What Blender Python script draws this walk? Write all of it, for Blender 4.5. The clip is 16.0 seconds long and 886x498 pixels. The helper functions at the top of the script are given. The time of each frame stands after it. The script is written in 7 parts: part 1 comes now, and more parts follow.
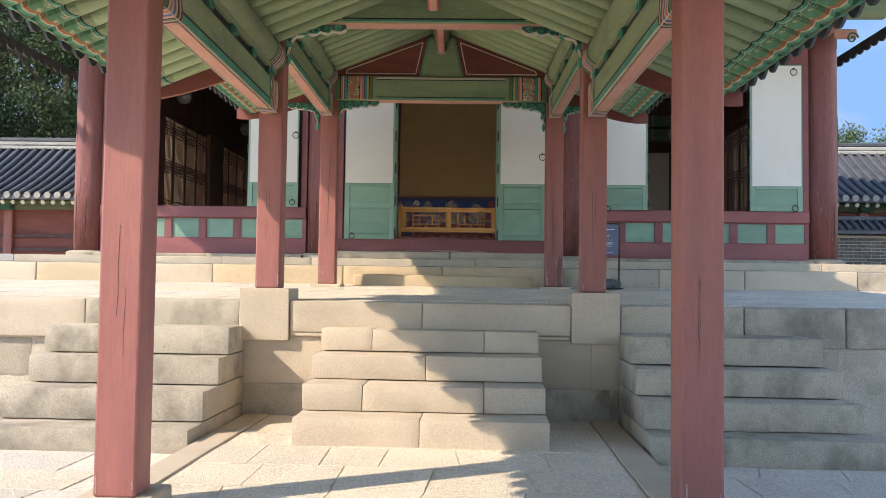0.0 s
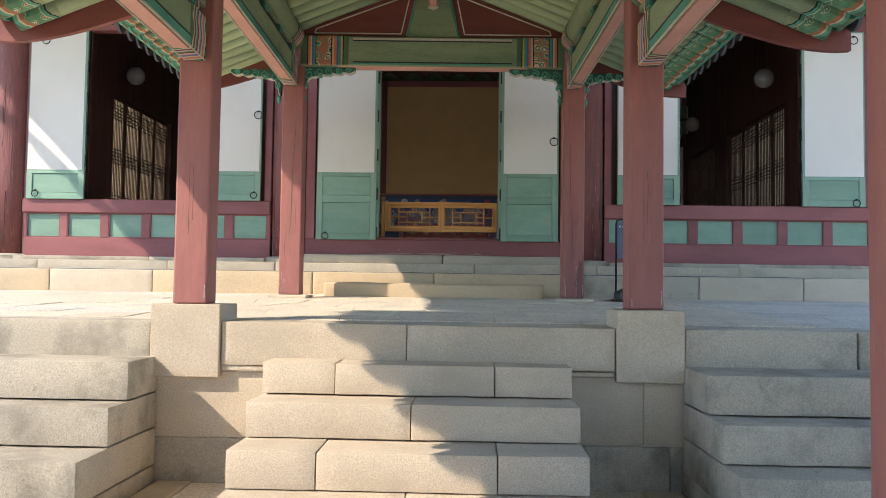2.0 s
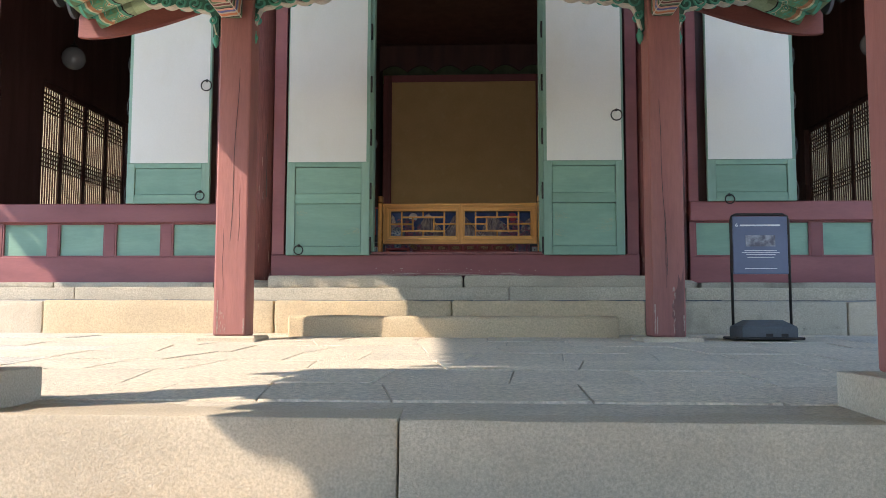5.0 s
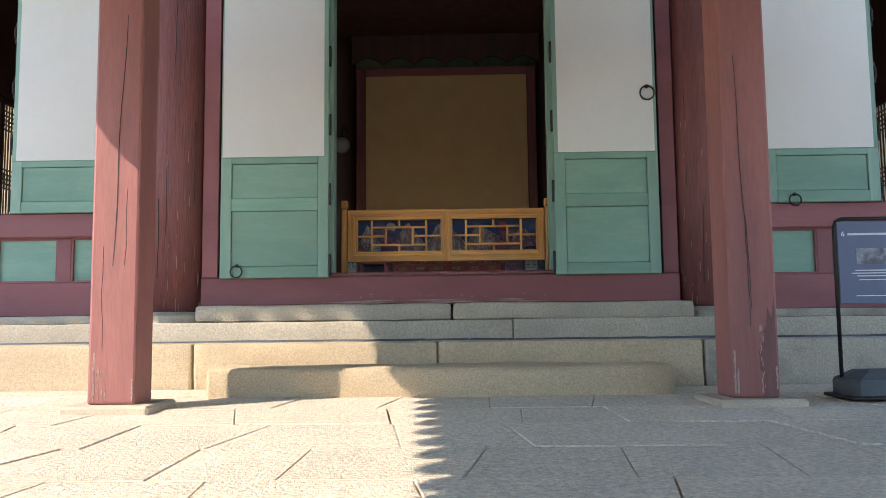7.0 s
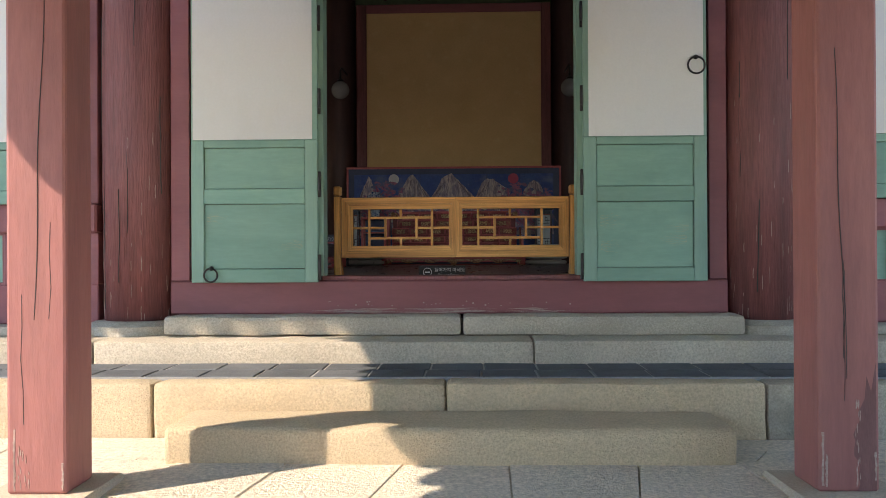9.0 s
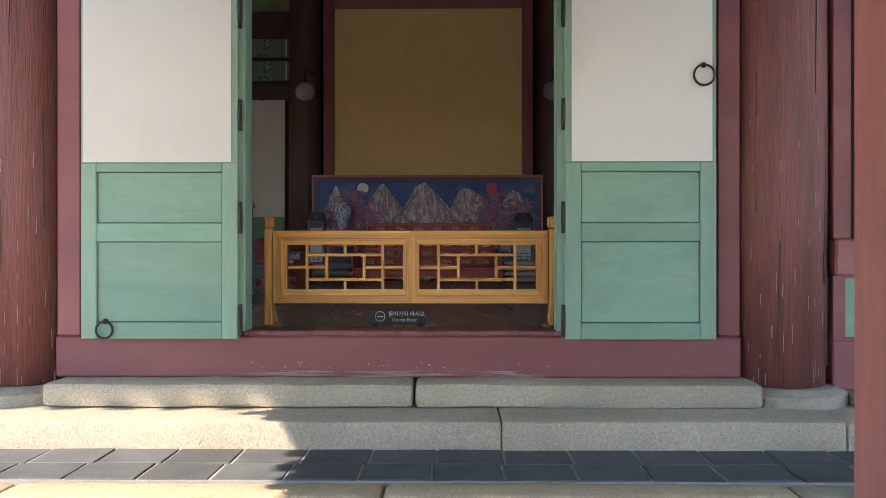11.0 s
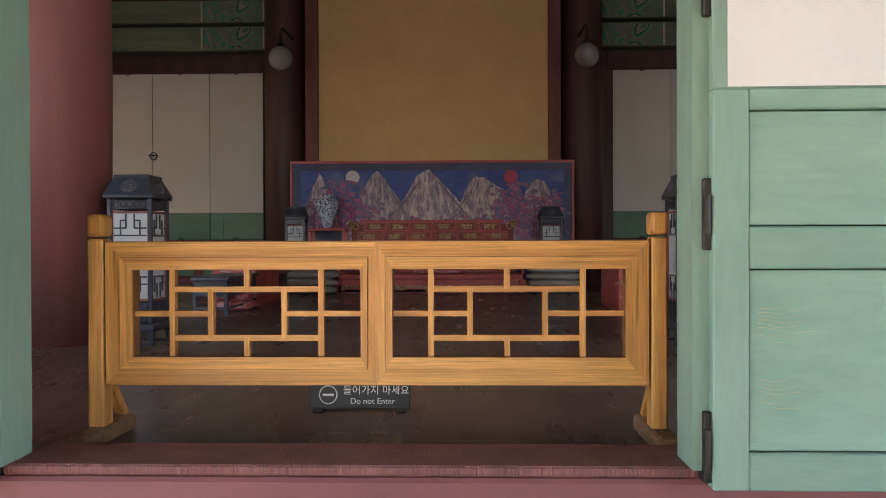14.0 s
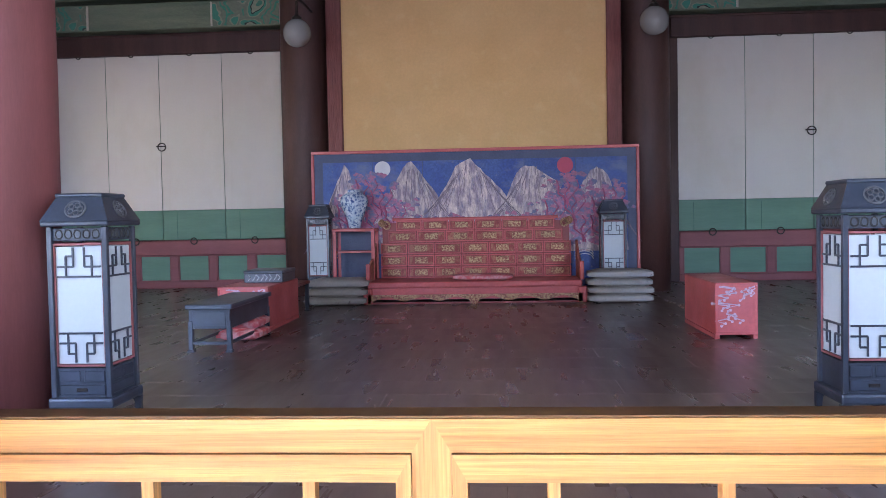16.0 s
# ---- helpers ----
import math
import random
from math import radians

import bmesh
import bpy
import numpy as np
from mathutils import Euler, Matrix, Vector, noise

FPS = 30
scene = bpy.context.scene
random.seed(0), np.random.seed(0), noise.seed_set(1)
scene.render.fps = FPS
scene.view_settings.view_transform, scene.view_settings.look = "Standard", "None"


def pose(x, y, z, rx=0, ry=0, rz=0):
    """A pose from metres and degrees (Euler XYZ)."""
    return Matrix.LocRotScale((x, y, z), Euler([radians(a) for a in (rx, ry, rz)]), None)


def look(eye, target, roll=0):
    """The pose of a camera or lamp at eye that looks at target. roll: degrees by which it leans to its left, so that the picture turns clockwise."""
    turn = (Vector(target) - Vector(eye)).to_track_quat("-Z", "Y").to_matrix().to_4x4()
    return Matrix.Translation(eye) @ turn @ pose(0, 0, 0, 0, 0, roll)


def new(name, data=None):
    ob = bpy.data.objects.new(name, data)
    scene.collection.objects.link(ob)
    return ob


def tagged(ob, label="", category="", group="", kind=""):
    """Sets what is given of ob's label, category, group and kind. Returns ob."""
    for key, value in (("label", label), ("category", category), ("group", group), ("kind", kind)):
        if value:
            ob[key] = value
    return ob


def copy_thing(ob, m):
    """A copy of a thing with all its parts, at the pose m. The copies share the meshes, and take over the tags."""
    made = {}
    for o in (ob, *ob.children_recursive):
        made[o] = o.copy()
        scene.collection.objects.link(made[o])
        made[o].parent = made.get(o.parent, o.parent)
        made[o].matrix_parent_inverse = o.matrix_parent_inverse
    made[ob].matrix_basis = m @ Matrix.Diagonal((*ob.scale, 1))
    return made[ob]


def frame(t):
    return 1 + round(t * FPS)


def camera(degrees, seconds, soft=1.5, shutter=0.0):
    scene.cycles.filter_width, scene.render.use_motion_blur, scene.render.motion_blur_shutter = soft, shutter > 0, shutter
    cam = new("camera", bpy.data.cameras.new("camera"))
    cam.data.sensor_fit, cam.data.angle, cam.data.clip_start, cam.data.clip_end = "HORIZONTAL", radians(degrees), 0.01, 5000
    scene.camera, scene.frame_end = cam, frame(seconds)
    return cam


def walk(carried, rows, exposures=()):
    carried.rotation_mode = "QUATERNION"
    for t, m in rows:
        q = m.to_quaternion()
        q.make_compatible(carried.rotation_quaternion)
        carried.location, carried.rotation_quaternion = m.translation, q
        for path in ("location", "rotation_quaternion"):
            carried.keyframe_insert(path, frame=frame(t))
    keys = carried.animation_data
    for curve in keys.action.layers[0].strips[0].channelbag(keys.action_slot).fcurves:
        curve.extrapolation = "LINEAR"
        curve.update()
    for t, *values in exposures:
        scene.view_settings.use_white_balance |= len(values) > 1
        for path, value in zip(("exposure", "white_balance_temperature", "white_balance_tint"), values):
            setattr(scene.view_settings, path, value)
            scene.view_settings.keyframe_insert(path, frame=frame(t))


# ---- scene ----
cam = camera(56.5, 16.0, soft=0.5)
PATH = [
    (0, (0.157, -0.545, 1.438), (0.066, 1.451, 1.52), 0.8),
    (0.5, (0.131, 0.014, 1.444), (0.055, 2.011, 1.523), 1.0),
    (1, (0.086, 0.599, 1.469), (0.018, 2.596, 1.544), 1.0),
    (1.5, (0.083, 1.194, 1.488), (0.017, 3.192, 1.56), 0.9),
    (2, (0.034, 1.78, 1.497), (-0.034, 3.776, 1.592), 0.8),
    (2.5, (0.026, 2.351, 1.49), (-0.051, 4.347, 1.602), 0.4),
    (3, (0.015, 2.918, 1.529), (-0.074, 4.91, 1.684), 0.4),
    (3.5, (-0.031, 3.495, 1.535), (-0.122, 5.486, 1.694), 0.5),
    (3.7, (-0.047, 3.724, 1.526), (-0.137, 5.716, 1.683), 0.6),
    (5.8, (-0.229, 5.91, 1.546), (-0.326, 7.898, 1.735), -0.3),
    (6, (-0.244, 6.12, 1.54), (-0.329, 8.109, 1.735), -0.3),
    (6.5, (-0.216, 6.659, 1.632), (-0.275, 8.649, 1.826), -0.9),
    (7, (-0.246, 7.001, 1.771), (-0.302, 8.992, 1.96), -0.6),
    (7.5, (-0.245, 7.223, 1.925), (-0.298, 9.214, 2.107), 0.3),
    (8, (-0.222, 7.493, 2.085), (-0.279, 9.487, 2.227), 0.7),
    (8.5, (-0.273, 7.74, 2.189), (-0.333, 9.738, 2.257), 0.5),
    (8.6, (-0.279, 7.762, 2.206), (-0.342, 9.761, 2.226), -0.0),
    (9, (-0.294, 7.896, 2.366), (-0.363, 9.894, 2.372), -0.3),
    (9.5, (-0.275, 8.132, 2.506), (-0.344, 10.131, 2.53), 0.1),
    (9.7, (-0.264, 8.189, 2.606), (-0.327, 10.188, 2.634), 0.0),
    (11.8, (-0.097, 9.623, 2.697), (-0.12, 11.623, 2.682), 0.1),
    (12, (-0.104, 9.805, 2.732), (-0.128, 11.805, 2.72), -0.0),
    (12.5, (-0.114, 10.192, 2.724), (-0.136, 12.192, 2.708), -0.3),
    (13, (-0.104, 10.598, 2.737), (-0.134, 12.598, 2.722), -0.4),
    (13.5, (-0.121, 11.015, 2.75), (-0.16, 13.014, 2.733), -0.4),
    (14, (-0.132, 11.386, 2.753), (-0.192, 13.385, 2.739), -0.2),
    (14.5, (-0.167, 11.75, 2.758), (-0.268, 13.747, 2.742), -0.0),
    (15, (-0.249, 12.181, 2.859), (-0.366, 14.177, 2.833), -0.1),
    (15.5, (-0.282, 12.431, 2.924), (-0.413, 14.426, 2.865), -0.2),
    (16, (-0.312, 12.781, 3.024), (-0.45, 14.775, 2.954), -1.1),
]
EXPOSURES = [(0.0, 1.65, 7300, 15), (3.0, 1.73, 7000, 14), (7.0, 1.88, 6900, 15), (8.6, 1.92, 7100, 16), (9.5, 2.17, 7150, 16), (12.0, 2.64, 7150, 18), (13.5, 2.9, 7400, 22), (14.5, 3.42, 7900, 27), (15.0, 4.0, 7500, 25), (15.5, 4.39, 6400, 25), (16.0, 4.48, 5700, 26)]
walk(cam, [(t, look(eye, target, roll)) for t, eye, target, roll in PATH], EXPOSURES)

# ---- world and light ----
SUN_DIR = Vector((1.0, 0.58, -0.89)).normalized()
world = bpy.data.worlds.new("sky_world")
scene.world = world
world.use_nodes = True
wn = world.node_tree
sky = wn.nodes.new("ShaderNodeTexSky")
sky.sky_type = "NISHITA"
sky.sun_disc = False
sky.sun_elevation = radians(37.6)
sky.altitude, sky.dust_density, sky.ozone_density = 800.0, 0.1, 2.0
sky.sun_rotation = math.atan2(-1.0, -0.58)
wn.links.new(sky.outputs[0], wn.nodes["Background"].inputs[0])
wn.nodes["Background"].inputs[1].default_value = 0.14
sun_data = bpy.data.lights.new("sun", "SUN")
sun_data.energy, sun_data.angle, sun_data.color = 2.15, radians(0.55), (1.0, 0.93, 0.82)
sun = new("sun", sun_data)
sun.matrix_world = look((-20, -12, 18), Vector((-20, -12, 18)) + SUN_DIR)

# daylight standing in the hall's openings: the open front bays, and the papered side windows
for nm, place, aim, sx, sy, power in (("left_windows", (-7.0, 18.9, 3.75), (0, 18.9, 3.75), 10.0, 2.0, 18), ("right_windows", (6.2, 18.9, 3.75), (0, 18.9, 3.75), 10.0, 2.0, 5),
                                      ("front_door_light", (-0.43, 14.08, 3.95), (-0.43, 20, 3.3), 1.6, 2.1, 3.5), ("front_bay_light_1", (-4.68, 14.08, 3.9), (-4.4, 20, 3.4), 1.6, 2.3, 4),
                                      ("front_bay_light_2", (3.79, 14.08, 3.9), (3.5, 20, 3.4), 1.6, 2.3, 4)):
    ld = bpy.data.lights.new(nm, "AREA")
    ld.shape, ld.size, ld.size_y, ld.energy, ld.color = "RECTANGLE", sx, sy, power, (0.94, 0.97, 1.0)
    lo = new(nm, ld)
    lo.matrix_world = look(place, aim)

# ---- helpers of this scene ----
COR = pose(-0.345, 7.78, 0, 0, 0, 1.6)


def bx(bm, x0, x1, y0, y1, z0, z1, bev=0.0, seg=1):
    r = bmesh.ops.create_cube(bm, size=1.0, matrix=Matrix.Translation(((x0 + x1) / 2, (y0 + y1) / 2, (z0 + z1) / 2)) @ Matrix.Diagonal((x1 - x0, y1 - y0, z1 - z0, 1)))
    if bev:
        edges = {e for v in r["verts"] for e in v.link_edges}
        bmesh.ops.bevel(bm, geom=list(edges), offset=bev, segments=seg, affect="EDGES", profile=0.5)
    return bm


def box(x0, x1, y0, y1, z0, z1, bev=0.0, seg=1):
    return bx(bmesh.new(), x0, x1, y0, y1, z0, z1, bev, seg)


def tube(bm, p0, p1, r, n=12, r2=None):
    p0, p1 = Vector(p0), Vector(p1)
    d = p1 - p0
    m = Matrix.Translation((p0 + p1) / 2) @ d.to_track_quat("Z", "Y").to_matrix().to_4x4()
    bmesh.ops.create_cone(bm, cap_ends=True, segments=n, radius1=r, radius2=r if r2 is None else r2, depth=d.length, matrix=m)
    return bm


def beam(bm, p0, p1, w, h):
    """A square timber between two points."""
    p0, p1 = Vector(p0), Vector(p1)
    d = p1 - p0
    m = Matrix.Translation((p0 + p1) / 2) @ d.to_track_quat("Y", "Z").to_matrix().to_4x4() @ Matrix.Diagonal((w, d.length, h, 1))
    bmesh.ops.create_cube(bm, size=1.0, matrix=m)
    return bm


def lathe(profile, n=24, bm=None, at=(0, 0, 0)):
    bm = bm or bmesh.new()
    rings = []
    for r, z in profile:
        rings.append([bm.verts.new((at[0] + r * math.cos(2 * math.pi * i / n), at[1] + r * math.sin(2 * math.pi * i / n), at[2] + z)) for i in range(n)])
    for a, b in zip(rings, rings[1:]):
        for i in range(n):
            bm.faces.new((a[i], a[(i + 1) % n], b[(i + 1) % n], b[i]))
    bm.faces.new(rings[0][::-1])
    bm.faces.new(rings[-1])
    return bm


def plate(bm, outline, y0, y1, plane="xz"):
    """An outline in a plane, drawn out to a plate between y0 and y1."""
    put = {"xz": lambda a, b, c: (a, c, b), "yz": lambda a, b, c: (c, a, b), "xy": lambda a, b, c: (a, b, c)}[plane]
    f = [bm.verts.new(put(a, b, y0)) for a, b in outline]
    g = [bm.verts.new(put(a, b, y1)) for a, b in outline]
    n = len(f)
    bm.faces.new(f)
    bm.faces.new(g[::-1])
    for i in range(n):
        bm.faces.new((f[i], g[i], g[(i + 1) % n], f[(i + 1) % n]))
    bmesh.ops.recalc_face_normals(bm, faces=bm.faces)
    return bm


def wire(bm, pts, r, n=6, closed=False):
    pts = [Vector(p) for p in pts]
    m = len(pts)
    rings = []
    for i, p in enumerate(pts):
        a = pts[(i - 1) % m] if closed or i else pts[0]
        b = pts[(i + 1) % m] if closed or i < m - 1 else pts[-1]
        q = (b - a).to_track_quat("Z", "Y")
        rings.append([bm.verts.new(p + q @ Vector((r * math.cos(2 * math.pi * k / n), r * math.sin(2 * math.pi * k / n), 0))) for k in range(n)])
    for i in range(m if closed else m - 1):
        a, b = rings[i], rings[(i + 1) % m]
        off = min(range(n), key=lambda o: sum((a[k].co - b[(k + o) % n].co).length for k in range(n)))
        for k in range(n):
            bm.faces.new((a[k], a[(k + 1) % n], b[(k + 1 + off) % n], b[(k + off) % n]))
    if not closed:
        bm.faces.new(rings[0][::-1])
        bm.faces.new(rings[-1])
    return bm


def ring_pts(c, r, axis="y", n=20):
    out = []
    for i in range(n):
        a = 2 * math.pi * i / n
        u, v = r * math.cos(a), r * math.sin(a)
        out.append({"y": (c[0] + u, c[1], c[2] + v), "x": (c[0], c[1] + u, c[2] + v), "z": (c[0] + u, c[1] + v, c[2])}[axis])
    return out


def part(name, bm, material, parent=None, label="", smooth=False, at=None):
    me = bpy.data.meshes.new(name)
    bm.to_mesh(me)
    bm.free()
    me.materials.append(material)
    if smooth:
        for p in me.polygons:
            p.use_smooth = True
    ob = new(name, me)
    if parent is not None:
        ob.parent = parent
    if at is not None:
        ob.matrix_basis = at
    if label:
        ob["label"] = label
    return ob


def shared(name, me, parent, at):
    ob = new(name, me)
    ob.parent = parent
    ob.matrix_basis = at
    return ob


def thing(name, label, category, group="", kind="", at=None):
    ob = new(name)
    if at is not None:
        ob.matrix_basis = at
    return tagged(ob, label, category, group, kind)


# ---- materials ----
def links(m):
    return m.node_tree.nodes, m.node_tree.links


def surface(name, c, c2, rough=0.7, big=1.2, fine=40.0, stretch=(1, 1, 1), depth=0.15, bump=0.25, metal=0.0, vary=0.12, worn=None, worn_at=0.68, spread=0.2, relief=0.01, stain=None):
    """A painted, stony or wooden surface: two tones in patches, fine grain, relief, worn spots in a third colour, and soft stains (colour, scale, stretch, start, end, strength)."""
    m = bpy.data.materials.new(name)
    m.use_nodes = True
    n, l = links(m)
    b = n["Principled BSDF"]
    tc = n.new("ShaderNodeTexCoord")
    mp = n.new("ShaderNodeMapping")
    mp.inputs["Scale"].default_value = stretch
    l.new(tc.outputs["Object"], mp.inputs["Vector"])
    oi = n.new("ShaderNodeObjectInfo")
    shift = n.new("ShaderNodeVectorMath")
    shift.operation = "MULTIPLY_ADD"
    comb = n.new("ShaderNodeCombineXYZ")
    for i in range(3):
        l.new(oi.outputs["Random"], comb.inputs[i])
    shift.inputs[1].default_value = (37.0, 19.0, 23.0)
    l.new(comb.outputs[0], shift.inputs[0])
    l.new(mp.outputs[0], shift.inputs[2])
    n1 = n.new("ShaderNodeTexNoise")
    n1.inputs["Scale"].default_value, n1.inputs["Detail"].default_value = big, 5.0
    n2 = n.new("ShaderNodeTexNoise")
    n2.inputs["Scale"].default_value, n2.inputs["Detail"].default_value = fine, 4.0
    n2.inputs["Roughness"].default_value = 0.7
    for k in (n1, n2):
        l.new(shift.outputs[0], k.inputs["Vector"])
    r1 = n.new("ShaderNodeMapRange")
    r1.inputs["From Min"].default_value, r1.inputs["From Max"].default_value = 0.5 - spread, 0.5 + spread
    l.new(n1.outputs["Fac"], r1.inputs["Value"])
    mix = n.new("ShaderNodeMix")
    mix.data_type = "RGBA"
    mix.inputs["A"].default_value, mix.inputs["B"].default_value = (*c, 1), (*c2, 1)
    l.new(r1.outputs[0], mix.inputs["Factor"])
    gain = n.new("ShaderNodeMapRange")
    gain.inputs["From Min"].default_value, gain.inputs["From Max"].default_value = 0.25, 0.75
    gain.inputs["To Min"].default_value, gain.inputs["To Max"].default_value = 1 - depth, 1 + depth
    l.new(n2.outputs["Fac"], gain.inputs["Value"])
    own = n.new("ShaderNodeMapRange")
    own.inputs["To Min"].default_value, own.inputs["To Max"].default_value = 1 - vary, 1 + vary
    l.new(oi.outputs["Random"], own.inputs["Value"])
    mul = n.new("ShaderNodeMath")
    mul.operation = "MULTIPLY"
    l.new(gain.outputs[0], mul.inputs[0])
    l.new(own.outputs[0], mul.inputs[1])
    sc = n.new("ShaderNodeVectorMath")
    sc.operation = "SCALE"
    l.new(mix.outputs["Result"], sc.inputs[0])
    l.new(mul.outputs[0], sc.inputs["Scale"])
    out = sc.outputs[0]
    if worn:
        n3 = n.new("ShaderNodeTexNoise")
        n3.inputs["Scale"].default_value, n3.inputs["Detail"].default_value = big * 3.1, 8.0
        n3.inputs["Roughness"].default_value = 0.75
        l.new(shift.outputs[0], n3.inputs["Vector"])
        r3 = n.new("ShaderNodeMapRange")
        r3.inputs["From Min"].default_value, r3.inputs["From Max"].default_value = worn_at, worn_at + 0.06
        l.new(n3.outputs["Fac"], r3.inputs["Value"])
        w = n.new("ShaderNodeMix")
        w.data_type = "RGBA"
        w.inputs["B"].default_value = (*worn, 1)
        l.new(out, w.inputs["A"])
        l.new(r3.outputs[0], w.inputs["Factor"])
        out = w.outputs["Result"]
    if stain:
        sm = n.new("ShaderNodeMapping")
        sm.inputs["Scale"].default_value = stain[2]
        sv = n.new("ShaderNodeVectorMath")
        sv.operation = "ADD"
        l.new(tc.outputs["Object"], sm.inputs["Vector"])
        l.new(sm.outputs[0], sv.inputs[0])
        sh = n.new("ShaderNodeVectorMath")
        sh.operation = "SCALE"
        sh.inputs["Scale"].default_value = 41.0
        l.new(comb.outputs[0], sh.inputs[0])
        l.new(sh.outputs[0], sv.inputs[1])
        n4 = n.new("ShaderNodeTexNoise")
        n4.inputs["Scale"].default_value, n4.inputs["Detail"].default_value, n4.inputs["Roughness"].default_value = stain[1], 7.0, 0.65
        l.new(sv.outputs[0], n4.inputs["Vector"])
        r4 = n.new("ShaderNodeMapRange")
        r4.inputs["From Min"].default_value, r4.inputs["From Max"].default_value, r4.inputs["To Max"].default_value = stain[3], stain[4], stain[5]
        l.new(n4.outputs["Fac"], r4.inputs["Value"])
        w4 = n.new("ShaderNodeMix")
        w4.data_type = "RGBA"
        w4.inputs["B"].default_value = (*stain[0], 1)
        l.new(out, w4.inputs["A"])
        l.new(r4.outputs[0], w4.inputs["Factor"])
        out = w4.outputs["Result"]
    l.new(out, b.inputs["Base Color"])
    rr = n.new("ShaderNodeMapRange")
    rr.inputs["To Min"].default_value, rr.inputs["To Max"].default_value = max(0.05, rough - 0.12), min(1.0, rough + 0.12)
    l.new(n1.outputs["Fac"], rr.inputs["Value"])
    l.new(rr.outputs[0], b.inputs["Roughness"])
    b.inputs["Metallic"].default_value = metal
    if bump:
        bp = n.new("ShaderNodeBump")
        bp.inputs["Strength"].default_value, bp.inputs["Distance"].default_value = bump, relief
        l.new(n2.outputs["Fac"], bp.inputs["Height"])
        l.new(bp.outputs[0], b.inputs["Normal"])
    return m


def stripes(name, cols, axis=0, wave=0.012, freq=16.0, rough=0.7):
    """Painted bands across a timber's end: cols is a list of (start, colour), along the object's axis in metres, with wavy borders."""
    m = bpy.data.materials.new(name)
    m.use_nodes = True
    n, l = links(m)
    b = n["Principled BSDF"]
    tc = n.new("ShaderNodeTexCoord")
    sep = n.new("ShaderNodeSeparateXYZ")
    l.new(tc.outputs["Object"], sep.inputs[0])
    others = [i for i in range(3) if i != axis]
    add = n.new("ShaderNodeMath")
    add.operation = "ADD"
    l.new(sep.outputs[others[0]], add.inputs[0])
    l.new(sep.outputs[others[1]], add.inputs[1])
    fr = n.new("ShaderNodeMath")
    fr.operation = "MULTIPLY"
    fr.inputs[1].default_value = freq * 2 * math.pi
    l.new(add.outputs[0], fr.inputs[0])
    sn = n.new("ShaderNodeMath")
    sn.operation = "SINE"
    l.new(fr.outputs[0], sn.inputs[0])
    ma = n.new("ShaderNodeMath")
    ma.operation = "MULTIPLY_ADD"
    ma.inputs[1].default_value = wave
    l.new(sn.outputs[0], ma.inputs[0])
    l.new(sep.outputs[axis], ma.inputs[2])
    ramp = n.new("ShaderNodeValToRGB")
    cr = ramp.color_ramp
    cr.interpolation = "CONSTANT"
    while len(cr.elements) < len(cols):
        cr.elements.new(0.5)
    for e, (s, c) in zip(cr.elements, cols):
        e.position, e.color = s, (*c, 1)
    l.new(ma.outputs[0], ramp.inputs[0])
    nz = n.new("ShaderNodeTexNoise")
    nz.inputs["Scale"].default_value, nz.inputs["Detail"].default_value = 25.0, 6.0
    l.new(tc.outputs["Object"], nz.inputs["Vector"])
    g = n.new("ShaderNodeMapRange")
    g.inputs["To Min"].default_value, g.inputs["To Max"].default_value = 0.65, 1.3
    l.new(nz.outputs["Fac"], g.inputs["Value"])
    sc = n.new("ShaderNodeVectorMath")
    sc.operation = "SCALE"
    l.new(ramp.outputs[0], sc.inputs[0])
    l.new(g.outputs[0], sc.inputs["Scale"])
    l.new(sc.outputs[0], b.inputs["Base Color"])
    b.inputs["Roughness"].default_value = rough
    return m


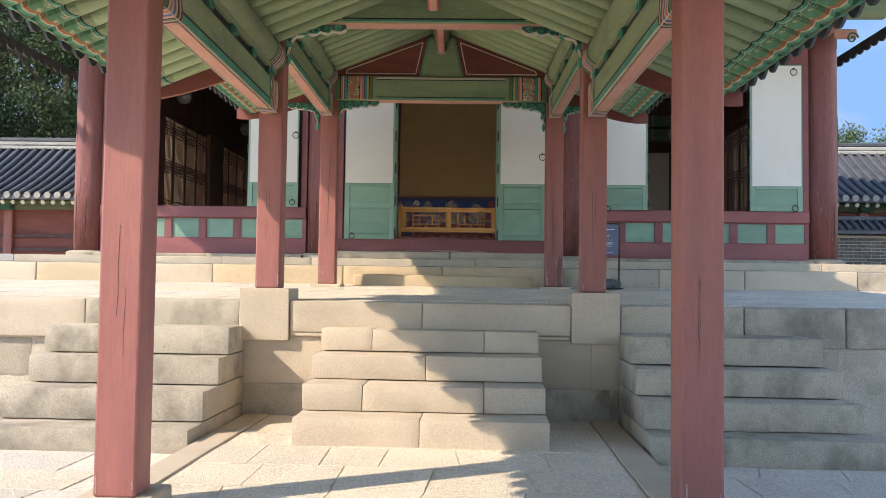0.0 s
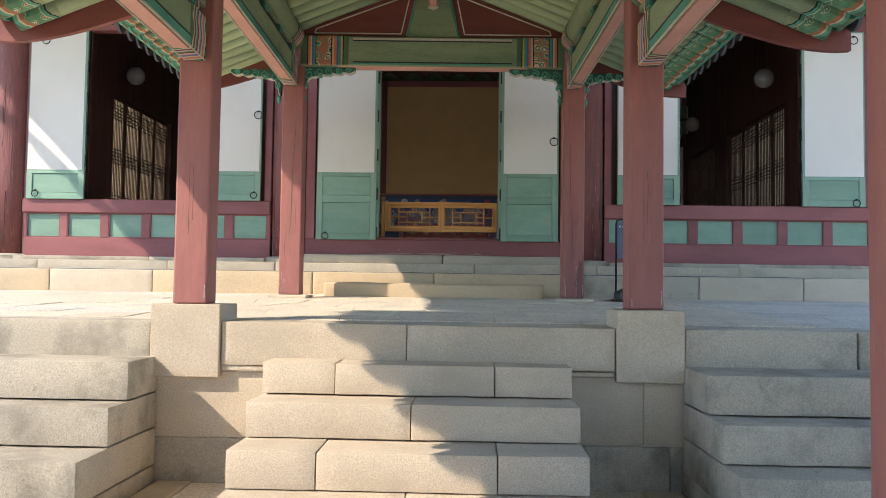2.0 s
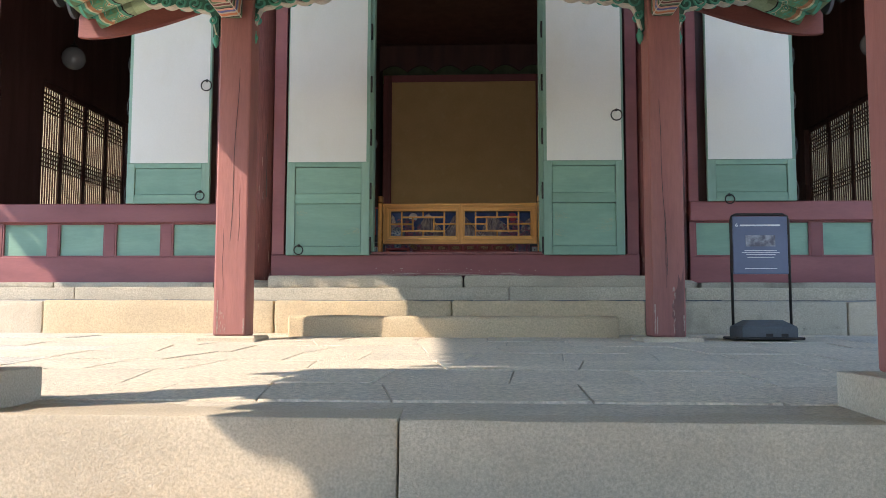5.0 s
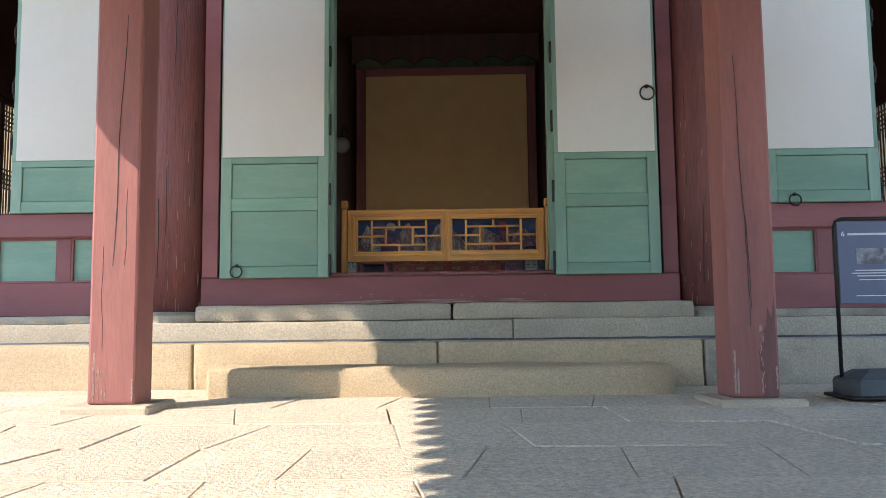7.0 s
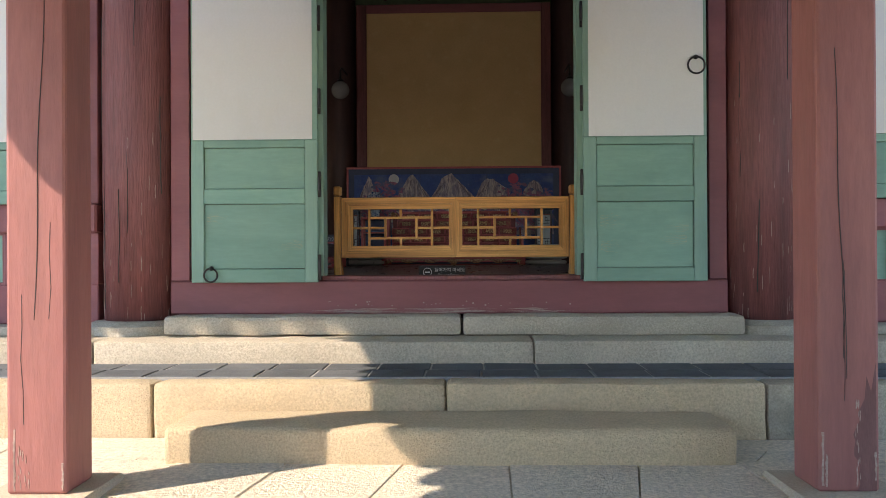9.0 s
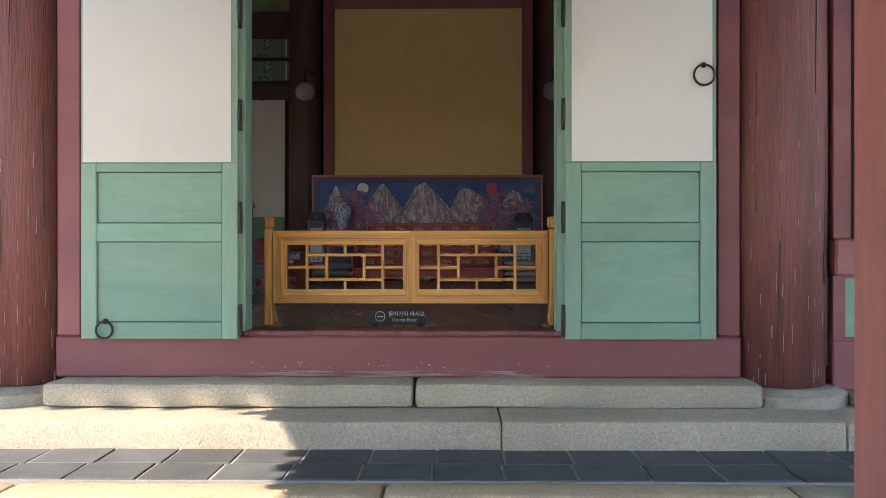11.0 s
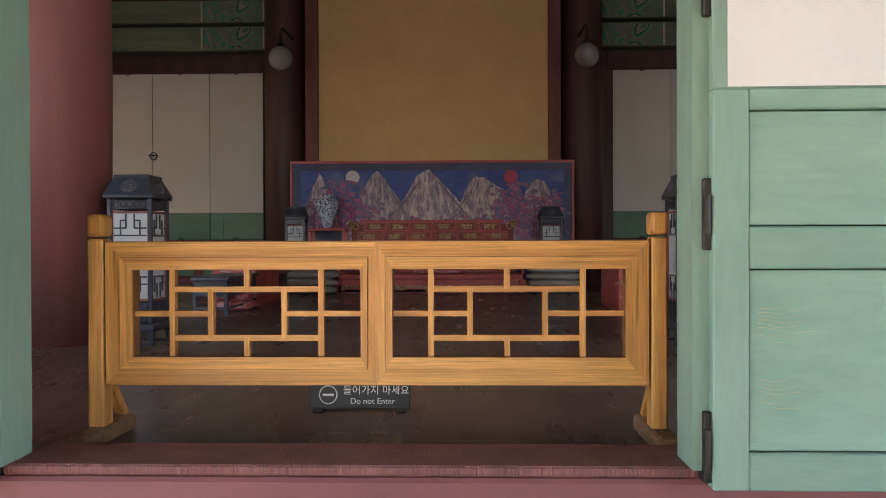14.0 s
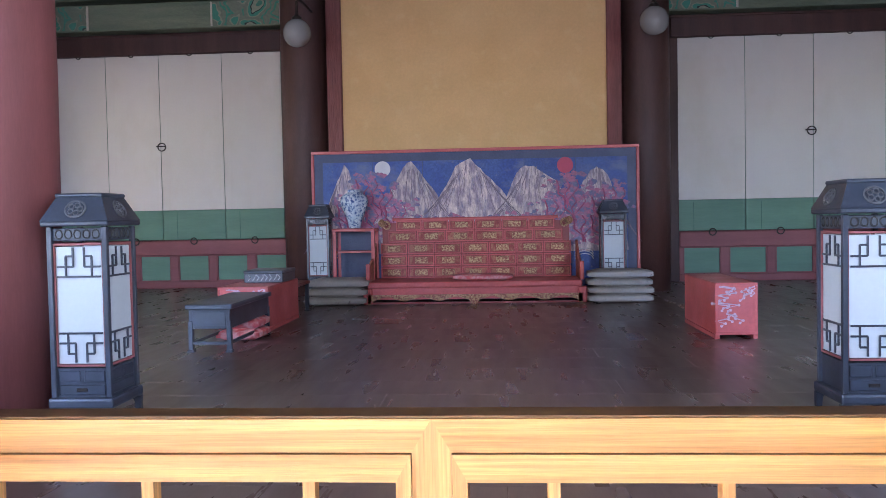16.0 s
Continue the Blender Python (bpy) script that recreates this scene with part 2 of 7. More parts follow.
def floral(name, ground, rim, petal, heart, line, scale=16.0, stretch=(1, 1, 1), edge=None, bow=-0.8):
    """Painted scrollwork: rows of ringed blossoms on a plain ground, with a dark border at both ends of the band along x."""
    m = bpy.data.materials.new(name)
    m.use_nodes = True
    n, l = links(m)
    b = n["Principled BSDF"]
    tc = n.new("ShaderNodeTexCoord")
    mp = n.new("ShaderNodeMapping")
    mp.inputs["Scale"].default_value = stretch
    l.new(tc.outputs["Object"], mp.inputs["Vector"])
    vo = n.new("ShaderNodeTexVoronoi")
    vo.inputs["Scale"].default_value, vo.inputs["Randomness"].default_value = scale, 0.75
    wob = n.new("ShaderNodeTexNoise")
    wob.inputs["Scale"].default_value, wob.inputs["Detail"].default_value = scale * 1.3, 2.0
    l.new(mp.outputs[0], wob.inputs["Vector"])
    wadd = n.new("ShaderNodeVectorMath")
    wadd.operation = "MULTIPLY_ADD"
    wadd.inputs[1].default_value = (0.9 / scale,) * 3
    l.new(wob.outputs["Color"], wadd.inputs[0])
    l.new(mp.outputs[0], wadd.inputs[2])
    l.new(wadd.outputs[0], vo.inputs["Vector"])
    ramp = n.new("ShaderNodeValToRGB")
    cr = ramp.color_ramp
    cr.interpolation = "CONSTANT"
    cols = [(0.0, heart), (0.12, petal), (0.22, line), (0.26, rim), (0.36, petal), (0.41, ground), (0.55, rim), (0.62, ground)]
    while len(cr.elements) < len(cols):
        cr.elements.new(0.5)
    for e, (p, c) in zip(cr.elements, cols):
        e.position, e.color = p, (*c, 1)
    l.new(vo.outputs["Distance"], ramp.inputs[0])
    out = ramp.outputs[0]
    if edge:
        sep = n.new("ShaderNodeSeparateXYZ")
        l.new(tc.outputs["Object"], sep.inputs[0])
        ab = n.new("ShaderNodeMath")
        ab.operation = "ABSOLUTE"
        l.new(sep.outputs[1], ab.inputs[0])
        sc2 = n.new("ShaderNodeMath")
        sc2.operation = "MULTIPLY_ADD"
        sc2.inputs[1].default_value = bow
        l.new(ab.outputs[0], sc2.inputs[0])
        l.new(sep.outputs[0], sc2.inputs[2])
        er = n.new("ShaderNodeValToRGB")
        ec = er.color_ramp
        ec.interpolation = "CONSTANT"
        while len(ec.elements) < len(edge):
            ec.elements.new(0.5)
        for e, (p, c, a) in zip(ec.elements, edge):
            e.position, e.color = p, (*c, a)
        l.new(sc2.outputs[0], er.inputs[0])
        mx = n.new("ShaderNodeMix")
        mx.data_type = "RGBA"
        l.new(er.outputs["Alpha"], mx.inputs["Factor"])
        l.new(out, mx.inputs["A"])
        l.new(er.outputs["Color"], mx.inputs["B"])
        out = mx.outputs["Result"]
    nz = n.new("ShaderNodeTexNoise")
    nz.inputs["Scale"].default_value, nz.inputs["Detail"].default_value = 28.0, 6.0
    l.new(tc.outputs["Object"], nz.inputs["Vector"])
    g = n.new("ShaderNodeMapRange")
    g.inputs["To Min"].default_value, g.inputs["To Max"].default_value = 0.65, 1.3
    l.new(nz.outputs["Fac"], g.inputs["Value"])
    sc = n.new("ShaderNodeVectorMath")
    sc.operation = "SCALE"
    l.new(out, sc.inputs[0])
    l.new(g.outputs[0], sc.inputs["Scale"])
    l.new(sc.outputs[0], b.inputs["Base Color"])
    b.inputs["Roughness"].default_value = 0.7
    return m


RED = surface("red_post_paint", (0.35, 0.130, 0.108), (0.25, 0.088, 0.078), 0.6, 1.1, 16, (3.2, 3.2, 0.45), 0.12, 0.16, worn=(0.40, 0.20, 0.15), worn_at=0.69, stain=((0.20, 0.085, 0.07), 1.6, (2.2, 2.2, 0.35), 0.5, 0.72, 0.55))
DARKRED = surface("dark_red_column_paint", (0.235, 0.075, 0.066), (0.165, 0.052, 0.047), 0.6, 1.5, 18, (6, 6, 0.35), 0.34, 0.9, worn=(0.46, 0.32, 0.26), worn_at=0.725, stain=((0.10, 0.04, 0.036), 2.4, (3, 3, 0.3), 0.5, 0.75, 0.6))
INNERRED = surface("smooth_dark_red_column_paint", (0.205, 0.066, 0.060), (0.165, 0.052, 0.048), 0.68, 1.2, 26, (5, 5, 0.6), 0.10, 0.08, worn=(0.26, 0.10, 0.09), worn_at=0.74, stain=((0.12, 0.04, 0.036), 1.5, (3, 3, 0.4), 0.5, 0.75, 0.5))
PLUM = surface("plum_red_sill_paint", (0.275, 0.088, 0.086), (0.215, 0.066, 0.068), 0.6, 1.2, 20, (0.7, 3, 3), 0.06, 0.10, worn=(0.42, 0.26, 0.22), worn_at=0.76, stain=((0.17, 0.055, 0.055), 2.2, (0.6, 1, 1.6), 0.5, 0.75, 0.6))
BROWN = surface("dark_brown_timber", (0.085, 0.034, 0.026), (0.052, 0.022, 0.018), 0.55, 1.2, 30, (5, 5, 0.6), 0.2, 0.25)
REDBOARD = surface("red_brown_board", (0.23, 0.062, 0.045), (0.17, 0.045, 0.036), 0.65, 1.5, 30, (1, 4, 4), 0.15, 0.2)
OLIVE = surface("olive_green_timber", (0.27, 0.345, 0.195), (0.19, 0.265, 0.145), 0.7, 1.1, 24, (0.8, 5, 5), 0.2, 0.25, worn=(0.09, 0.12, 0.06), worn_at=0.70, stain=((0.12, 0.16, 0.08), 2.5, (0.7, 3, 3), 0.52, 0.75, 0.6))
OLIVEY = surface("olive_green_long_timber", (0.30, 0.355, 0.21), (0.215, 0.28, 0.16), 0.7, 1.1, 24, (5, 0.8, 5), 0.2, 0.25, worn=(0.09, 0.12, 0.06), worn_at=0.70, stain=((0.12, 0.16, 0.08), 2.5, (3, 0.7, 3), 0.52, 0.75, 0.6))
RAFT = surface("pale_green_rafter_paint", (0.39, 0.48, 0.28), (0.30, 0.39, 0.225), 0.7, 1.4, 26, (1, 6, 6), 0.18, 0.25, worn=(0.14, 0.17, 0.09), worn_at=0.73)
SOFFIT = surface("green_roof_boards", (0.26, 0.34, 0.20), (0.20, 0.275, 0.165), 0.75, 1.4, 26, (6, 1, 6), 0.18, 0.2)
TEAL = surface("bright_teal_paint", (0.09, 0.37, 0.26), (0.06, 0.28, 0.20), 0.65, 3, 40, depth=0.15, bump=0.15)
DEEPGREEN = surface("deep_green_carving", (0.045, 0.16, 0.11), (0.03, 0.10, 0.075), 0.65, 4, 40, depth=0.2, bump=0.2)
PINK = surface("salmon_pink_paint", (0.62, 0.34, 0.27), (0.52, 0.27, 0.21), 0.7, 2, 40, depth=0.12, bump=0.15)
CREAM = surface("cream_line_paint", (0.62, 0.58, 0.48), (0.55, 0.5, 0.42), 0.7, 3, 40)
ORANGE = surface("orange_paint", (0.55, 0.16, 0.07), (0.45, 0.12, 0.05), 0.7, 3, 40)
BLACKP = surface("black_line_paint", (0.02, 0.02, 0.018), (0.03, 0.03, 0.026), 0.6, 3, 40)
JADE = surface("jade_green_panel_paint", (0.215, 0.355, 0.262), (0.17, 0.30, 0.222), 0.6, 1.5, 14, (0.6, 4, 4), 0.07, 0.10, worn=(0.34, 0.40, 0.28), worn_at=0.70, stain=((0.125, 0.25, 0.185), 2.2, (0.8, 1, 1.4), 0.50, 0.72, 0.6))
JADEV = surface("jade_green_stile_paint", (0.235, 0.36, 0.27), (0.19, 0.31, 0.235), 0.6, 1.5, 14, (4, 4, 0.6), 0.07, 0.10, worn=(0.34, 0.38, 0.27), worn_at=0.71, stain=((0.14, 0.245, 0.19), 2.2, (1.5, 1, 0.6), 0.52, 0.75, 0.6))
PAPER = surface("white_door_paper", (0.70, 0.675, 0.625), (0.66, 0.63, 0.575), 0.9, 0.8, 60, depth=0.03, bump=0.06, vary=0.03, stain=((0.60, 0.56, 0.47), 1.3, (1, 1, 0.6), 0.52, 0.8, 0.7))
GRANITE = surface("warm_granite", (0.575, 0.475, 0.35), (0.49, 0.41, 0.31), 0.85, 1.4, 110, depth=0.30, bump=0.8, vary=0.05, worn=(0.37, 0.305, 0.225), worn_at=0.68, relief=0.006, stain=((0.40, 0.325, 0.235), 2.2, (1, 1, 1.3), 0.48, 0.72, 0.6))
GRANITE2 = surface("ochre_granite", (0.63, 0.485, 0.31), (0.54, 0.425, 0.28), 0.85, 1.4, 80, depth=0.28, bump=1.0, vary=0.06, worn=(0.40, 0.31, 0.21), worn_at=0.68, relief=0.012, stain=((0.44, 0.34, 0.225), 2.0, (1, 1, 1.3), 0.48, 0.72, 0.5))
WEATHER = surface("weathered_grey_granite", (0.50, 0.435, 0.335), (0.41, 0.36, 0.28), 0.88, 1.5, 90, depth=0.32, bump=0.9, vary=0.07, worn=(0.20, 0.175, 0.135), worn_at=0.64, relief=0.008, stain=((0.13, 0.115, 0.085), 2.0, (1, 1, 0.9), 0.47, 0.68, 0.72))
ROUGHG = surface("rough_hewn_granite", (0.58, 0.49, 0.365), (0.48, 0.41, 0.31), 0.9, 2.2, 75, depth=0.32, bump=1.0, vary=0.05, worn=(0.33, 0.28, 0.215), worn_at=0.66, relief=0.012, stain=((0.36, 0.305, 0.23), 1.6, (1, 1, 1.5), 0.46, 0.7, 0.5))
SLAB = surface("rough_paving_granite", (0.75, 0.635, 0.49), (0.66, 0.57, 0.445), 0.9, 2.0, 46, depth=0.36, bump=1.0, vary=0.05, worn=(0.46, 0.39, 0.305), worn_at=0.65, relief=0.018)
SLABG = surface("grey_terrace_paving", (0.70, 0.63, 0.53), (0.60, 0.545, 0.465), 0.9, 2.0, 46, depth=0.36, bump=1.0, vary=0.08, worn=(0.34, 0.31, 0.265), worn_at=0.63, relief=0.016)
JOINT = surface("earth_joint", (0.56, 0.48, 0.375), (0.46, 0.395, 0.31), 0.95, 3, 60, depth=0.3, bump=0.5)
EARTH = surface("packed_sandy_ground", (0.52, 0.43, 0.315), (0.44, 0.365, 0.275), 0.95, 0.5, 30, depth=0.2, bump=0.5)
GTILE = surface("dark_grey_brick_tile", (0.11, 0.115, 0.12), (0.075, 0.08, 0.085), 0.8, 4, 50, depth=0.2, bump=0.3, vary=0.2)
ROOFTILE = surface("blue_grey_roof_tile", (0.085, 0.09, 0.105), (0.055, 0.06, 0.07), 0.6, 2, 30, depth=0.25, bump=0.3, vary=0.18)
LIME = surface("lime_plaster_ridge", (0.40, 0.39, 0.36), (0.30, 0.29, 0.27), 0.9, 2, 30, (0.6, 3, 6), 0.25, 0.3)
IRON = surface("black_iron", (0.03, 0.028, 0.026), (0.05, 0.04, 0.034), 0.5, 10, 60, metal=0.7)
PINE = surface("varnished_pine", (0.74, 0.36, 0.10), (0.55, 0.225, 0.055), 0.42, 2.2, 20, (0.22, 9, 11), 0.42, 0.14, vary=0.05, spread=0.14)
PINEV = surface("varnished_pine_upright", (0.74, 0.36, 0.10), (0.55, 0.225, 0.055), 0.42, 2.2, 20, (11, 9, 0.22), 0.42, 0.14, vary=0.05, spread=0.14)
PINEF = surface("worn_brown_pine_foot", (0.30, 0.165, 0.075), (0.16, 0.085, 0.045), 0.7, 5, 30, (3, 1, 3), 0.35, 0.3, worn=(0.10, 0.06, 0.04), worn_at=0.6)
# darker pine: groove shade of the barrier's moulding, put into the colour
PINE_SHADE = surface("shade_toned_pine_groove", (0.30, 0.125, 0.035), (0.22, 0.09, 0.028), 0.5, 3, 30, depth=0.2, bump=0.1)
FOOTP = surface("dark_stained_post_foot", (0.215, 0.088, 0.078), (0.165, 0.066, 0.06), 0.65, 3, 30, (6, 6, 1), 0.2, 0.2)
BAREW = surface("bare_weathered_wood", (0.46, 0.36, 0.30), (0.34, 0.20, 0.17), 0.8, 9, 50, (0.6, 4, 9), 0.3, 0.3)
FLOORW = surface("dark_polished_floorboards", (0.120, 0.082, 0.068), (0.092, 0.063, 0.054), 0.30, 1.5, 22, (6, 0.7, 6), 0.12, 0.02, vary=0.06)
YELLOW = surface("ochre_silk_wall_panel", (0.66, 0.43, 0.185), (0.60, 0.385, 0.16), 0.75, 2.5, 30, depth=0.06, bump=0.1, stain=((0.70, 0.52, 0.25), 5.0, (1, 1, 1), 0.55, 0.7, 0.4))
LACQ = surface("blue_black_lacquer", (0.038, 0.049, 0.070), (0.023, 0.030, 0.043), 0.36, 4, 40, depth=0.15, bump=0.08)
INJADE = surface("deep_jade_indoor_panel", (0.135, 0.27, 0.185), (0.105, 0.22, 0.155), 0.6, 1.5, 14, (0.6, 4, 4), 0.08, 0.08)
REDLACQ = surface("red_lacquer", (0.50, 0.10, 0.092), (0.40, 0.072, 0.068), 0.42, 4, 40, depth=0.15, bump=0.06)
DREDLACQ = surface("dark_red_lacquer", (0.24, 0.035, 0.032), (0.17, 0.026, 0.026), 0.42, 4, 40, depth=0.15, bump=0.06)
GILT = surface("dull_gilt_carving", (0.52, 0.35, 0.17), (0.24, 0.075, 0.05), 0.5, 60, 110, depth=0.3, bump=0.6, metal=0.1, spread=0.10)
PORC = surface("blue_white_porcelain", (0.60, 0.66, 0.70), (0.40, 0.50, 0.62), 0.2, 10, 60, depth=0.05, bump=0.0, worn=(0.05, 0.10, 0.26), worn_at=0.495, spread=0.15)
CUSH = surface("pale_grey_silk", (0.37, 0.355, 0.32), (0.30, 0.29, 0.265), 0.6, 4.5, 60, depth=0.1, bump=0.15, worn=(0.11, 0.105, 0.10), worn_at=0.60)
CUSHR = surface("red_silk", (0.50, 0.09, 0.10), (0.58, 0.30, 0.30), 0.6, 14, 60, depth=0.15, bump=0.2, spread=0.08)
BLUEP = surface("ultramarine_painting_ground", (0.028, 0.060, 0.26), (0.06, 0.11, 0.30), 0.6, 3.5, 40, depth=0.3, bump=0.1, worn=(0.17, 0.19, 0.29), worn_at=0.62, stain=((0.15, 0.18, 0.28), 3.0, (1, 1, 2.0), 0.5, 0.7, 0.7))
PEAK = surface("painted_pale_peak", (0.60, 0.50, 0.46), (0.30, 0.24, 0.29), 0.65, 9, 30, (2.4, 1, 0.8), 0.4, 0.1, spread=0.10, stain=((0.14, 0.15, 0.26), 7.0, (2.6, 1, 0.7), 0.52, 0.66, 0.75))
PINKP = surface("painted_pink_pine", (0.13, 0.14, 0.24), (0.40, 0.14, 0.22), 0.65, 14, 60, depth=0.35, bump=0.1, spread=0.09)
MOONP = surface("painted_pale_moon", (0.62, 0.62, 0.62), (0.54, 0.54, 0.55), 0.6, 6, 60, depth=0.05)
SUNP = surface("painted_red_sun", (0.50, 0.07, 0.12), (0.42, 0.06, 0.10), 0.6, 6, 60, depth=0.05)
SLATEB = surface("dull_blue_border", (0.07, 0.09, 0.16), (0.055, 0.07, 0.13), 0.6, 5, 60)
PEARL = surface("pearl_inlay", (0.62, 0.50, 0.60), (0.45, 0.32, 0.42), 0.3, 30, 60, depth=0.2)
SIGNB = surface("blue_grey_sign_print", (0.10, 0.115, 0.19), (0.085, 0.10, 0.165), 0.4, 3, 30, depth=0.05, bump=0.02)
SIGNK = surface("black_sign_board", (0.018, 0.018, 0.02), (0.024, 0.024, 0.026), 0.4, 4, 40, bump=0.02)
LETTER = surface("white_lettering", (0.75, 0.75, 0.75), (0.7, 0.7, 0.7), 0.5, 4, 40, depth=0.02, bump=0.0)
PRINT = surface("sign_photo_print", (0.30, 0.30, 0.34), (0.10, 0.09, 0.12), 0.4, 16, 40, depth=0.2, bump=0.0, spread=0.1)
RUBBER = surface("grey_rubber_weight", (0.10, 0.108, 0.118), (0.08, 0.087, 0.095), 0.7, 6, 60)
OLDGREEN = surface("old_faded_beam_paint", (0.20, 0.225, 0.15), (0.11, 0.145, 0.10), 0.75, 2.0, 40, (0.6, 3, 5), 0.25, 0.2)
BARK = surface("pine_bark", (0.10, 0.07, 0.05), (0.06, 0.045, 0.035), 0.95, 3, 20, (3, 3, 0.7), 0.3, 0.8)
LEAF = surface("dark_pine_foliage", (0.035, 0.065, 0.022), (0.055, 0.09, 0.03), 0.8, 1.2, 8, depth=0.4, bump=0.0)
LEAF2 = surface("bright_tree_foliage", (0.075, 0.12, 0.035), (0.05, 0.085, 0.025), 0.8, 1.2, 8, depth=0.4, bump=0.0)
BRICKM = surface("grey_wall_brick", (0.16, 0.155, 0.15), (0.11, 0.11, 0.11), 0.9, 5, 50, depth=0.2, vary=0.25)
GLOBE = surface("milk_glass_globe", (0.25, 0.25, 0.247), (0.22, 0.22, 0.217), 0.12, 3, 20, depth=0.01, bump=0.0)


def translucent_paper():
    m = bpy.data.materials.new("translucent_window_paper")
    m.use_nodes = True
    n, l = links(m)
    tr = n.new("ShaderNodeBsdfTranslucent")
    df = n.new("ShaderNodeBsdfDiffuse")
    nz = n.new("ShaderNodeTexNoise")
    nz.inputs["Scale"].default_value = 6.0
    mx = n.new("ShaderNodeMix")
    mx.data_type = "RGBA"
    mx.inputs["A"].default_value, mx.inputs["B"].default_value = (0.64, 0.58, 0.48, 1), (0.56, 0.51, 0.42, 1)
    l.new(nz.outputs["Fac"], mx.inputs["Factor"])
    mix = n.new("ShaderNodeMixShader")
    mix.inputs[0].default_value = 0.22
    for s in (tr, df):
        l.new(mx.outputs["Result"], s.inputs["Color"])
    l.new(tr.outputs[0], mix.inputs[1])
    l.new(df.outputs[0], mix.inputs[2])
    l.new(mix.outputs[0], n["Material Output"].inputs["Surface"])
    return m


WPAPER = translucent_paper()
DG, DR, DB, DO, DY, DP, DT, DU = (0.10, 0.17, 0.09), (0.16, 0.04, 0.035), (0.015, 0.015, 0.013), (0.58, 0.20, 0.09), (0.52, 0.42, 0.10), (0.66, 0.37, 0.28), (0.06, 0.30, 0.21), (0.10, 0.13, 0.38)
BANDS = floral("painted_beam_end", (0.50, 0.19, 0.10), DT, (0.72, 0.58, 0.42), DO, DB, 9.0, (1, 1, 1),
               [(0.0, DG, 1.0), (0.075, DB, 1.0), (0.087, DO, 1.0), (0.115, (0.62, 0.5, 0.36), 1.0), (0.13, DU, 1.0), (0.152, DT, 1.0), (0.175, DB, 1.0), (0.183, DB, 0.0), (0.355, DB, 1.0),
                (0.365, DP, 1.0), (0.39, DO, 1.0), (0.415, DU, 1.0), (0.44, DT, 1.0), (0.465, DY, 1.0), (0.485, DB, 1.0), (0.50, DG, 1.0)], 0.0)
WRAP = stripes("painted_wrap_end", [(0.0, DG), (0.04, DB), (0.055, (0.5, 0.45, 0.36)), (0.085, DO), (0.125, (0.5, 0.45, 0.36)), (0.15, DU), (0.185, DP), (0.22, DB), (0.235, DG), (0.265, (0.5, 0.45, 0.36)), (0.285, DR), (0.315, (0.5, 0.45, 0.36)), (0.33, DG)], axis=1, wave=0.014, freq=5)
CR = (0.60, 0.56, 0.38)
TIP = floral("painted_rafter_tip", (0.13, 0.26, 0.13), (0.07, 0.34, 0.23), CR, (0.50, 0.12, 0.07), (0.05, 0.12, 0.08), 11.0, (1, 1.2, 1.2),
             [(0.0, (0.28, 0.35, 0.21), 1.0), (0.02, DB, 1.0), (0.035, (0.10, 0.36, 0.25), 1.0), (0.06, CR, 1.0), (0.07, DG, 0.0), (0.19, (0.42, 0.18, 0.09), 1.0), (0.22, CR, 1.0), (0.238, (0.10, 0.36, 0.25), 1.0), (0.262, DG, 1.0)])

# ---- ground, terrace and stairs ----
GZ = 0.105


def terrace_z(y):
    return 1.235 + (y - 7.6) * 0.036


bm = bmesh.new()
bx(bm, -500, 500, -500, 500, -0.4, GZ - 0.10)
tagged(part("ground", bm, EARTH), "sandy packed earth courtyard ground around the palace hall", "ground", kind="structure")

terrace = thing("terrace", "raised stone terrace faced with granite blocks", "terrace", kind="structure")
bm = bmesh.new()
for x0, x1 in ((-9.5, 9.0),):
    outline = [(7.66, GZ - 0.2), (7.66, terrace_z(7.66) - 0.007), (12.3, terrace_z(12.3) - 0.007), (12.3, GZ - 0.2)]
    plate(bm, outline, x0, x1, "yz")
part("earth_core", bm, JOINT, terrace)


def wear(bm, at, amount=1.0):
    """Cut a dressed block finely enough to give it uneven faces and softly wandering edges."""
    for _ in range(4):
        es = [e for e in bm.edges if e.calc_length() > 0.13]
        if not es:
            break
        bmesh.ops.subdivide_edges(bm, edges=es, cuts=1, use_grid_fill=True)
    for v in bm.verts:
        p = v.co + at
        v.co += (noise.noise_vector(p * 3.0) * 0.005 + noise.noise_vector(p * 11.0) * 0.0035) * amount


def course(parent, y0, y1, x0, x1, z0, z1, lo, hi, mats, seed, bev=0.010, joints=None, name="block", gap=0.003, worn=0.6, zgap=0.002):
    rng = random.Random(seed)
    cuts = [x0]
    if joints is not None:
        cuts += joints
    else:
        while cuts[-1] < x1 - hi * 1.3:
            cuts.append(cuts[-1] + rng.uniform(lo, hi))
    cuts.append(x1)
    for a, b in zip(cuts, cuts[1:]):
        dy, dz = rng.uniform(-0.006, 0.006), rng.uniform(-0.004, 0.004)
        cx, cy, cz = (a + b) / 2, (y0 + y1) / 2, (z0 + z1) / 2
        b_ = box(a - cx + gap, b - cx - gap, y0 - cy + dy, y1 - cy, z0 - cz + zgap, z1 - cz + dz, bev, 2)
        wear(b_, Vector((cx, cy, cz)), worn)
        part(name, b_, rng.choice(mats), parent, at=Matrix.Translation((cx, cy, cz)), smooth=True).data.set_sharp_from_angle(angle=radians(24))


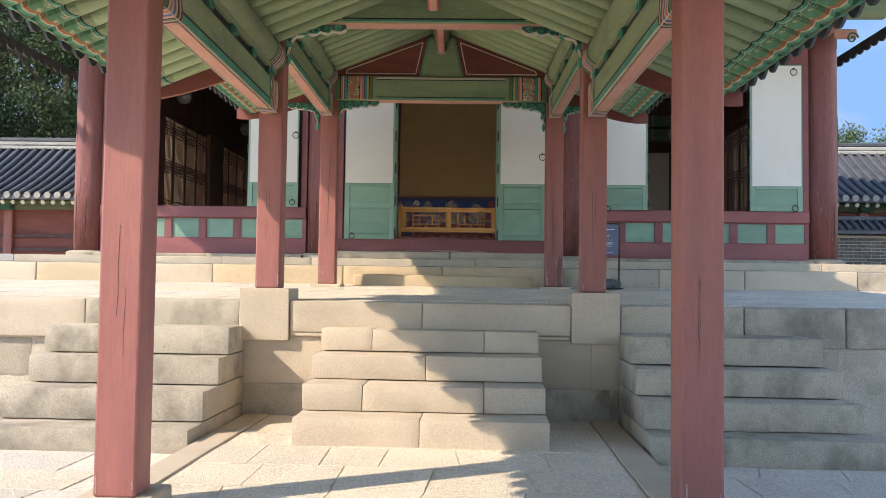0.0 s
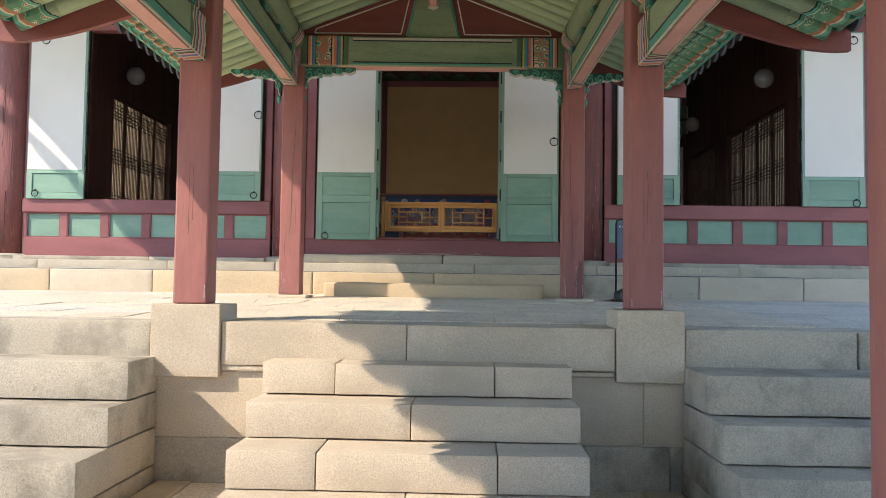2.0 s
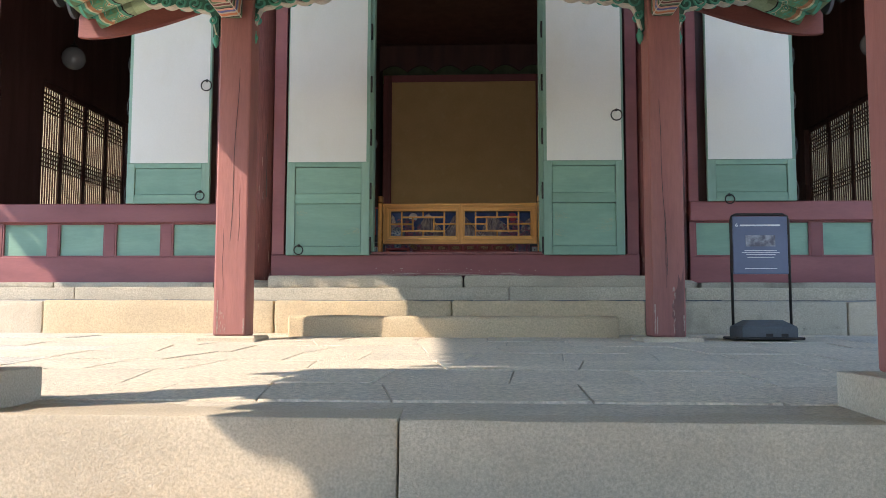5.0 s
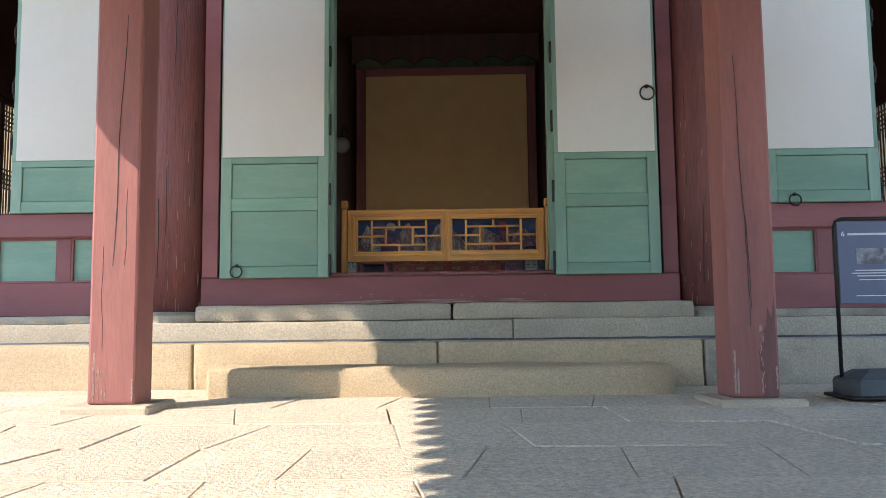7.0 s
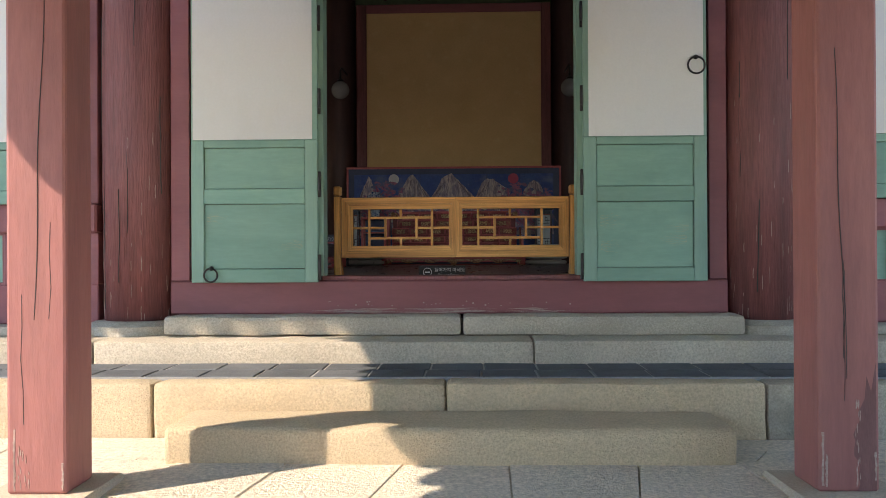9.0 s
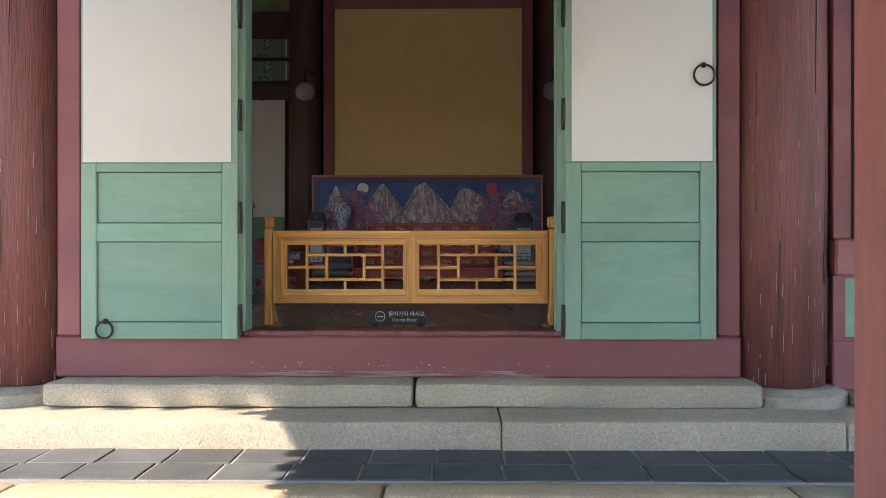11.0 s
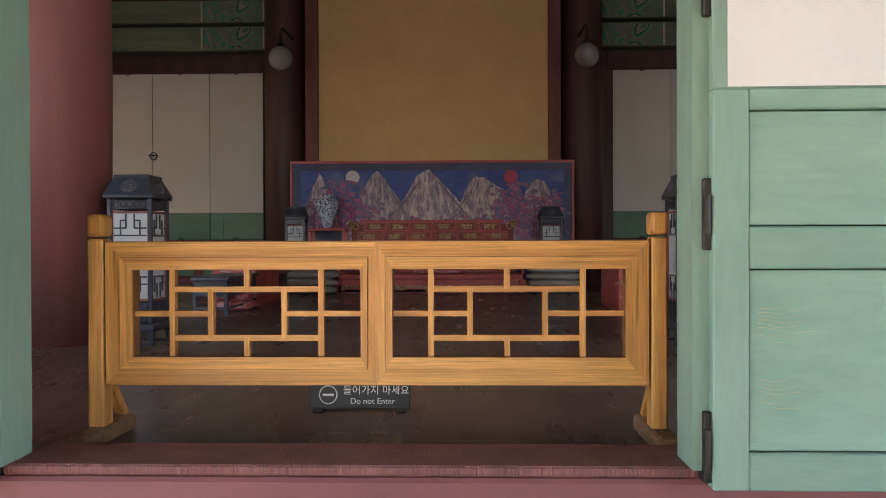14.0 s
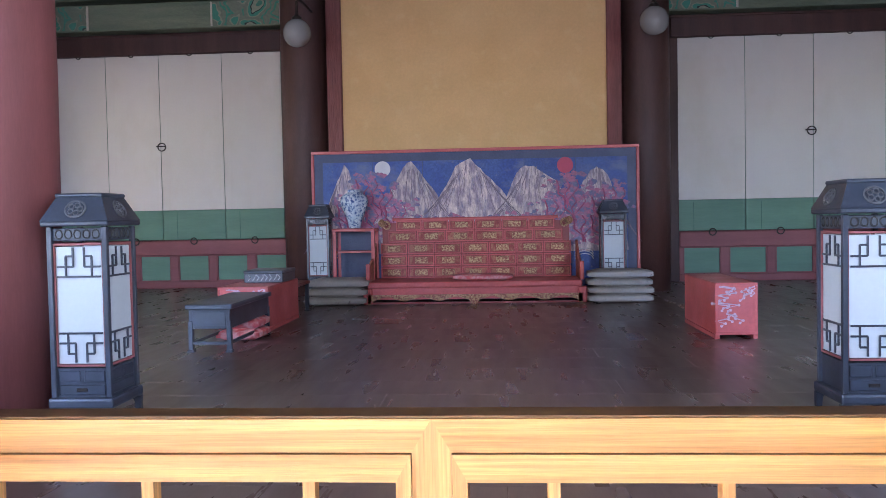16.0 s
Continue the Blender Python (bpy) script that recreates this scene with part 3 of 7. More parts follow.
# facing courses beside and between the stairs
course(terrace, 7.60, 8.0, -9.5, -2.24, 0.845, 1.235, 0.9, 1.6, [WEATHER, GRANITE], 1, joints=[-8.1, -6.75, -5.2, -3.81])
course(terrace, 7.60, 8.0, -1.735, 1.05, 0.93, 1.235, 0.9, 1.6, [GRANITE], 2, joints=[-0.41])
course(terrace, 7.615, 8.0, -1.735, 1.05, 0.89, 0.927, 0.9, 1.6, [GRANITE], 6, 0.004, joints=[0.2])
course(terrace, 7.62, 8.0, 1.53, 9.0, 0.845, 1.235, 0.9, 1.5, [WEATHER], 3, 0.02, joints=[2.73, 3.70, 5.0, 6.1, 7.5], gap=0.006, worn=1.3, zgap=0.006)
course(terrace, 7.66, 8.0, -9.5, -4.36, 0.41, 0.835, 0.6, 1.0, [WEATHER], 4, 0.03, gap=0.008, worn=2.0, zgap=0.006)
course(terrace, 7.66, 8.0, -4.36, -2.24, 0.41, 0.835, 0.6, 1.0, [WEATHER], 14, joints=[-3.3])
course(terrace, 7.65, 8.0, -2.24, 1.53, 0.415, 0.885, 0.6, 1.0, [GRANITE], 15, 0.005, joints=[-0.8, 0.3, 1.253])
course(terrace, 7.66, 8.0, 1.53, 9.0, 0.385, 0.84, 0.6, 1.0, [WEATHER], 16, 0.02, joints=[2.6, 3.66, 4.75, 6.0, 7.4], gap=0.007, worn=1.6, zgap=0.006)
course(terrace, 7.67, 8.0, -9.5, -2.24, GZ - 0.15, 0.40, 0.8, 1.4, [WEATHER], 5, 0.02, worn=1.5)
course(terrace, 7.64, 8.0, -2.24, 1.53, GZ - 0.15, 0.41, 0.8, 1.4, [GRANITE, WEATHER], 17, 0.006, joints=[-0.9, 0.35, 1.436])
course(terrace, 7.67, 8.0, 1.53, 9.0, GZ - 0.15, 0.38, 0.8, 1.4, [WEATHER], 18, 0.02, gap=0.007, worn=1.6, zgap=0.006)
for x0, x1, z0 in ((-2.235, -1.74, 0.845), (1.055, 1.525, 0.86)):
    b_ = box(-(x1 - x0) / 2, (x1 - x0) / 2, -0.22, 0.22, -(1.36 - z0) / 2, (1.36 - z0) / 2, 0.006, 2)
    p = part("post_plinth", b_, GRANITE, None, at=Matrix.Translation(((x0 + x1) / 2, 7.8, (1.36 + z0) / 2)))
    tagged(p, "square granite plinth block under a red post", "plinth", "post plinths")


def stairs(name, label, left, right, fronts, tops, mats, joints, seed):
    st = thing(name, label, "stairs", kind="structure")
    lo = GZ - 0.12
    for i, (f, t) in enumerate(zip(fronts, tops)):
        course(st, f, 7.64, left[i], right[i], lo, t, 0.7, 1.2, mats, seed + i, 0.005, joints[i], "step", zgap=0.003 if i == 0 else 0.009)
        lo = t
    return st


TOPS = [0.325, 0.55, 0.775, 0.985]
stairs("stairs_1", "pale granite middle flight of four steps up the terrace", [-1.36, -1.36, -1.355, -1.35], [0.73, 0.725, 0.72, 0.712], [6.137, 6.52, 6.90, 7.27], TOPS, [GRANITE],
       [[-0.32], [-0.84, 0.20], [-0.325], [-0.86, 0.20]], 20)
stairs("stairs_2", "weathered granite side flight of steps beside the red porch", [-4.0, -3.98, -3.96, -3.965], [-2.195] * 4, [6.09, 6.46, 6.86, 7.13], [0.215, 0.48, 0.73, 0.985], [WEATHER], [[], [], [], []], 30)
stairs("stairs_3", "weathered grey granite side flight of steps by the porch", [1.525] * 4, [3.35, 3.32, 3.285, 3.25], [6.07, 6.41, 6.72, 7.05], [0.24, 0.48, 0.72, 0.97], [WEATHER], [[], [], [], []], 40)


def paving(parent, x0, x1, y0, y1, zf, lx, ly, mats, seed, skew=0.0, name="paving_slab", along="y", thick=0.08):
    """Rough slabs in uneven rows; rows run along one axis."""
    rng = random.Random(seed)
    a0, a1, c0, c1 = (y0, y1, x0, x1) if along == "y" else (x0, x1, y0, y1)
    la, lc = (ly, lx) if along == "y" else (lx, ly)
    rows = [c0]
    while rows[-1] < c1 - lc * 1.4:
        rows.append(rows[-1] + lc * rng.uniform(0.8, 1.2))
    rows.append(c1)
    for r0, r1 in zip(rows, rows[1:]):
        cuts = [a0]
        first = rng.uniform(0.4, 1.0)
        while cuts[-1] < a1 - la * 1.3:
            cuts.append(cuts[-1] + la * (first if len(cuts) == 1 else rng.uniform(0.7, 1.3)))
        cuts.append(a1)
        tilt = [rng.uniform(-skew, skew) for _ in cuts]
        tilt[0] = tilt[-1] = 0
        g = 0.003
        for k in range(len(cuts) - 1):
            s0, s1 = tilt[k], tilt[k + 1]
            q = [(r0 + 0.0015, cuts[k] + g - s0), (r1 - 0.0015, cuts[k] + g + s0), (r1 - 0.0015, cuts[k + 1] - g + s1), (r0 + 0.0015, cuts[k + 1] - g - s1)]
            if along != "y":
                q = [(b, a) for a, b in q][::-1]
            cx, cy = sum(p[0] for p in q) / 4, sum(p[1] for p in q) / 4
            dz = rng.uniform(-0.004, 0.004)
            bm = bmesh.new()
            top = [bm.verts.new((px - cx + (cx - px) * 0.008, py - cy + (cy - py) * 0.008, zf(py) - zf(cy) + dz)) for px, py in q]
            mid = [bm.verts.new((px - cx, py - cy, zf(py) - zf(cy) + dz - 0.012)) for px, py in q]
            low = [bm.verts.new((px - cx, py - cy, zf(py) - zf(cy) - thick)) for px, py in q]
            bm.faces.new(top)
            for u, w in ((mid, top), (low, mid)):
                for i in range(4):
                    bm.faces.new((u[i], u[(i + 1) % 4], w[(i + 1) % 4], w[i]))
            bmesh.ops.recalc_face_normals(bm, faces=bm.faces)
            part(name, bm, rng.choice(mats), parent, at=Matrix.Translation((cx, cy, zf(cy))))


walkway = thing("pavement", "rough granite paving slabs of the porch walkway", "pavement", kind="structure")
part("joint_bed", box(-2.15, 1.49, -6.0, 7.66, GZ - 0.15, GZ - 0.011), JOINT, walkway)
for xa, xb in ((-9, -2.155), (1.495, 9)):
    part("joint_bed", box(xa, xb, -6.0, 7.66, GZ - 0.18, GZ - 0.081), JOINT, walkway)
for xa, xb in ((-2.16, -1.92), (1.24, 1.50)):
    b_ = box(xa, xb, -5.0, 7.6, GZ - 0.14, GZ + 0.012, 0.008)
    part("border_stone", b_, GRANITE, walkway)
paving(walkway, -1.91, 1.23, -1.0, 7.6, lambda y: GZ, 0.62, 0.55, [SLAB], 50, 0.05, along="x")
paving(walkway, -5.6, -2.17, 2.5, 6.05, lambda y: GZ - 0.07, 0.85, 0.6, [SLAB, SLABG], 51, 0.06, along="x")
paving(walkway, 1.51, 5.2, 2.5, 6.02, lambda y: GZ - 0.07, 0.85, 0.6, [SLABG], 52, 0.06, along="x")
floor_t = thing("terrace_paving", "rough granite slabs paving the terrace top", "pavement", kind="structure")
paving(floor_t, -2.6, 2.6, 8.0, 11.95, terrace_z, 0.58, 0.5, [SLAB], 53, 0.07, along="x")
paving(floor_t, -9.4, -2.61, 8.0, 12.15, terrace_z, 1.0, 0.42, [SLAB, SLABG], 54, 0.05, along="x")
paving(floor_t, 2.61, 8.9, 8.0, 12.15, terrace_z, 1.0, 0.42, [SLABG], 55, 0.05, along="x")
paving(floor_t, -2.6, 2.6, 11.95, 12.15, terrace_z, 1.0, 0.2, [SLAB], 56, 0.0, along="x")

# stylobate of the hall
stylo = thing("stylobate", "ochre granite stylobate steps under the palace hall", "stone base", kind="structure")
part("core", box(-8.2, 7.4, 12.3, 24.6, 0.2, 1.66), JOINT, stylo)
course(stylo, 12.16, 12.34, -8.2, -1.97, 1.33, 1.682, 1.2, 1.7, [GRANITE2, GRANITE], 60, 0.022, worn=1.2)
course(stylo, 12.16, 12.34, -1.97, 1.215, 1.33, 1.682, 1.2, 1.7, [GRANITE2], 61, 0.022, worn=1.2, joints=[-0.43])
course(stylo, 12.16, 12.34, 1.215, 7.4, 1.33, 1.682, 1.2, 1.7, [GRANITE, WEATHER], 62, 0.022, worn=1.2)
course(stylo, 12.87, 13.6, -8.2, 7.4, 1.6, 1.822, 1.6, 2.6, [ROUGHG], 63, joints=[-5.9, -4.1, -2.62, 0.08, 1.72, 3.6, 5.6])
course(stylo, 13.19, 13.5, -2.31, 1.45, 1.822, 1.95, 1, 2, [ROUGHG], 64, 0.028, gap=0.005, worn=1.3, joints=[-0.36], name="sill_stone")
course(stylo, 13.22, 13.6, -6.45, -2.86, 1.822, 1.885, 1, 2, [WEATHER], 65, joints=[-4.5])
course(stylo, 13.22, 13.6, 1.95, 5.62, 1.822, 1.885, 1, 2, [WEATHER], 66, joints=[3.7])
part("mortar_bed", box(-8.18, 7.38, 12.345, 12.865, 1.63, 1.6865), LIME, stylo)
x = -8.1
rng = random.Random(9)
tile_me = None
while x < 7.2:
    for y in (12.475, 12.735):
        m = pose(x + (0.02 if y > 12.6 else 0.0), y, 1.692 + rng.uniform(-0.002, 0.002), rng.uniform(-0.5, 0.5), rng.uniform(-0.5, 0.5), rng.uniform(-0.7, 0.7))
        if tile_me is None:
            tile_me = part("floor_tile", box(-0.149, 0.149, -0.1265, 0.1265, -0.04, 0.0, 0.005), GTILE, stylo, at=m).data
        else:
            shared("floor_tile", tile_me, stylo, m)
    x += 0.308
b_ = box(-1.74, 0.92, 11.70, 12.15, 1.34, 1.55, 0.035, 3)
wear(b_, Vector((0, 0, 0)), 1.8)
tagged(part("doorstep", b_, GRANITE2, smooth=True), "long rounded ochre granite doorstep block on the terrace", "doorstep")

# ---- porch: posts, beams and roof, in the porch's own axes ----
PU = 1.63


def cor(u, v, z):
    return COR @ Matrix.Translation((u, v, z))


def porch_post(u, v, z0, z1, base):
    p = thing("porch_post", "square red-painted timber post with worn cracked paint on a stone base", "post", "porch posts", at=cor(u, v, 0))
    b_ = box(-0.122, 0.122, -0.122, 0.122, z0, z1, 0.014, 2)
    part("shaft", b_, RED, p)
    if base:
        part("base_stone", box(-0.22, 0.22, -0.22, 0.22, z0 - base, z0, 0.012), GRANITE, p)
    rng = random.Random(int(u * 100 + v * 10))
    for k in range(2):
        bm = bmesh.new()
        xx, z = rng.uniform(-0.06, 0.06), z0 + rng.uniform(0.1, 1.2)
        pts = [(xx + rng.uniform(-0.006, 0.006), -0.1225, z + i * 0.13) for i in range(4 + k)]
        for a, b in zip(pts, pts[1:]):
            beam(bm, a, b, 0.0014, 0.0018)
        part("crack", bm, BLACKP, p)
    for k in range(4 if v > -1 else 2):
        xx, zz, h = rng.choice((-0.105, 0.105, 0.098, -0.09)), z0 + rng.uniform(0.01, 0.05), rng.uniform(0.03, 0.26 if v > 3 else 0.12)
        n = 9
        ol = [(xx + rng.uniform(0.001, 0.006), zz + h * i / n) for i in range(n)] + [(xx - rng.uniform(0.001, 0.006), zz + h * (n - 1 - i) / n) for i in range(n)]
        part("flaked_patch", plate(bmesh.new(), ol, -0.1232, -0.1215), BAREW, p, "pale bare wood where paint has flaked")
    if v > 3:
        s = 1 if u > 0 else -1
        if s > 0:
            n = 12
            ol = [(0.030 + 0.007 * math.sin(i * 2.1) + 0.012 * math.sin(i * 0.7), z0 + 0.004 + 0.34 * i / n) for i in range(n)] + [(0.062, z0 + 0.37), (0.07, z0 + 0.46), (0.088, z0 + 0.40), (0.108, z0 + 0.52), (0.108, z0 + 0.004)]
            part("dark_foot_patch", plate(bmesh.new(), ol, -0.1226, -0.1212), FOOTP, p, "dark stained patch at the foot")
        bm = bmesh.new()
        zz = [z0 + (0.45 if s > 0 else 0.7) + i * 0.12 for i in range(12)]
        xs = [-0.008 + 0.005 * math.sin(i * 0.8) - 0.004 * i * s for i in range(12)]
        for i in range(11):
            beam(bm, (xs[i], -0.1225, zz[i]), (xs[i + 1], -0.1225, zz[i + 1]), 0.0042 * math.sin(math.pi * (i + 0.7) / 12) + 0.001, 0.0024)
        part("crack", bm, BLACKP, p)
        rng = random.Random(int(u * 31))
        for k in range(18):
            x, z, r = s * (0.025 + (0.02 if s > 0 else 0.08) * rng.random()), z0 + 0.02 + (0.36 if s > 0 else 0.16) * rng.random(), rng.uniform(0.0015, 0.0035)
            ol = [(x + r * rng.uniform(0.4, 1.1) * math.cos(a), z + r * rng.uniform(2.5, 9.0) * math.sin(a)) for a in [2 * math.pi * i / 8 for i in range(8)]]
            part("paint_chip", plate(bmesh.new(), ol, -0.1236, -0.1215), BAREW, p)
    return p


for v, z0, z1, base in ((-7.0, 0.19, 3.42, 0.13), (-3.5, 0.19, 3.42, 0.13), (0.0, 1.362, 4.05, 0), (3.53, 1.40, 4.05, 0.07)):
    for u in ((-1.67, 1.667) if v < -1 else (-PU, PU) if v < 1 else (-1.60, 1.645)):
        porch_post(u, v, z0, z1, base)


def long_beam(u, v0, v1, z, inner):
    """Eaves beam: painted lower beam with a pink soffit, small blocks, and a round purlin on top."""
    t = thing("eaves_beam", "olive green painted eaves beam with pink underside and banded ends", "beam", "porch eaves beams", at=COR)
    s = 1 if inner > 0 else -1
    part("lower_beam", box(u - 0.068, u + 0.068, v0, v1, z + 0.012, z + 0.31, 0.012), OLIVEY, t)
    part("soffit_strip", box(u - 0.052, u + 0.052, v0 + 0.02, v1 - 0.02, z - 0.003, z + 0.0115), PINK, t, "salmon pink underside")
    for q in (-1, 1):
        xs = sorted((u + q * 0.069, u + q * 0.074))
        part("edge_line", box(xs[0], xs[1], v0 + 0.36, v1 - 0.36, z + 0.02, z + 0.075), TEAL, t)
        xs = sorted((u + q * 0.069, u + q * 0.0755))
        part("edge_line", box(xs[0], xs[1], v0 + 0.36, v1 - 0.36, z + 0.078, z + 0.088), BLACKP, t)
        part("edge_line", box(xs[0], xs[1], v0 + 0.02, v1 - 0.02, z + 0.0, z + 0.016), CREAM, t)
    part("purlin_seat", box(u - 0.06, u + 0.06, v0, v1, z + 0.395, z + 0.45), OLIVEY, t)
    n = 5
    for k in range(n):
        v = v0 + (v1 - v0) * (k + 0.5) / n
        bm = box(u - 0.075, u + 0.075, v - 0.06, v + 0.06, z + 0.312, z + 0.394, 0.012)
        bb = part("bearing_block", bm, DEEPGREEN, t)
        for q in (-1, 1):
            part("block_line", wire(bmesh.new(), [(u + q * 0.077, v - 0.045, z + 0.325), (u + q * 0.077, v + 0.03, z + 0.325), (u + q * 0.077, v + 0.045, z + 0.352), (u + q * 0.077, v + 0.03, z + 0.38), (u + q * 0.077, v - 0.045, z + 0.38)], 0.006, 4, True), TEAL, bb)
    part("infill", box(u - 0.03, u + 0.03, v0, v1, z + 0.311, z + 0.395), BLACKP, t)
    part("purlin", tube(bmesh.new(), (u, v0 - 0.04, z + 0.575), (u, v1 + 0.04, z + 0.575), 0.14, 20), OLIVEY, t, smooth=True)
    for a, d in ((v0, 1), (v1, -1)):
        m = Matrix.Translation((u, a, z)) @ (Matrix.Identity(4) if d > 0 else pose(0, 0, 0, 0, 0, 180))
        b_ = box(-0.083, 0.083, 0.0, 0.36, -0.006, 0.32, 0.03, 3)
        part("painted_wrap", b_, WRAP, t, "banded multicolour painted end", at=m)
        b_ = tube(bmesh.new(), (0, -0.03, 0.575), (0, 0.36, 0.575), 0.149, 20)
        part("painted_wrap", b_, WRAP, t, "banded multicolour painted end", at=m)
        b_ = box(-0.07, 0.07, 0.16, 0.34, 0.315, 0.47, 0.02, 2)
        part("painted_wrap", b_, WRAP, t, at=m)
    return t


for u, inner in ((-PU, 1), (PU, -1)):
    long_beam(u, -6.87, -3.63, 3.11, inner)
    long_beam(u, -3.37, -0.13, 3.11, inner)
    long_beam(u, 0.13, 3.41, 3.81, inner)


def spiral(cx, cz, r, turns, start, y, sgn=1, n=22):
    return [(cx + sgn * r * (1 - 0.8 * i / n) * math.cos(start + turns * 2 * math.pi * i / n), y, cz + r * (1 - 0.8 * i / n) * math.sin(start + turns * 2 * math.pi * i / n)) for i in range(n + 1)]


def scroll_bracket(u, v, z, s, k=1.0, turn=0):
    """Carved scroll under a beam's end; s is the way it points."""
    t = thing("scroll_bracket", "carved green scrolled bracket with pink edge under a beam", "bracket", "porch brackets", at=cor(u, v, z) @ pose(0, 0, 0, 0, 0, turn) @ Matrix.Diagonal((k, 1, k, 1)))
    top = [(0.0, 0.0), (0.62, 0.0)]
    low = []
    for i in range(31):
        f = i / 30
        xx = 0.62 * (1 - f) + 0.02 * f
        zz = -0.035 - 0.05 * f - 0.20 * f ** 14 - 0.026 * abs(math.sin(f * math.pi * 4.5))
        low.append((xx, zz))
    ol = [(s * a, b) for a, b in top + low + [(0.0, -0.32)]]
    part("carved_plate", plate(bmesh.new(), ol, -0.035, 0.035), DEEPGREEN, t)
    for y in (-0.038, 0.038):
        for cx, cz, r, st in ((0.54, -0.035, 0.034, 0), (0.44, -0.045, 0.042, 2), (0.32, -0.052, 0.05, 1), (0.20, -0.058, 0.054, 3), (0.08, -0.085, 0.062, 1), (0.045, -0.20, 0.035, 2)):
            part("scroll", wire(bmesh.new(), spiral(s * cx, cz, r, 1.4, st, y, s), 0.011, 5), TEAL, t, smooth=True)
    edge = [(s * a, 0.0, b - 0.006) for a, b in low]
    bm = bmesh.new()
    for a, b in zip(edge, edge[1:]):
        beam(bm, a, b, 0.074, 0.011)
    part("edge_strip", bm, CREAM, t, "cream painted lower edge")
    part("drop", lathe([(0.004, -0.42), (0.02, -0.39), (0.03, -0.35), (0.016, -0.32), (0.016, -0.3)], 10, at=(s * 0.03, 0, 0)), TEAL, t, smooth=True)


def cross_beam(v, z, low=False):
    t = thing("cross_beam", "olive green painted cross beam with orange and black banded ends", "beam", "porch cross beams", at=COR)
    part("timber", box(-PU + 0.1, PU - 0.1, v - 0.11, v + 0.11, z, z + 0.345, 0.014), OLIVE, t)
    for q in (-1, 1):
        a, b = sorted((v + q * 0.111, v + q * 0.116))
        part("edge_line", box(-0.92, 0.92, a, b, z + 0.30, z + 0.325), CREAM, t)
        part("edge_line", box(-0.92, 0.92, a, b, z + 0.285, z + 0.296), BLACKP, t)
        part("edge_line", box(-0.92, 0.92, a, b, z + 0.012, z + 0.03), TEAL, t)
        part("edge_line", box(-0.92, 0.92, a, b, z + 0.034, z + 0.046), BLACKP, t)
    part("soffit_strip", box(-1.1, 1.1, v - 0.09, v + 0.09, z - 0.004, z + 0.002), PINK, t)
    for s in (-1, 1):
        m = cor(0, 0, 0).inverted() @ cor(s * (PU - 0.1), v, z) @ (pose(0, 0, 0, 0, 0, 0) if s < 0 else pose(0, 0, 0, 0, 0, 180))
        part("painted_end", box(0, 0.56, -0.115, 0.115, 0.004, 0.349, 0.01), BANDS, t, "bands of orange, pink, teal and black", at=m)
    return t


cross_beam(0.0, 4.06)
cross_beam(3.53, 4.06)
cross_beam(-3.5, 3.44)
cross_beam(-7.0, 3.44)
for v in (0.0, 3.53):
    for s in (-1, 1):
        scroll_bracket(-s * (PU - 0.11), v, 4.055, s)
for s in (-1, 1):
    scroll_bracket(s * (PU + 0.13), 3.53, 4.02, s, 0.95)


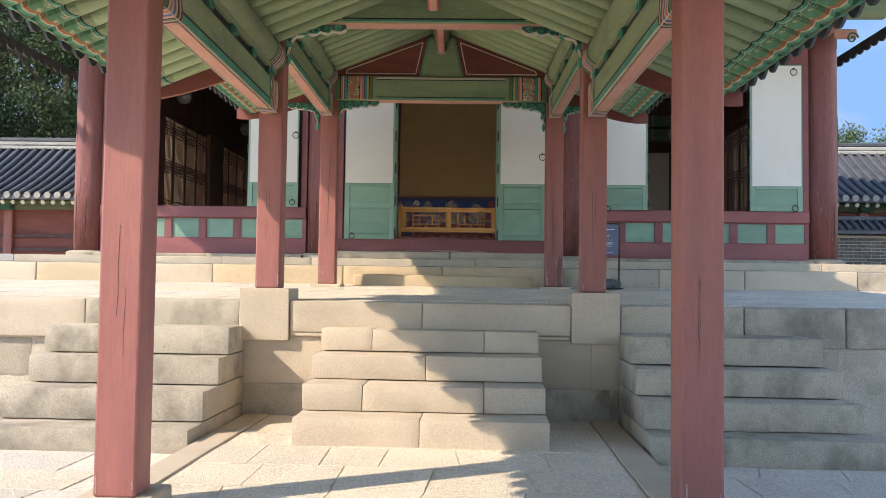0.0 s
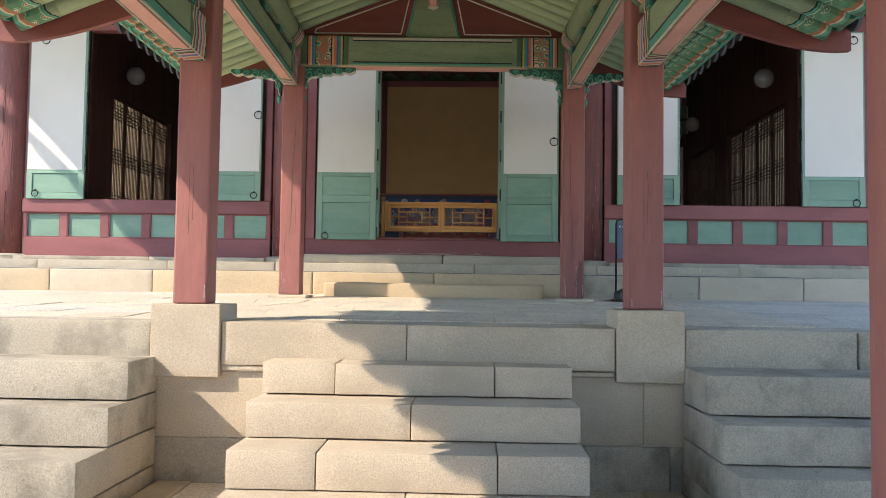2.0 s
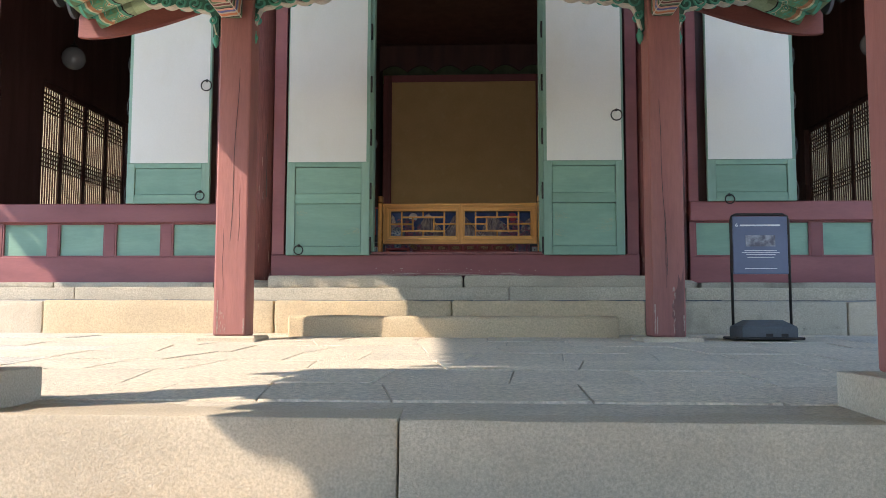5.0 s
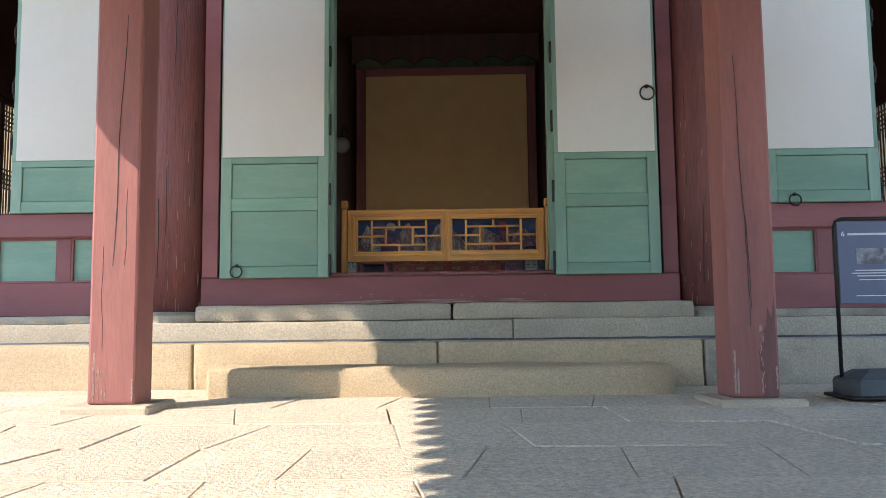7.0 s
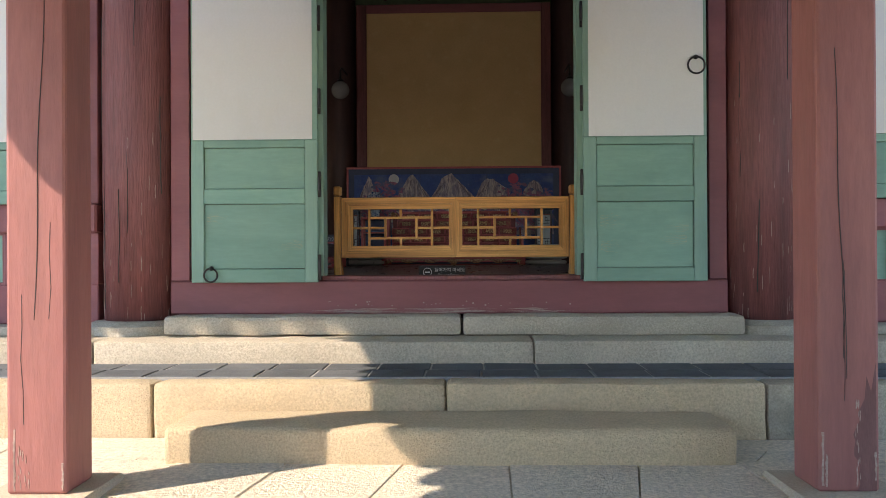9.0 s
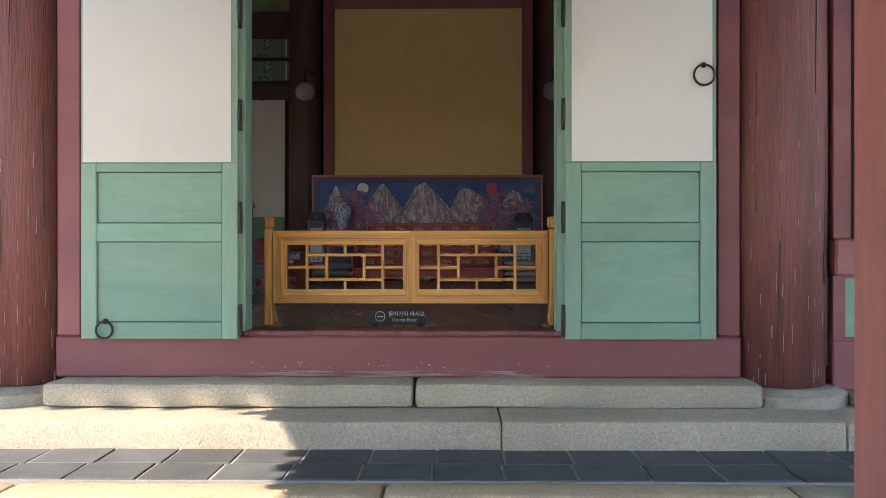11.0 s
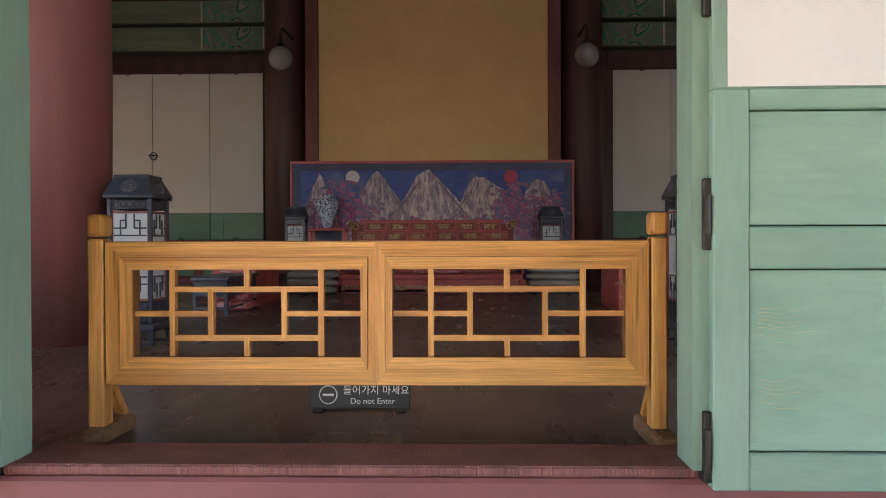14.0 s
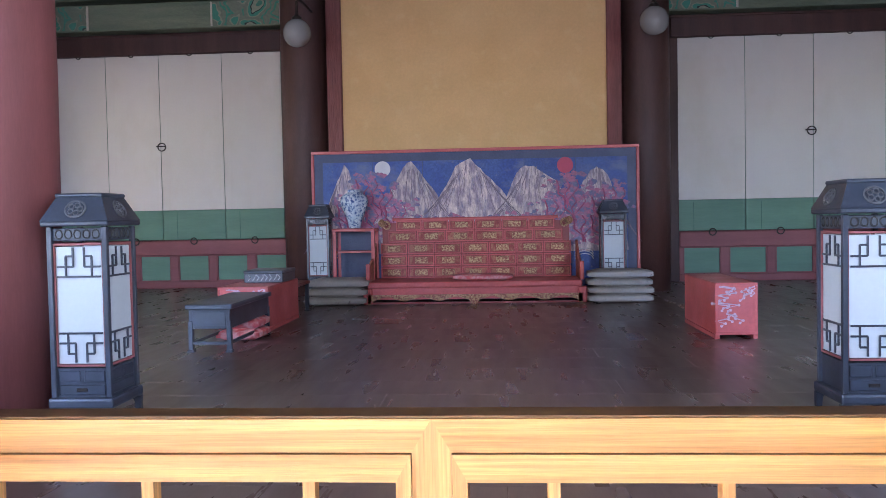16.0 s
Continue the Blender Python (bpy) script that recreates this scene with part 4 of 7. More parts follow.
def porch_roof(name, v0, v1, zr, ue, seed):
    """One stretch of the gabled porch roof: boards, rafters with painted tips, tile edges, barge boards and a tiled top."""
    slope = 0.40
    rf = thing(name, "gabled porch roof with pale green rafters and painted eaves", "roof", kind="structure", at=COR)
    ang = math.atan(slope)
    L = ue / math.cos(ang)
    for s in (-1, 1):
        ol = [(0, zr + 0.085), (s * (ue + 0.12), zr + 0.085 - slope * (ue + 0.12)), (s * (ue + 0.12), zr + 0.125 - slope * (ue + 0.12)), (0, zr + 0.125)]
        part("roof_boards", plate(bmesh.new(), ol, v0, v1), SOFFIT, rf)
        ol = [(0, zr + 0.13), (s * (ue + 0.14), zr + 0.13 - slope * (ue + 0.14)), (s * (ue + 0.14), zr + 0.20 - slope * (ue + 0.14)), (0, zr + 0.34)]
        part("tile_bed", plate(bmesh.new(), ol, v0, v1), ROOFTILE, rf)
        n = int((v1 - v0) / 0.255)
        me_r = me_t = None
        for k in range(n + 1):
            v = v0 + 0.07 + (v1 - v0 - 0.14) * k / n
            m = Matrix.Translation((0, v, zr)) @ (pose(0, 0, 0, 0, math.degrees(ang), 0) if s > 0 else pose(0, 0, 0, 0, 0, 180) @ pose(0, 0, 0, 0, math.degrees(ang), 0))
            if me_r is None:
                o = part("rafter", tube(bmesh.new(), (0.06, 0, 0), (L - 0.32, 0, 0), 0.066, 10), RAFT, rf, smooth=True, at=m)
                me_r = o.data
                bm = tube(bmesh.new(), (0.0, 0, 0), (0.32, 0, 0), 0.067, 10)
                o2 = part("painted_tip", bm, TIP, rf, "painted floral rafter tip", at=m @ Matrix.Translation((L - 0.32, 0, 0)))
                me_t = o2.data
            else:
                shared("rafter", me_r, rf, m)
                shared("painted_tip", me_t, rf, m @ Matrix.Translation((L - 0.32, 0, 0)))
        # painted eaves board, wavy below, and drip tiles
        ze = zr + 0.105 - slope * (ue + 0.06)
        pts = []
        m_ = int((v1 - v0) / 0.02)
        for i in range(m_ + 1):
            v = v0 + (v1 - v0) * i / m_
            pts.append((v, ze - 0.02 - 0.055 * abs(math.sin(math.pi * (v - v0) / 0.255))))
        ol = [(v0, ze + 0.07), *pts, (v1, ze + 0.07)]
        a, b = sorted((s * (ue + 0.05), s * (ue + 0.085)))
        part("eaves_board", plate(bmesh.new(), ol, a, b, "yz"), TEAL, rf, "green scalloped eaves board")
        me_d = me_c = None
        for k in range(int((v1 - v0) / 0.255) + 1):
            v = v0 + 0.12 + k * 0.255
            if v > v1:
                break
            m = Matrix.Translation((s * (ue + 0.17), v, ze + 0.02)) @ (pose(0, 0, 0) if s > 0 else pose(0, 0, 0, 0, 0, 180))
            if me_d is None:
                ol = [(-0.12, 0.05)] + [(0.12 * math.cos(math.pi + math.pi * i / 12), 0.02 - 0.125 * math.sin(math.pi * i / 12) ** 1.3) for i in range(13)] + [(0.12, 0.05)]
                bm = bmesh.new()
                plate(bm, ol, -0.012, 0.012, "yz")
                o = part("drip_tile", bm, ROOFTILE, rf, at=m)
                me_d = o.data
                o = part("cover_tile", tube(bmesh.new(), (-0.0, 0, 0.09), (-(ue + 0.05), 0, 0.12 + (ue + 0.05) * (slope + 0.03)), 0.065, 10), ROOFTILE, rf, smooth=True, at=m @ Matrix.Translation((0.02, 0.127, 0.02)))
                me_c = o.data
            else:
                shared("drip_tile", me_d, rf, m)
                shared("cover_tile", me_c, rf, m @ Matrix.Translation((0.02, 0.127, 0.02)))
        # barge boards at both ends, swept up at the tip
        for v in (v0 - 0.05, v1):
            top, bot = [], []
            for i in range(25):
                f = 0.56 + 0.44 * i / 24
                uu = f * (ue + 0.20)
                top.append((s * uu, zr + 0.24 - slope * uu))
                bot.append((s * uu, zr - 0.19 - slope * uu - 0.05 * math.sin(math.pi * f) + 0.16 * f ** 9))
            part("barge_board", plate(bmesh.new(), top + bot[::-1], v, v + 0.05), REDBOARD, rf, "red-brown curved barge board")
    part("ridge_purlin", tube(bmesh.new(), (0, v0, zr - 0.13), (0, v1, zr - 0.13), 0.12, 16), OLIVEY, rf, smooth=True)
    part("ridge_bearer", box(-0.055, 0.055, v0 + 0.1, v1 - 0.1, zr - 0.37, zr - 0.22, 0.008), REDLACQ, rf, "red ridge bearer with pink underside")
    part("ridge_bearer_soffit", box(-0.035, 0.035, v0 + 0.1, v1 - 0.1, zr - 0.376, zr - 0.371), PINK, rf)
    part("ridge_tiles", box(-0.15, 0.15, v0 - 0.1, v1 + 0.1, zr + 0.2, zr + 0.6, 0.04), LIME, rf)
    return rf


porch_roof("roof_lower", -8.0, -0.12, 4.52, 2.90, 1)
porch_roof("roof_upper", -0.10, 4.0, 5.15, 2.90, 2)

# gable panels over the cross beams
for v, zb, zr in ((3.53, 4.407, 5.15), (0.0, 4.407, 5.15), (-3.5, 3.787, 4.52)):
    g = thing("gable_panel", "red-brown gable panel with white line and green king post", "panel", "porch gable panels", at=cor(0, v, 0))
    for s in (-1, 1):
        ol = [(s * 0.30, zb), (s * (PU - 0.02), zb), (s * (PU - 0.02), zr - 0.40 * (PU - 0.02) - 0.06), (s * 0.17, zr - 0.13)]
        part("board", plate(bmesh.new(), ol, -0.04, 0.04), REDBOARD, g)
        inn = [(s * 0.37, zb + 0.05), (s * 1.38, zb + 0.05), (s * 1.36, zb + 0.10), (s * 0.27, zr - 0.23)]
        bm = bmesh.new()
        for a, b in zip(inn, inn[1:] + inn[:1]):
            beam(bm, (a[0], -0.043, a[1]), (b[0], -0.043, b[1]), 0.006, 0.014)
        part("white_line", bm, CREAM, g)
    ol = [(-0.32, zb), (0.32, zb), (0.19, zr - 0.16), (-0.19, zr - 0.16)]
    part("king_post", plate(bmesh.new(), ol, -0.055, 0.055), OLIVE, g, "green tapered king post")
    for s in (-1, 1):
        part("edge_line", beam(bmesh.new(), (s * 0.30, -0.058, zb + 0.01), (s * 0.175, -0.058, zr - 0.18), 0.01, 0.022), TEAL, g)
    ol = [(0.07 * math.cos(math.pi / 6 + i * math.pi / 3), zr - 0.36 + 0.06 * math.sin(math.pi / 6 + i * math.pi / 3)) for i in range(6)]
    part("boss", plate(bmesh.new(), ol, -0.07, -0.056), CREAM, g)

# ---- the hall: columns, front wall, doors ----
WY, CEIL = 13.42, 7.4
COLS = [-6.68, -2.58, 1.65, 5.87]


def round_column(x, y, z0, z1, r, mat, label, base=True):
    c = thing("column", label, "column", "hall columns", at=Matrix.Translation((x, y, 0)))
    part("shaft", lathe([(r * 0.98, z0), (r * 1.03, z0 + (z1 - z0) * 0.3), (r, z1 - 0.4), (r * 0.95, z1)], 32), mat, c, smooth=True)
    rng = random.Random(int(x * 37 + y))
    for k in range(9 if base else 0):
        a0 = rng.uniform(3.5, 5.9)
        zz = z0 + 0.05 + 1.9 * rng.random() ** 1.6
        pts = []
        for i in range(7):
            a0 += rng.uniform(-0.02, 0.02)
            pts.append(((r * 1.022) * math.cos(a0), (r * 1.022) * math.sin(a0), zz + i * rng.uniform(0.09, 0.14)))
        part("crack", wire(bmesh.new(), pts, rng.uniform(0.0018, 0.004), 4), BLACKP, c)
    for k in range(40 if base else 0):
        a0, zz, h = rng.uniform(3.5, 5.9), z0 + 0.01 + 1.4 * rng.random() ** 2.0, rng.uniform(0.02, 0.11)
        rr = r * (0.985 + 0.045 * min(1.0, (zz - z0) / ((z1 - z0) * 0.3)))
        pts = [(rr * math.cos(a0 + 0.004 * math.sin(i * 2.0 + k)), rr * math.sin(a0 + 0.004 * math.sin(i * 2.0 + k)), zz + h * i / 3) for i in range(4)]
        part("paint_chip", wire(bmesh.new(), pts, rng.uniform(0.001, 0.0026), 4), BAREW, c)
    if base:
        part("base_stone", lathe([(r * 1.45, z0 - 0.09), (r * 1.45, z0 - 0.03), (r * 1.2, z0), (r * 1.0, z0 + 0.001)], 24), WEATHER, c)


for x in COLS:
    round_column(x, 13.55, 1.91, 5.75, 0.25, DARKRED, "thick round dark red timber column with flaking paint")

front = thing("wall_front", "plum red timber front wall with green lower panels", "wall", kind="structure")


def lower_wall(parent, x0, x1, y, z0, n, mat_rail=PLUM, h=(0.27, 0.35, 0.2), dy=0.14, flip=1, mat_panel=JADE):
    """Sill beam, a row of green panels between red stiles, and a top rail."""
    za, zb, zc = z0 + h[0], z0 + h[0] + h[1], z0 + h[0] + h[1] + h[2]
    part("sill_beam", box(x0, x1, y, y + dy, z0, za, 0.008), mat_rail, parent)
    part("top_rail", box(x0, x1, y - 0.035 * flip, y + dy, zb, zc, 0.012), mat_rail, parent)
    w = (x1 - x0) / n
    for i in range(n + 1):
        c = x0 + i * w
        a, b = max(x0, c - 0.055), min(x1, c + 0.055)
        part("stile", box(a, b, y, y + dy, za, zb, 0.004), mat_rail, parent)
    for i in range(n):
        a, b = x0 + i * w + 0.055, x0 + (i + 1) * w - 0.055
        part("green_panel", box(a, b, y + 0.03, y + dy - 0.03, za, zb), mat_panel, parent)
        t = 0.014
        bm = bmesh.new()
        bx(bm, a, b, y + 0.006, y + 0.03, za, za + t)
        bx(bm, a, b, y + 0.006, y + 0.03, zb - t, zb)
        bx(bm, a, a + t, y + 0.006, y + 0.03, za + t, zb - t)
        bx(bm, b - t, b, y + 0.006, y + 0.03, za + t, zb - t)
        part("panel_moulding", bm, mat_rail, parent)


lower_wall(front, -6.43, -2.83, WY, 1.885, 6)
lower_wall(front, 1.90, 5.62, WY, 1.885, 6)
TOPZ = 5.17
for x0, x1 in ((-6.43, -2.83), (1.90, 5.62)):
    part("lintel", box(x0, x1, WY, WY + 0.16, TOPZ, 5.45, 0.01), PLUM, front)
    part("jamb", box(x0, x0 + 0.10, WY, WY + 0.16, 2.705, TOPZ, 0.006), PLUM, front)
    part("jamb", box(x1 - 0.10, x1, WY, WY + 0.16, 2.705, TOPZ, 0.006), PLUM, front)
# fixed framing behind the folded-back leaves
for a, b in ((-6.33, -5.52), (-3.86, -2.93), (2.0, 2.95), (4.63, 5.52)):
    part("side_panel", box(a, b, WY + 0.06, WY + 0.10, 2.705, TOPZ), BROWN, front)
part("door_sill", box(-2.33, 1.40, WY - 0.02, WY + 0.26, 1.95, 2.175, 0.01), PLUM, front)
part("threshold", box(-1.30, 0.44, WY - 0.01, WY + 0.22, 2.176, 2.205, 0.006), DARKRED, front, "worn dark red threshold")
part("lintel", box(-2.33, 1.40, WY, WY + 0.16, TOPZ, 5.45, 0.01), PLUM, front)
for a, b in ((-2.33, -2.20), (1.28, 1.40)):
    part("jamb", box(a, b, WY, WY + 0.16, 2.175, TOPZ, 0.006), PLUM, front)
for a, b in ((-2.20, -1.30), (0.44, 1.28)):
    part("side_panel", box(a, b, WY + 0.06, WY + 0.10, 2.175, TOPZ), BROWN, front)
part("upper_wall", box(-6.9, 6.1, WY + 0.02, WY + 0.14, 5.45, CEIL), OLDGREEN, front)
bm = bmesh.new()
for a, b in ((0.405, 0.46), (-1.335, -1.28)):
    bx(bm, a, b, WY - 0.045, WY + 0.10, 2.206, TOPZ)
part("hinge_jamb", bm, JADEV, front)


def door_leaf(name, x0, x1, z0, z1, zg, hinge, rails, ring_at, label, latch=None):
    """A folded-back leaf: green frame and panels below, white paper above, iron ring and hinges. hinge: -1 or 1, the side of the hinges."""
    y0, y1 = WY - 0.075, WY - 0.03
    d = thing(name, label, "door", "green and white folding leaves", kind="structure")
    fr = 0.085
    for a, b in ((x0, x0 + fr), (x1 - fr, x1)):
        part("stile", box(a, b, y0, y1, z0, zg, 0.004), JADEV, d)
    part("bottom_rail", box(x0 + fr, x1 - fr, y0, y1, z0, z0 + 0.09, 0.004), JADE, d)
    part("top_rail", box(x0 + fr, x1 - fr, y0, y1, zg - 0.05, zg, 0.004), JADE, d)
    zs = [z0 + 0.09] + rails + [zg - 0.05]
    for r in rails:
        part("middle_rail", box(x0 + fr, x1 - fr, y0, y1, r - 0.05, r + 0.05, 0.004), JADE, d)
    for i in range(len(zs) - 1):
        lo = zs[i] + (0.05 if i else 0)
        hi = zs[i + 1] - (0.05 if i < len(rails) else 0)
        part("panel", box(x0 + fr + 0.0035, x1 - fr - 0.0035, y0 + 0.014, y1 - 0.006, lo + 0.003, hi - 0.003, 0.002), JADE, d)
    part("backing_frame", box(x0, x1, y0 + 0.003, y1, zg, z1, 0.003), JADEV, d, "thin green edge round the paper")
    pa, pb = (x0 + 0.012, x1 - (0.035 if hinge > 0 else 0.022)) if hinge > 0 else (x0 + 0.035, x1 - 0.022)
    b_ = box(pa, pb, y0 - 0.001, y0 + 0.002, zg + 0.004, z1 - 0.02)
    part("paper", b_, PAPER, d, "white pasted paper")
    for (rx, rz, rr) in ring_at:
        rg = part("ring_handle", wire(bmesh.new(), ring_pts((rx, y0 - 0.018, rz - rr), rr, "y"), 0.0065, 6, True), IRON, d, "black iron ring", smooth=True)
        part("ring_staple", lathe([(0.016, 0), (0.014, 0.012), (0.006, 0.03)], 10), IRON, rg, at=pose(rx, y0, rz, 90, 0, 0))
    hx = x1 if hinge > 0 else x0
    for hz in [z0 + 0.10 + i * (z1 - z0) / 5.4 for i in range(6)]:
        b_ = box(hx - 0.004 if hinge > 0 else hx - 0.018, hx + 0.018 if hinge > 0 else hx + 0.004, y0 + 0.012, y1 + 0.02, hz - 0.085, hz + 0.085, 0.003)
        tube(b_, (hx + 0.012 * hinge, y0 + 0.004, hz - 0.045), (hx + 0.012 * hinge, y0 + 0.004, hz + 0.045), 0.009, 8)
        part("hinge", b_, IRON, d, "black iron hinge")
    return d


def grain_streaks(parent, cx, cz, y, w, n, seed, flip=1):
    """Worn paint along curved growth rings of a board: fine streaks of bare yellowish wood."""
    rng = random.Random(seed)
    for k in range(n):
        z = cz + (k - n / 2) * 0.0085
        L = w * rng.uniform(0.45, 1.0)
        pts = [(cx + flip * L * i / 9, y, z + flip * 0.004 * math.sin(i * 0.9 + seed) + (k - n / 2) * 0.0007 * i) for i in range(10)]
        th_ = [rng.uniform(0.0003, 0.0013) * (1 - i / 12) for i in range(10)]
        ol = [(p[0], p[2] + t) for p, t in zip(pts, th_)] + [(p[0], p[2] - t) for p, t in zip(pts, th_)][::-1]
        part("worn_streak", plate(bmesh.new(), ol, y - 0.0006, y + 0.0006), WORNW, parent, "yellowish bare wood grain")


WORNW = surface("worn_yellow_wood", (0.42, 0.33, 0.18), (0.34, 0.33, 0.21), 0.8, 9, 50, (0.6, 4, 9), 0.2, 0.2)
LB = "open door leaf of green boards with white paper folded against the wall"
LW = "open window leaf, white paper over a green panel, folded back"
leaf_1 = door_leaf("door_1", -2.165, -1.315, 2.165, 5.16, 3.115, 1, [2.74], [(-2.03, 2.26, 0.045)], LB)
leaf_2 = door_leaf("door_2", 0.445, 1.25, 2.165, 5.16, 3.115, -1, [2.74], [(1.18, 3.63, 0.055)], LB)
door_leaf("window_1", -3.84, -2.97, 2.70, 5.16, 3.115, -1, [], [(-3.06, 2.82, 0.045), (-3.02, 3.98, 0.055)], LW)
door_leaf("window_2", -6.36, -5.52, 2.70, 5.16, 3.115, 1, [], [(-6.22, 2.82, 0.045), (-6.13, 5.05, 0.055)], LW)
door_leaf("window_3", 2.07, 2.94, 2.70, 5.16, 3.115, 1, [], [(2.28, 2.76, 0.045)], LW)
door_leaf("window_4", 4.63, 5.49, 2.70, 5.16, 3.115, -1, [], [(5.34, 5.09, 0.055), (5.36, 2.80, 0.05)], LW)
for cx, cz, w, n, sd in ((0.555, 2.565, 0.17, 8, 1), (0.56, 2.40, 0.12, 7, 2), (1.12, 2.44, -0.2, 6, 3), (1.13, 2.52, -0.16, 5, 4)):
    grain_streaks(leaf_2, cx, cz, WY - 0.0612, abs(w), n, sd, 1 if w > 0 else -1)
for cx, cz, w, n, sd in ((-2.06, 2.60, 0.14, 5, 5), (-1.42, 2.42, -0.18, 6, 6)):
    grain_streaks(leaf_1, cx, cz, WY - 0.0612, abs(w), n, sd, 1 if w > 0 else -1)

# hall shell
FZ = 2.14
XL, XR, YB = -6.68, 5.87, 24.0
hall_floor = thing("floor", "dark polished timber floorboards inside the hall", "floor", kind="structure")
part("joists", box(XL, XR, WY + 0.262, YB, 1.9, FZ - 0.03), BROWN, hall_floor)
rng = random.Random(4)
y = WY + 0.265
me_cache = {}
row = 0
while y < YB - 0.1:
    w = 0.36
    xx = XL + 0.1 + (row % 3) * -0.6
    while xx < XR:
        a, b = max(xx, XL + 0.05), min(xx + 1.72, XR - 0.05)
        if b - a > 0.1:
            key = round(b - a, 2)
            m = Matrix.Translation(((a + b) / 2, y + w / 2, FZ + rng.uniform(-0.0003, 0.0)))
            if key not in me_cache:
                me_cache[key] = part("floorboard", box(-(b - a) / 2 + 0.0008, (b - a) / 2 - 0.0008, -w / 2 + 0.0008, w / 2 - 0.0008, -0.028, 0), FLOORW, hall_floor, at=m).data
            else:
                shared("floorboard", me_cache[key], hall_floor, m)
        xx += 1.72
    y += w
    row += 1

tagged(part("ceiling", box(XL - 0.2, XR + 0.2, WY + 0.15, YB + 0.2, CEIL, CEIL + 0.1), BROWN), "dark timber ceiling of the hall", "ceiling", kind="structure")


def lattice_leaf(parent, x, y0, y1, z0, z1, out):
    """A papered lattice leaf in a side wall; out is the side of the paper."""
    lf = new("lattice_leaf")
    lf.parent = parent
    fr = 0.05
    for a, b in ((y0, y0 + fr), (y1 - fr, y1)):
        part("stile", box(x - 0.02, x + 0.02, a, b, z0, z1), BROWN, lf)
    for a, b in ((z0, z0 + 0.07), (z1 - 0.07, z1)):
        part("rail", box(x - 0.02, x + 0.02, y0 + fr, y1 - fr, a, b), BROWN, lf)
    bm = bmesh.new()
    n = 9
    for i in range(1, n):
        c = y0 + fr + (y1 - y0 - 2 * fr) * i / n
        bx(bm, x - 0.01, x + 0.01, c - 0.006, c + 0.006, z0 + 0.07, z1 - 0.07)
    part("upright_bars", bm, BROWN, lf)
    h = z1 - z0
    for f0 in (0.06, 0.44, 0.80):
        for k in range(5):
            zc = z0 + h * f0 + 0.03 + k * 0.066
            part("cross_bar", box(x - 0.012, x + 0.012, y0 + fr, y1 - fr, zc - 0.009, zc + 0.009), BROWN, lf)
    p = part("paper", box(x + out * 0.012 - 0.001, x + out * 0.012 + 0.001, y0 + fr * 0.5, y1 - fr * 0.5, z0 + 0.03, z1 - 0.03), WPAPER, lf, "backlit window paper")
    return lf


for wname, x, out in (("wall_left", XL, -1), ("wall_right", XR, 1)):
    wl = thing(wname, "side wall of dark timber with papered lattice windows", "wall", kind="structure")
    part("dado", box(x - 0.08, x + 0.08, WY + 0.3, YB, 1.9, 2.72), PLUM, wl)
    part("head", box(x - 0.08, x + 0.08, WY + 0.3, YB, 5.02, CEIL), BROWN, wl)
    groups = ((14.1, 15.55, 2), (16.6, 19.52, 4), (20.58, 23.5, 4)) if x < 0 else ((14.1, 15.9, 2), (17.0, 20.45, 4), (21.4, 23.6, 3))
    edges = [WY + 0.3] + [e for g in groups for e in g[:2]] + [YB]
    for a, b in zip(edges[::2], edges[1::2]):
        part("wall_post", box(x - 0.11, x + 0.11, a, b, 2.0, 5.02), BROWN, wl)
    for a, b, n in groups:
        for k in range(n):
            w = (b - a) / n
            lattice_leaf(wl, x, a + k * w + 0.004, a + (k + 1) * w - 0.004, 2.72, 5.02, out)

# main roof, seen only from below
mr = thing("roof_main", "broad tiled hall roof with green rafters under the eaves", "roof", kind="structure")
EY, EZ = 10.5, 6.0
plate_pts = [(EY, EZ), (EY, EZ + 0.12), (18.05, 12.8), (25.6, EZ + 0.12), (25.6, EZ), (24.3, 7.0), (22.0, 7.55), (15.0, 7.55), (13.3, 6.75)]
part("roof_body", plate(bmesh.new(), plate_pts, -9.05, 7.3, "yz"), SOFFIT, mr)
for ya, yb in ((EY - 0.05, 18.05), (25.65, 18.05)):
    part("tile_slope", plate(bmesh.new(), [(ya, EZ + 0.125), (yb, 12.81), (yb, 12.95), (ya, EZ + 0.27)], -9.1, 7.35, "yz"), ROOFTILE, mr, "grey tiled roof slope")
    me_k = None
    for k in range(55):
        m = Matrix.Translation((-9.0 + k * 0.3, 0, 0))
        if me_k is None:
            me_k = part("cover_tile", tube(bmesh.new(), (0, ya, EZ + 0.30), (0, yb, 12.98), 0.08, 8), ROOFTILE, mr, at=m).data
        else:
            shared("cover_tile", me_k, mr, m)
part("ridge", box(-8.5, 7.4, 17.85, 18.25, 12.8, 13.5, 0.08), LIME, mr, "pale plastered roof ridge")
me_r = None
x = -8.9
while x < 7.3:
    if me_r is None:
        me_r = part("rafter", tube(bmesh.new(), (0, EY - 0.02, EZ - 0.07), (0, 13.6, EZ + 0.67), 0.07, 10), RAFT, mr, smooth=True, at=Matrix.Translation((x, 0, 0))).data
    else:
        shared("rafter", me_r, mr, Matrix.Translation((x, 0, 0)))
    x += 0.3
me_r = None
y = 10.7
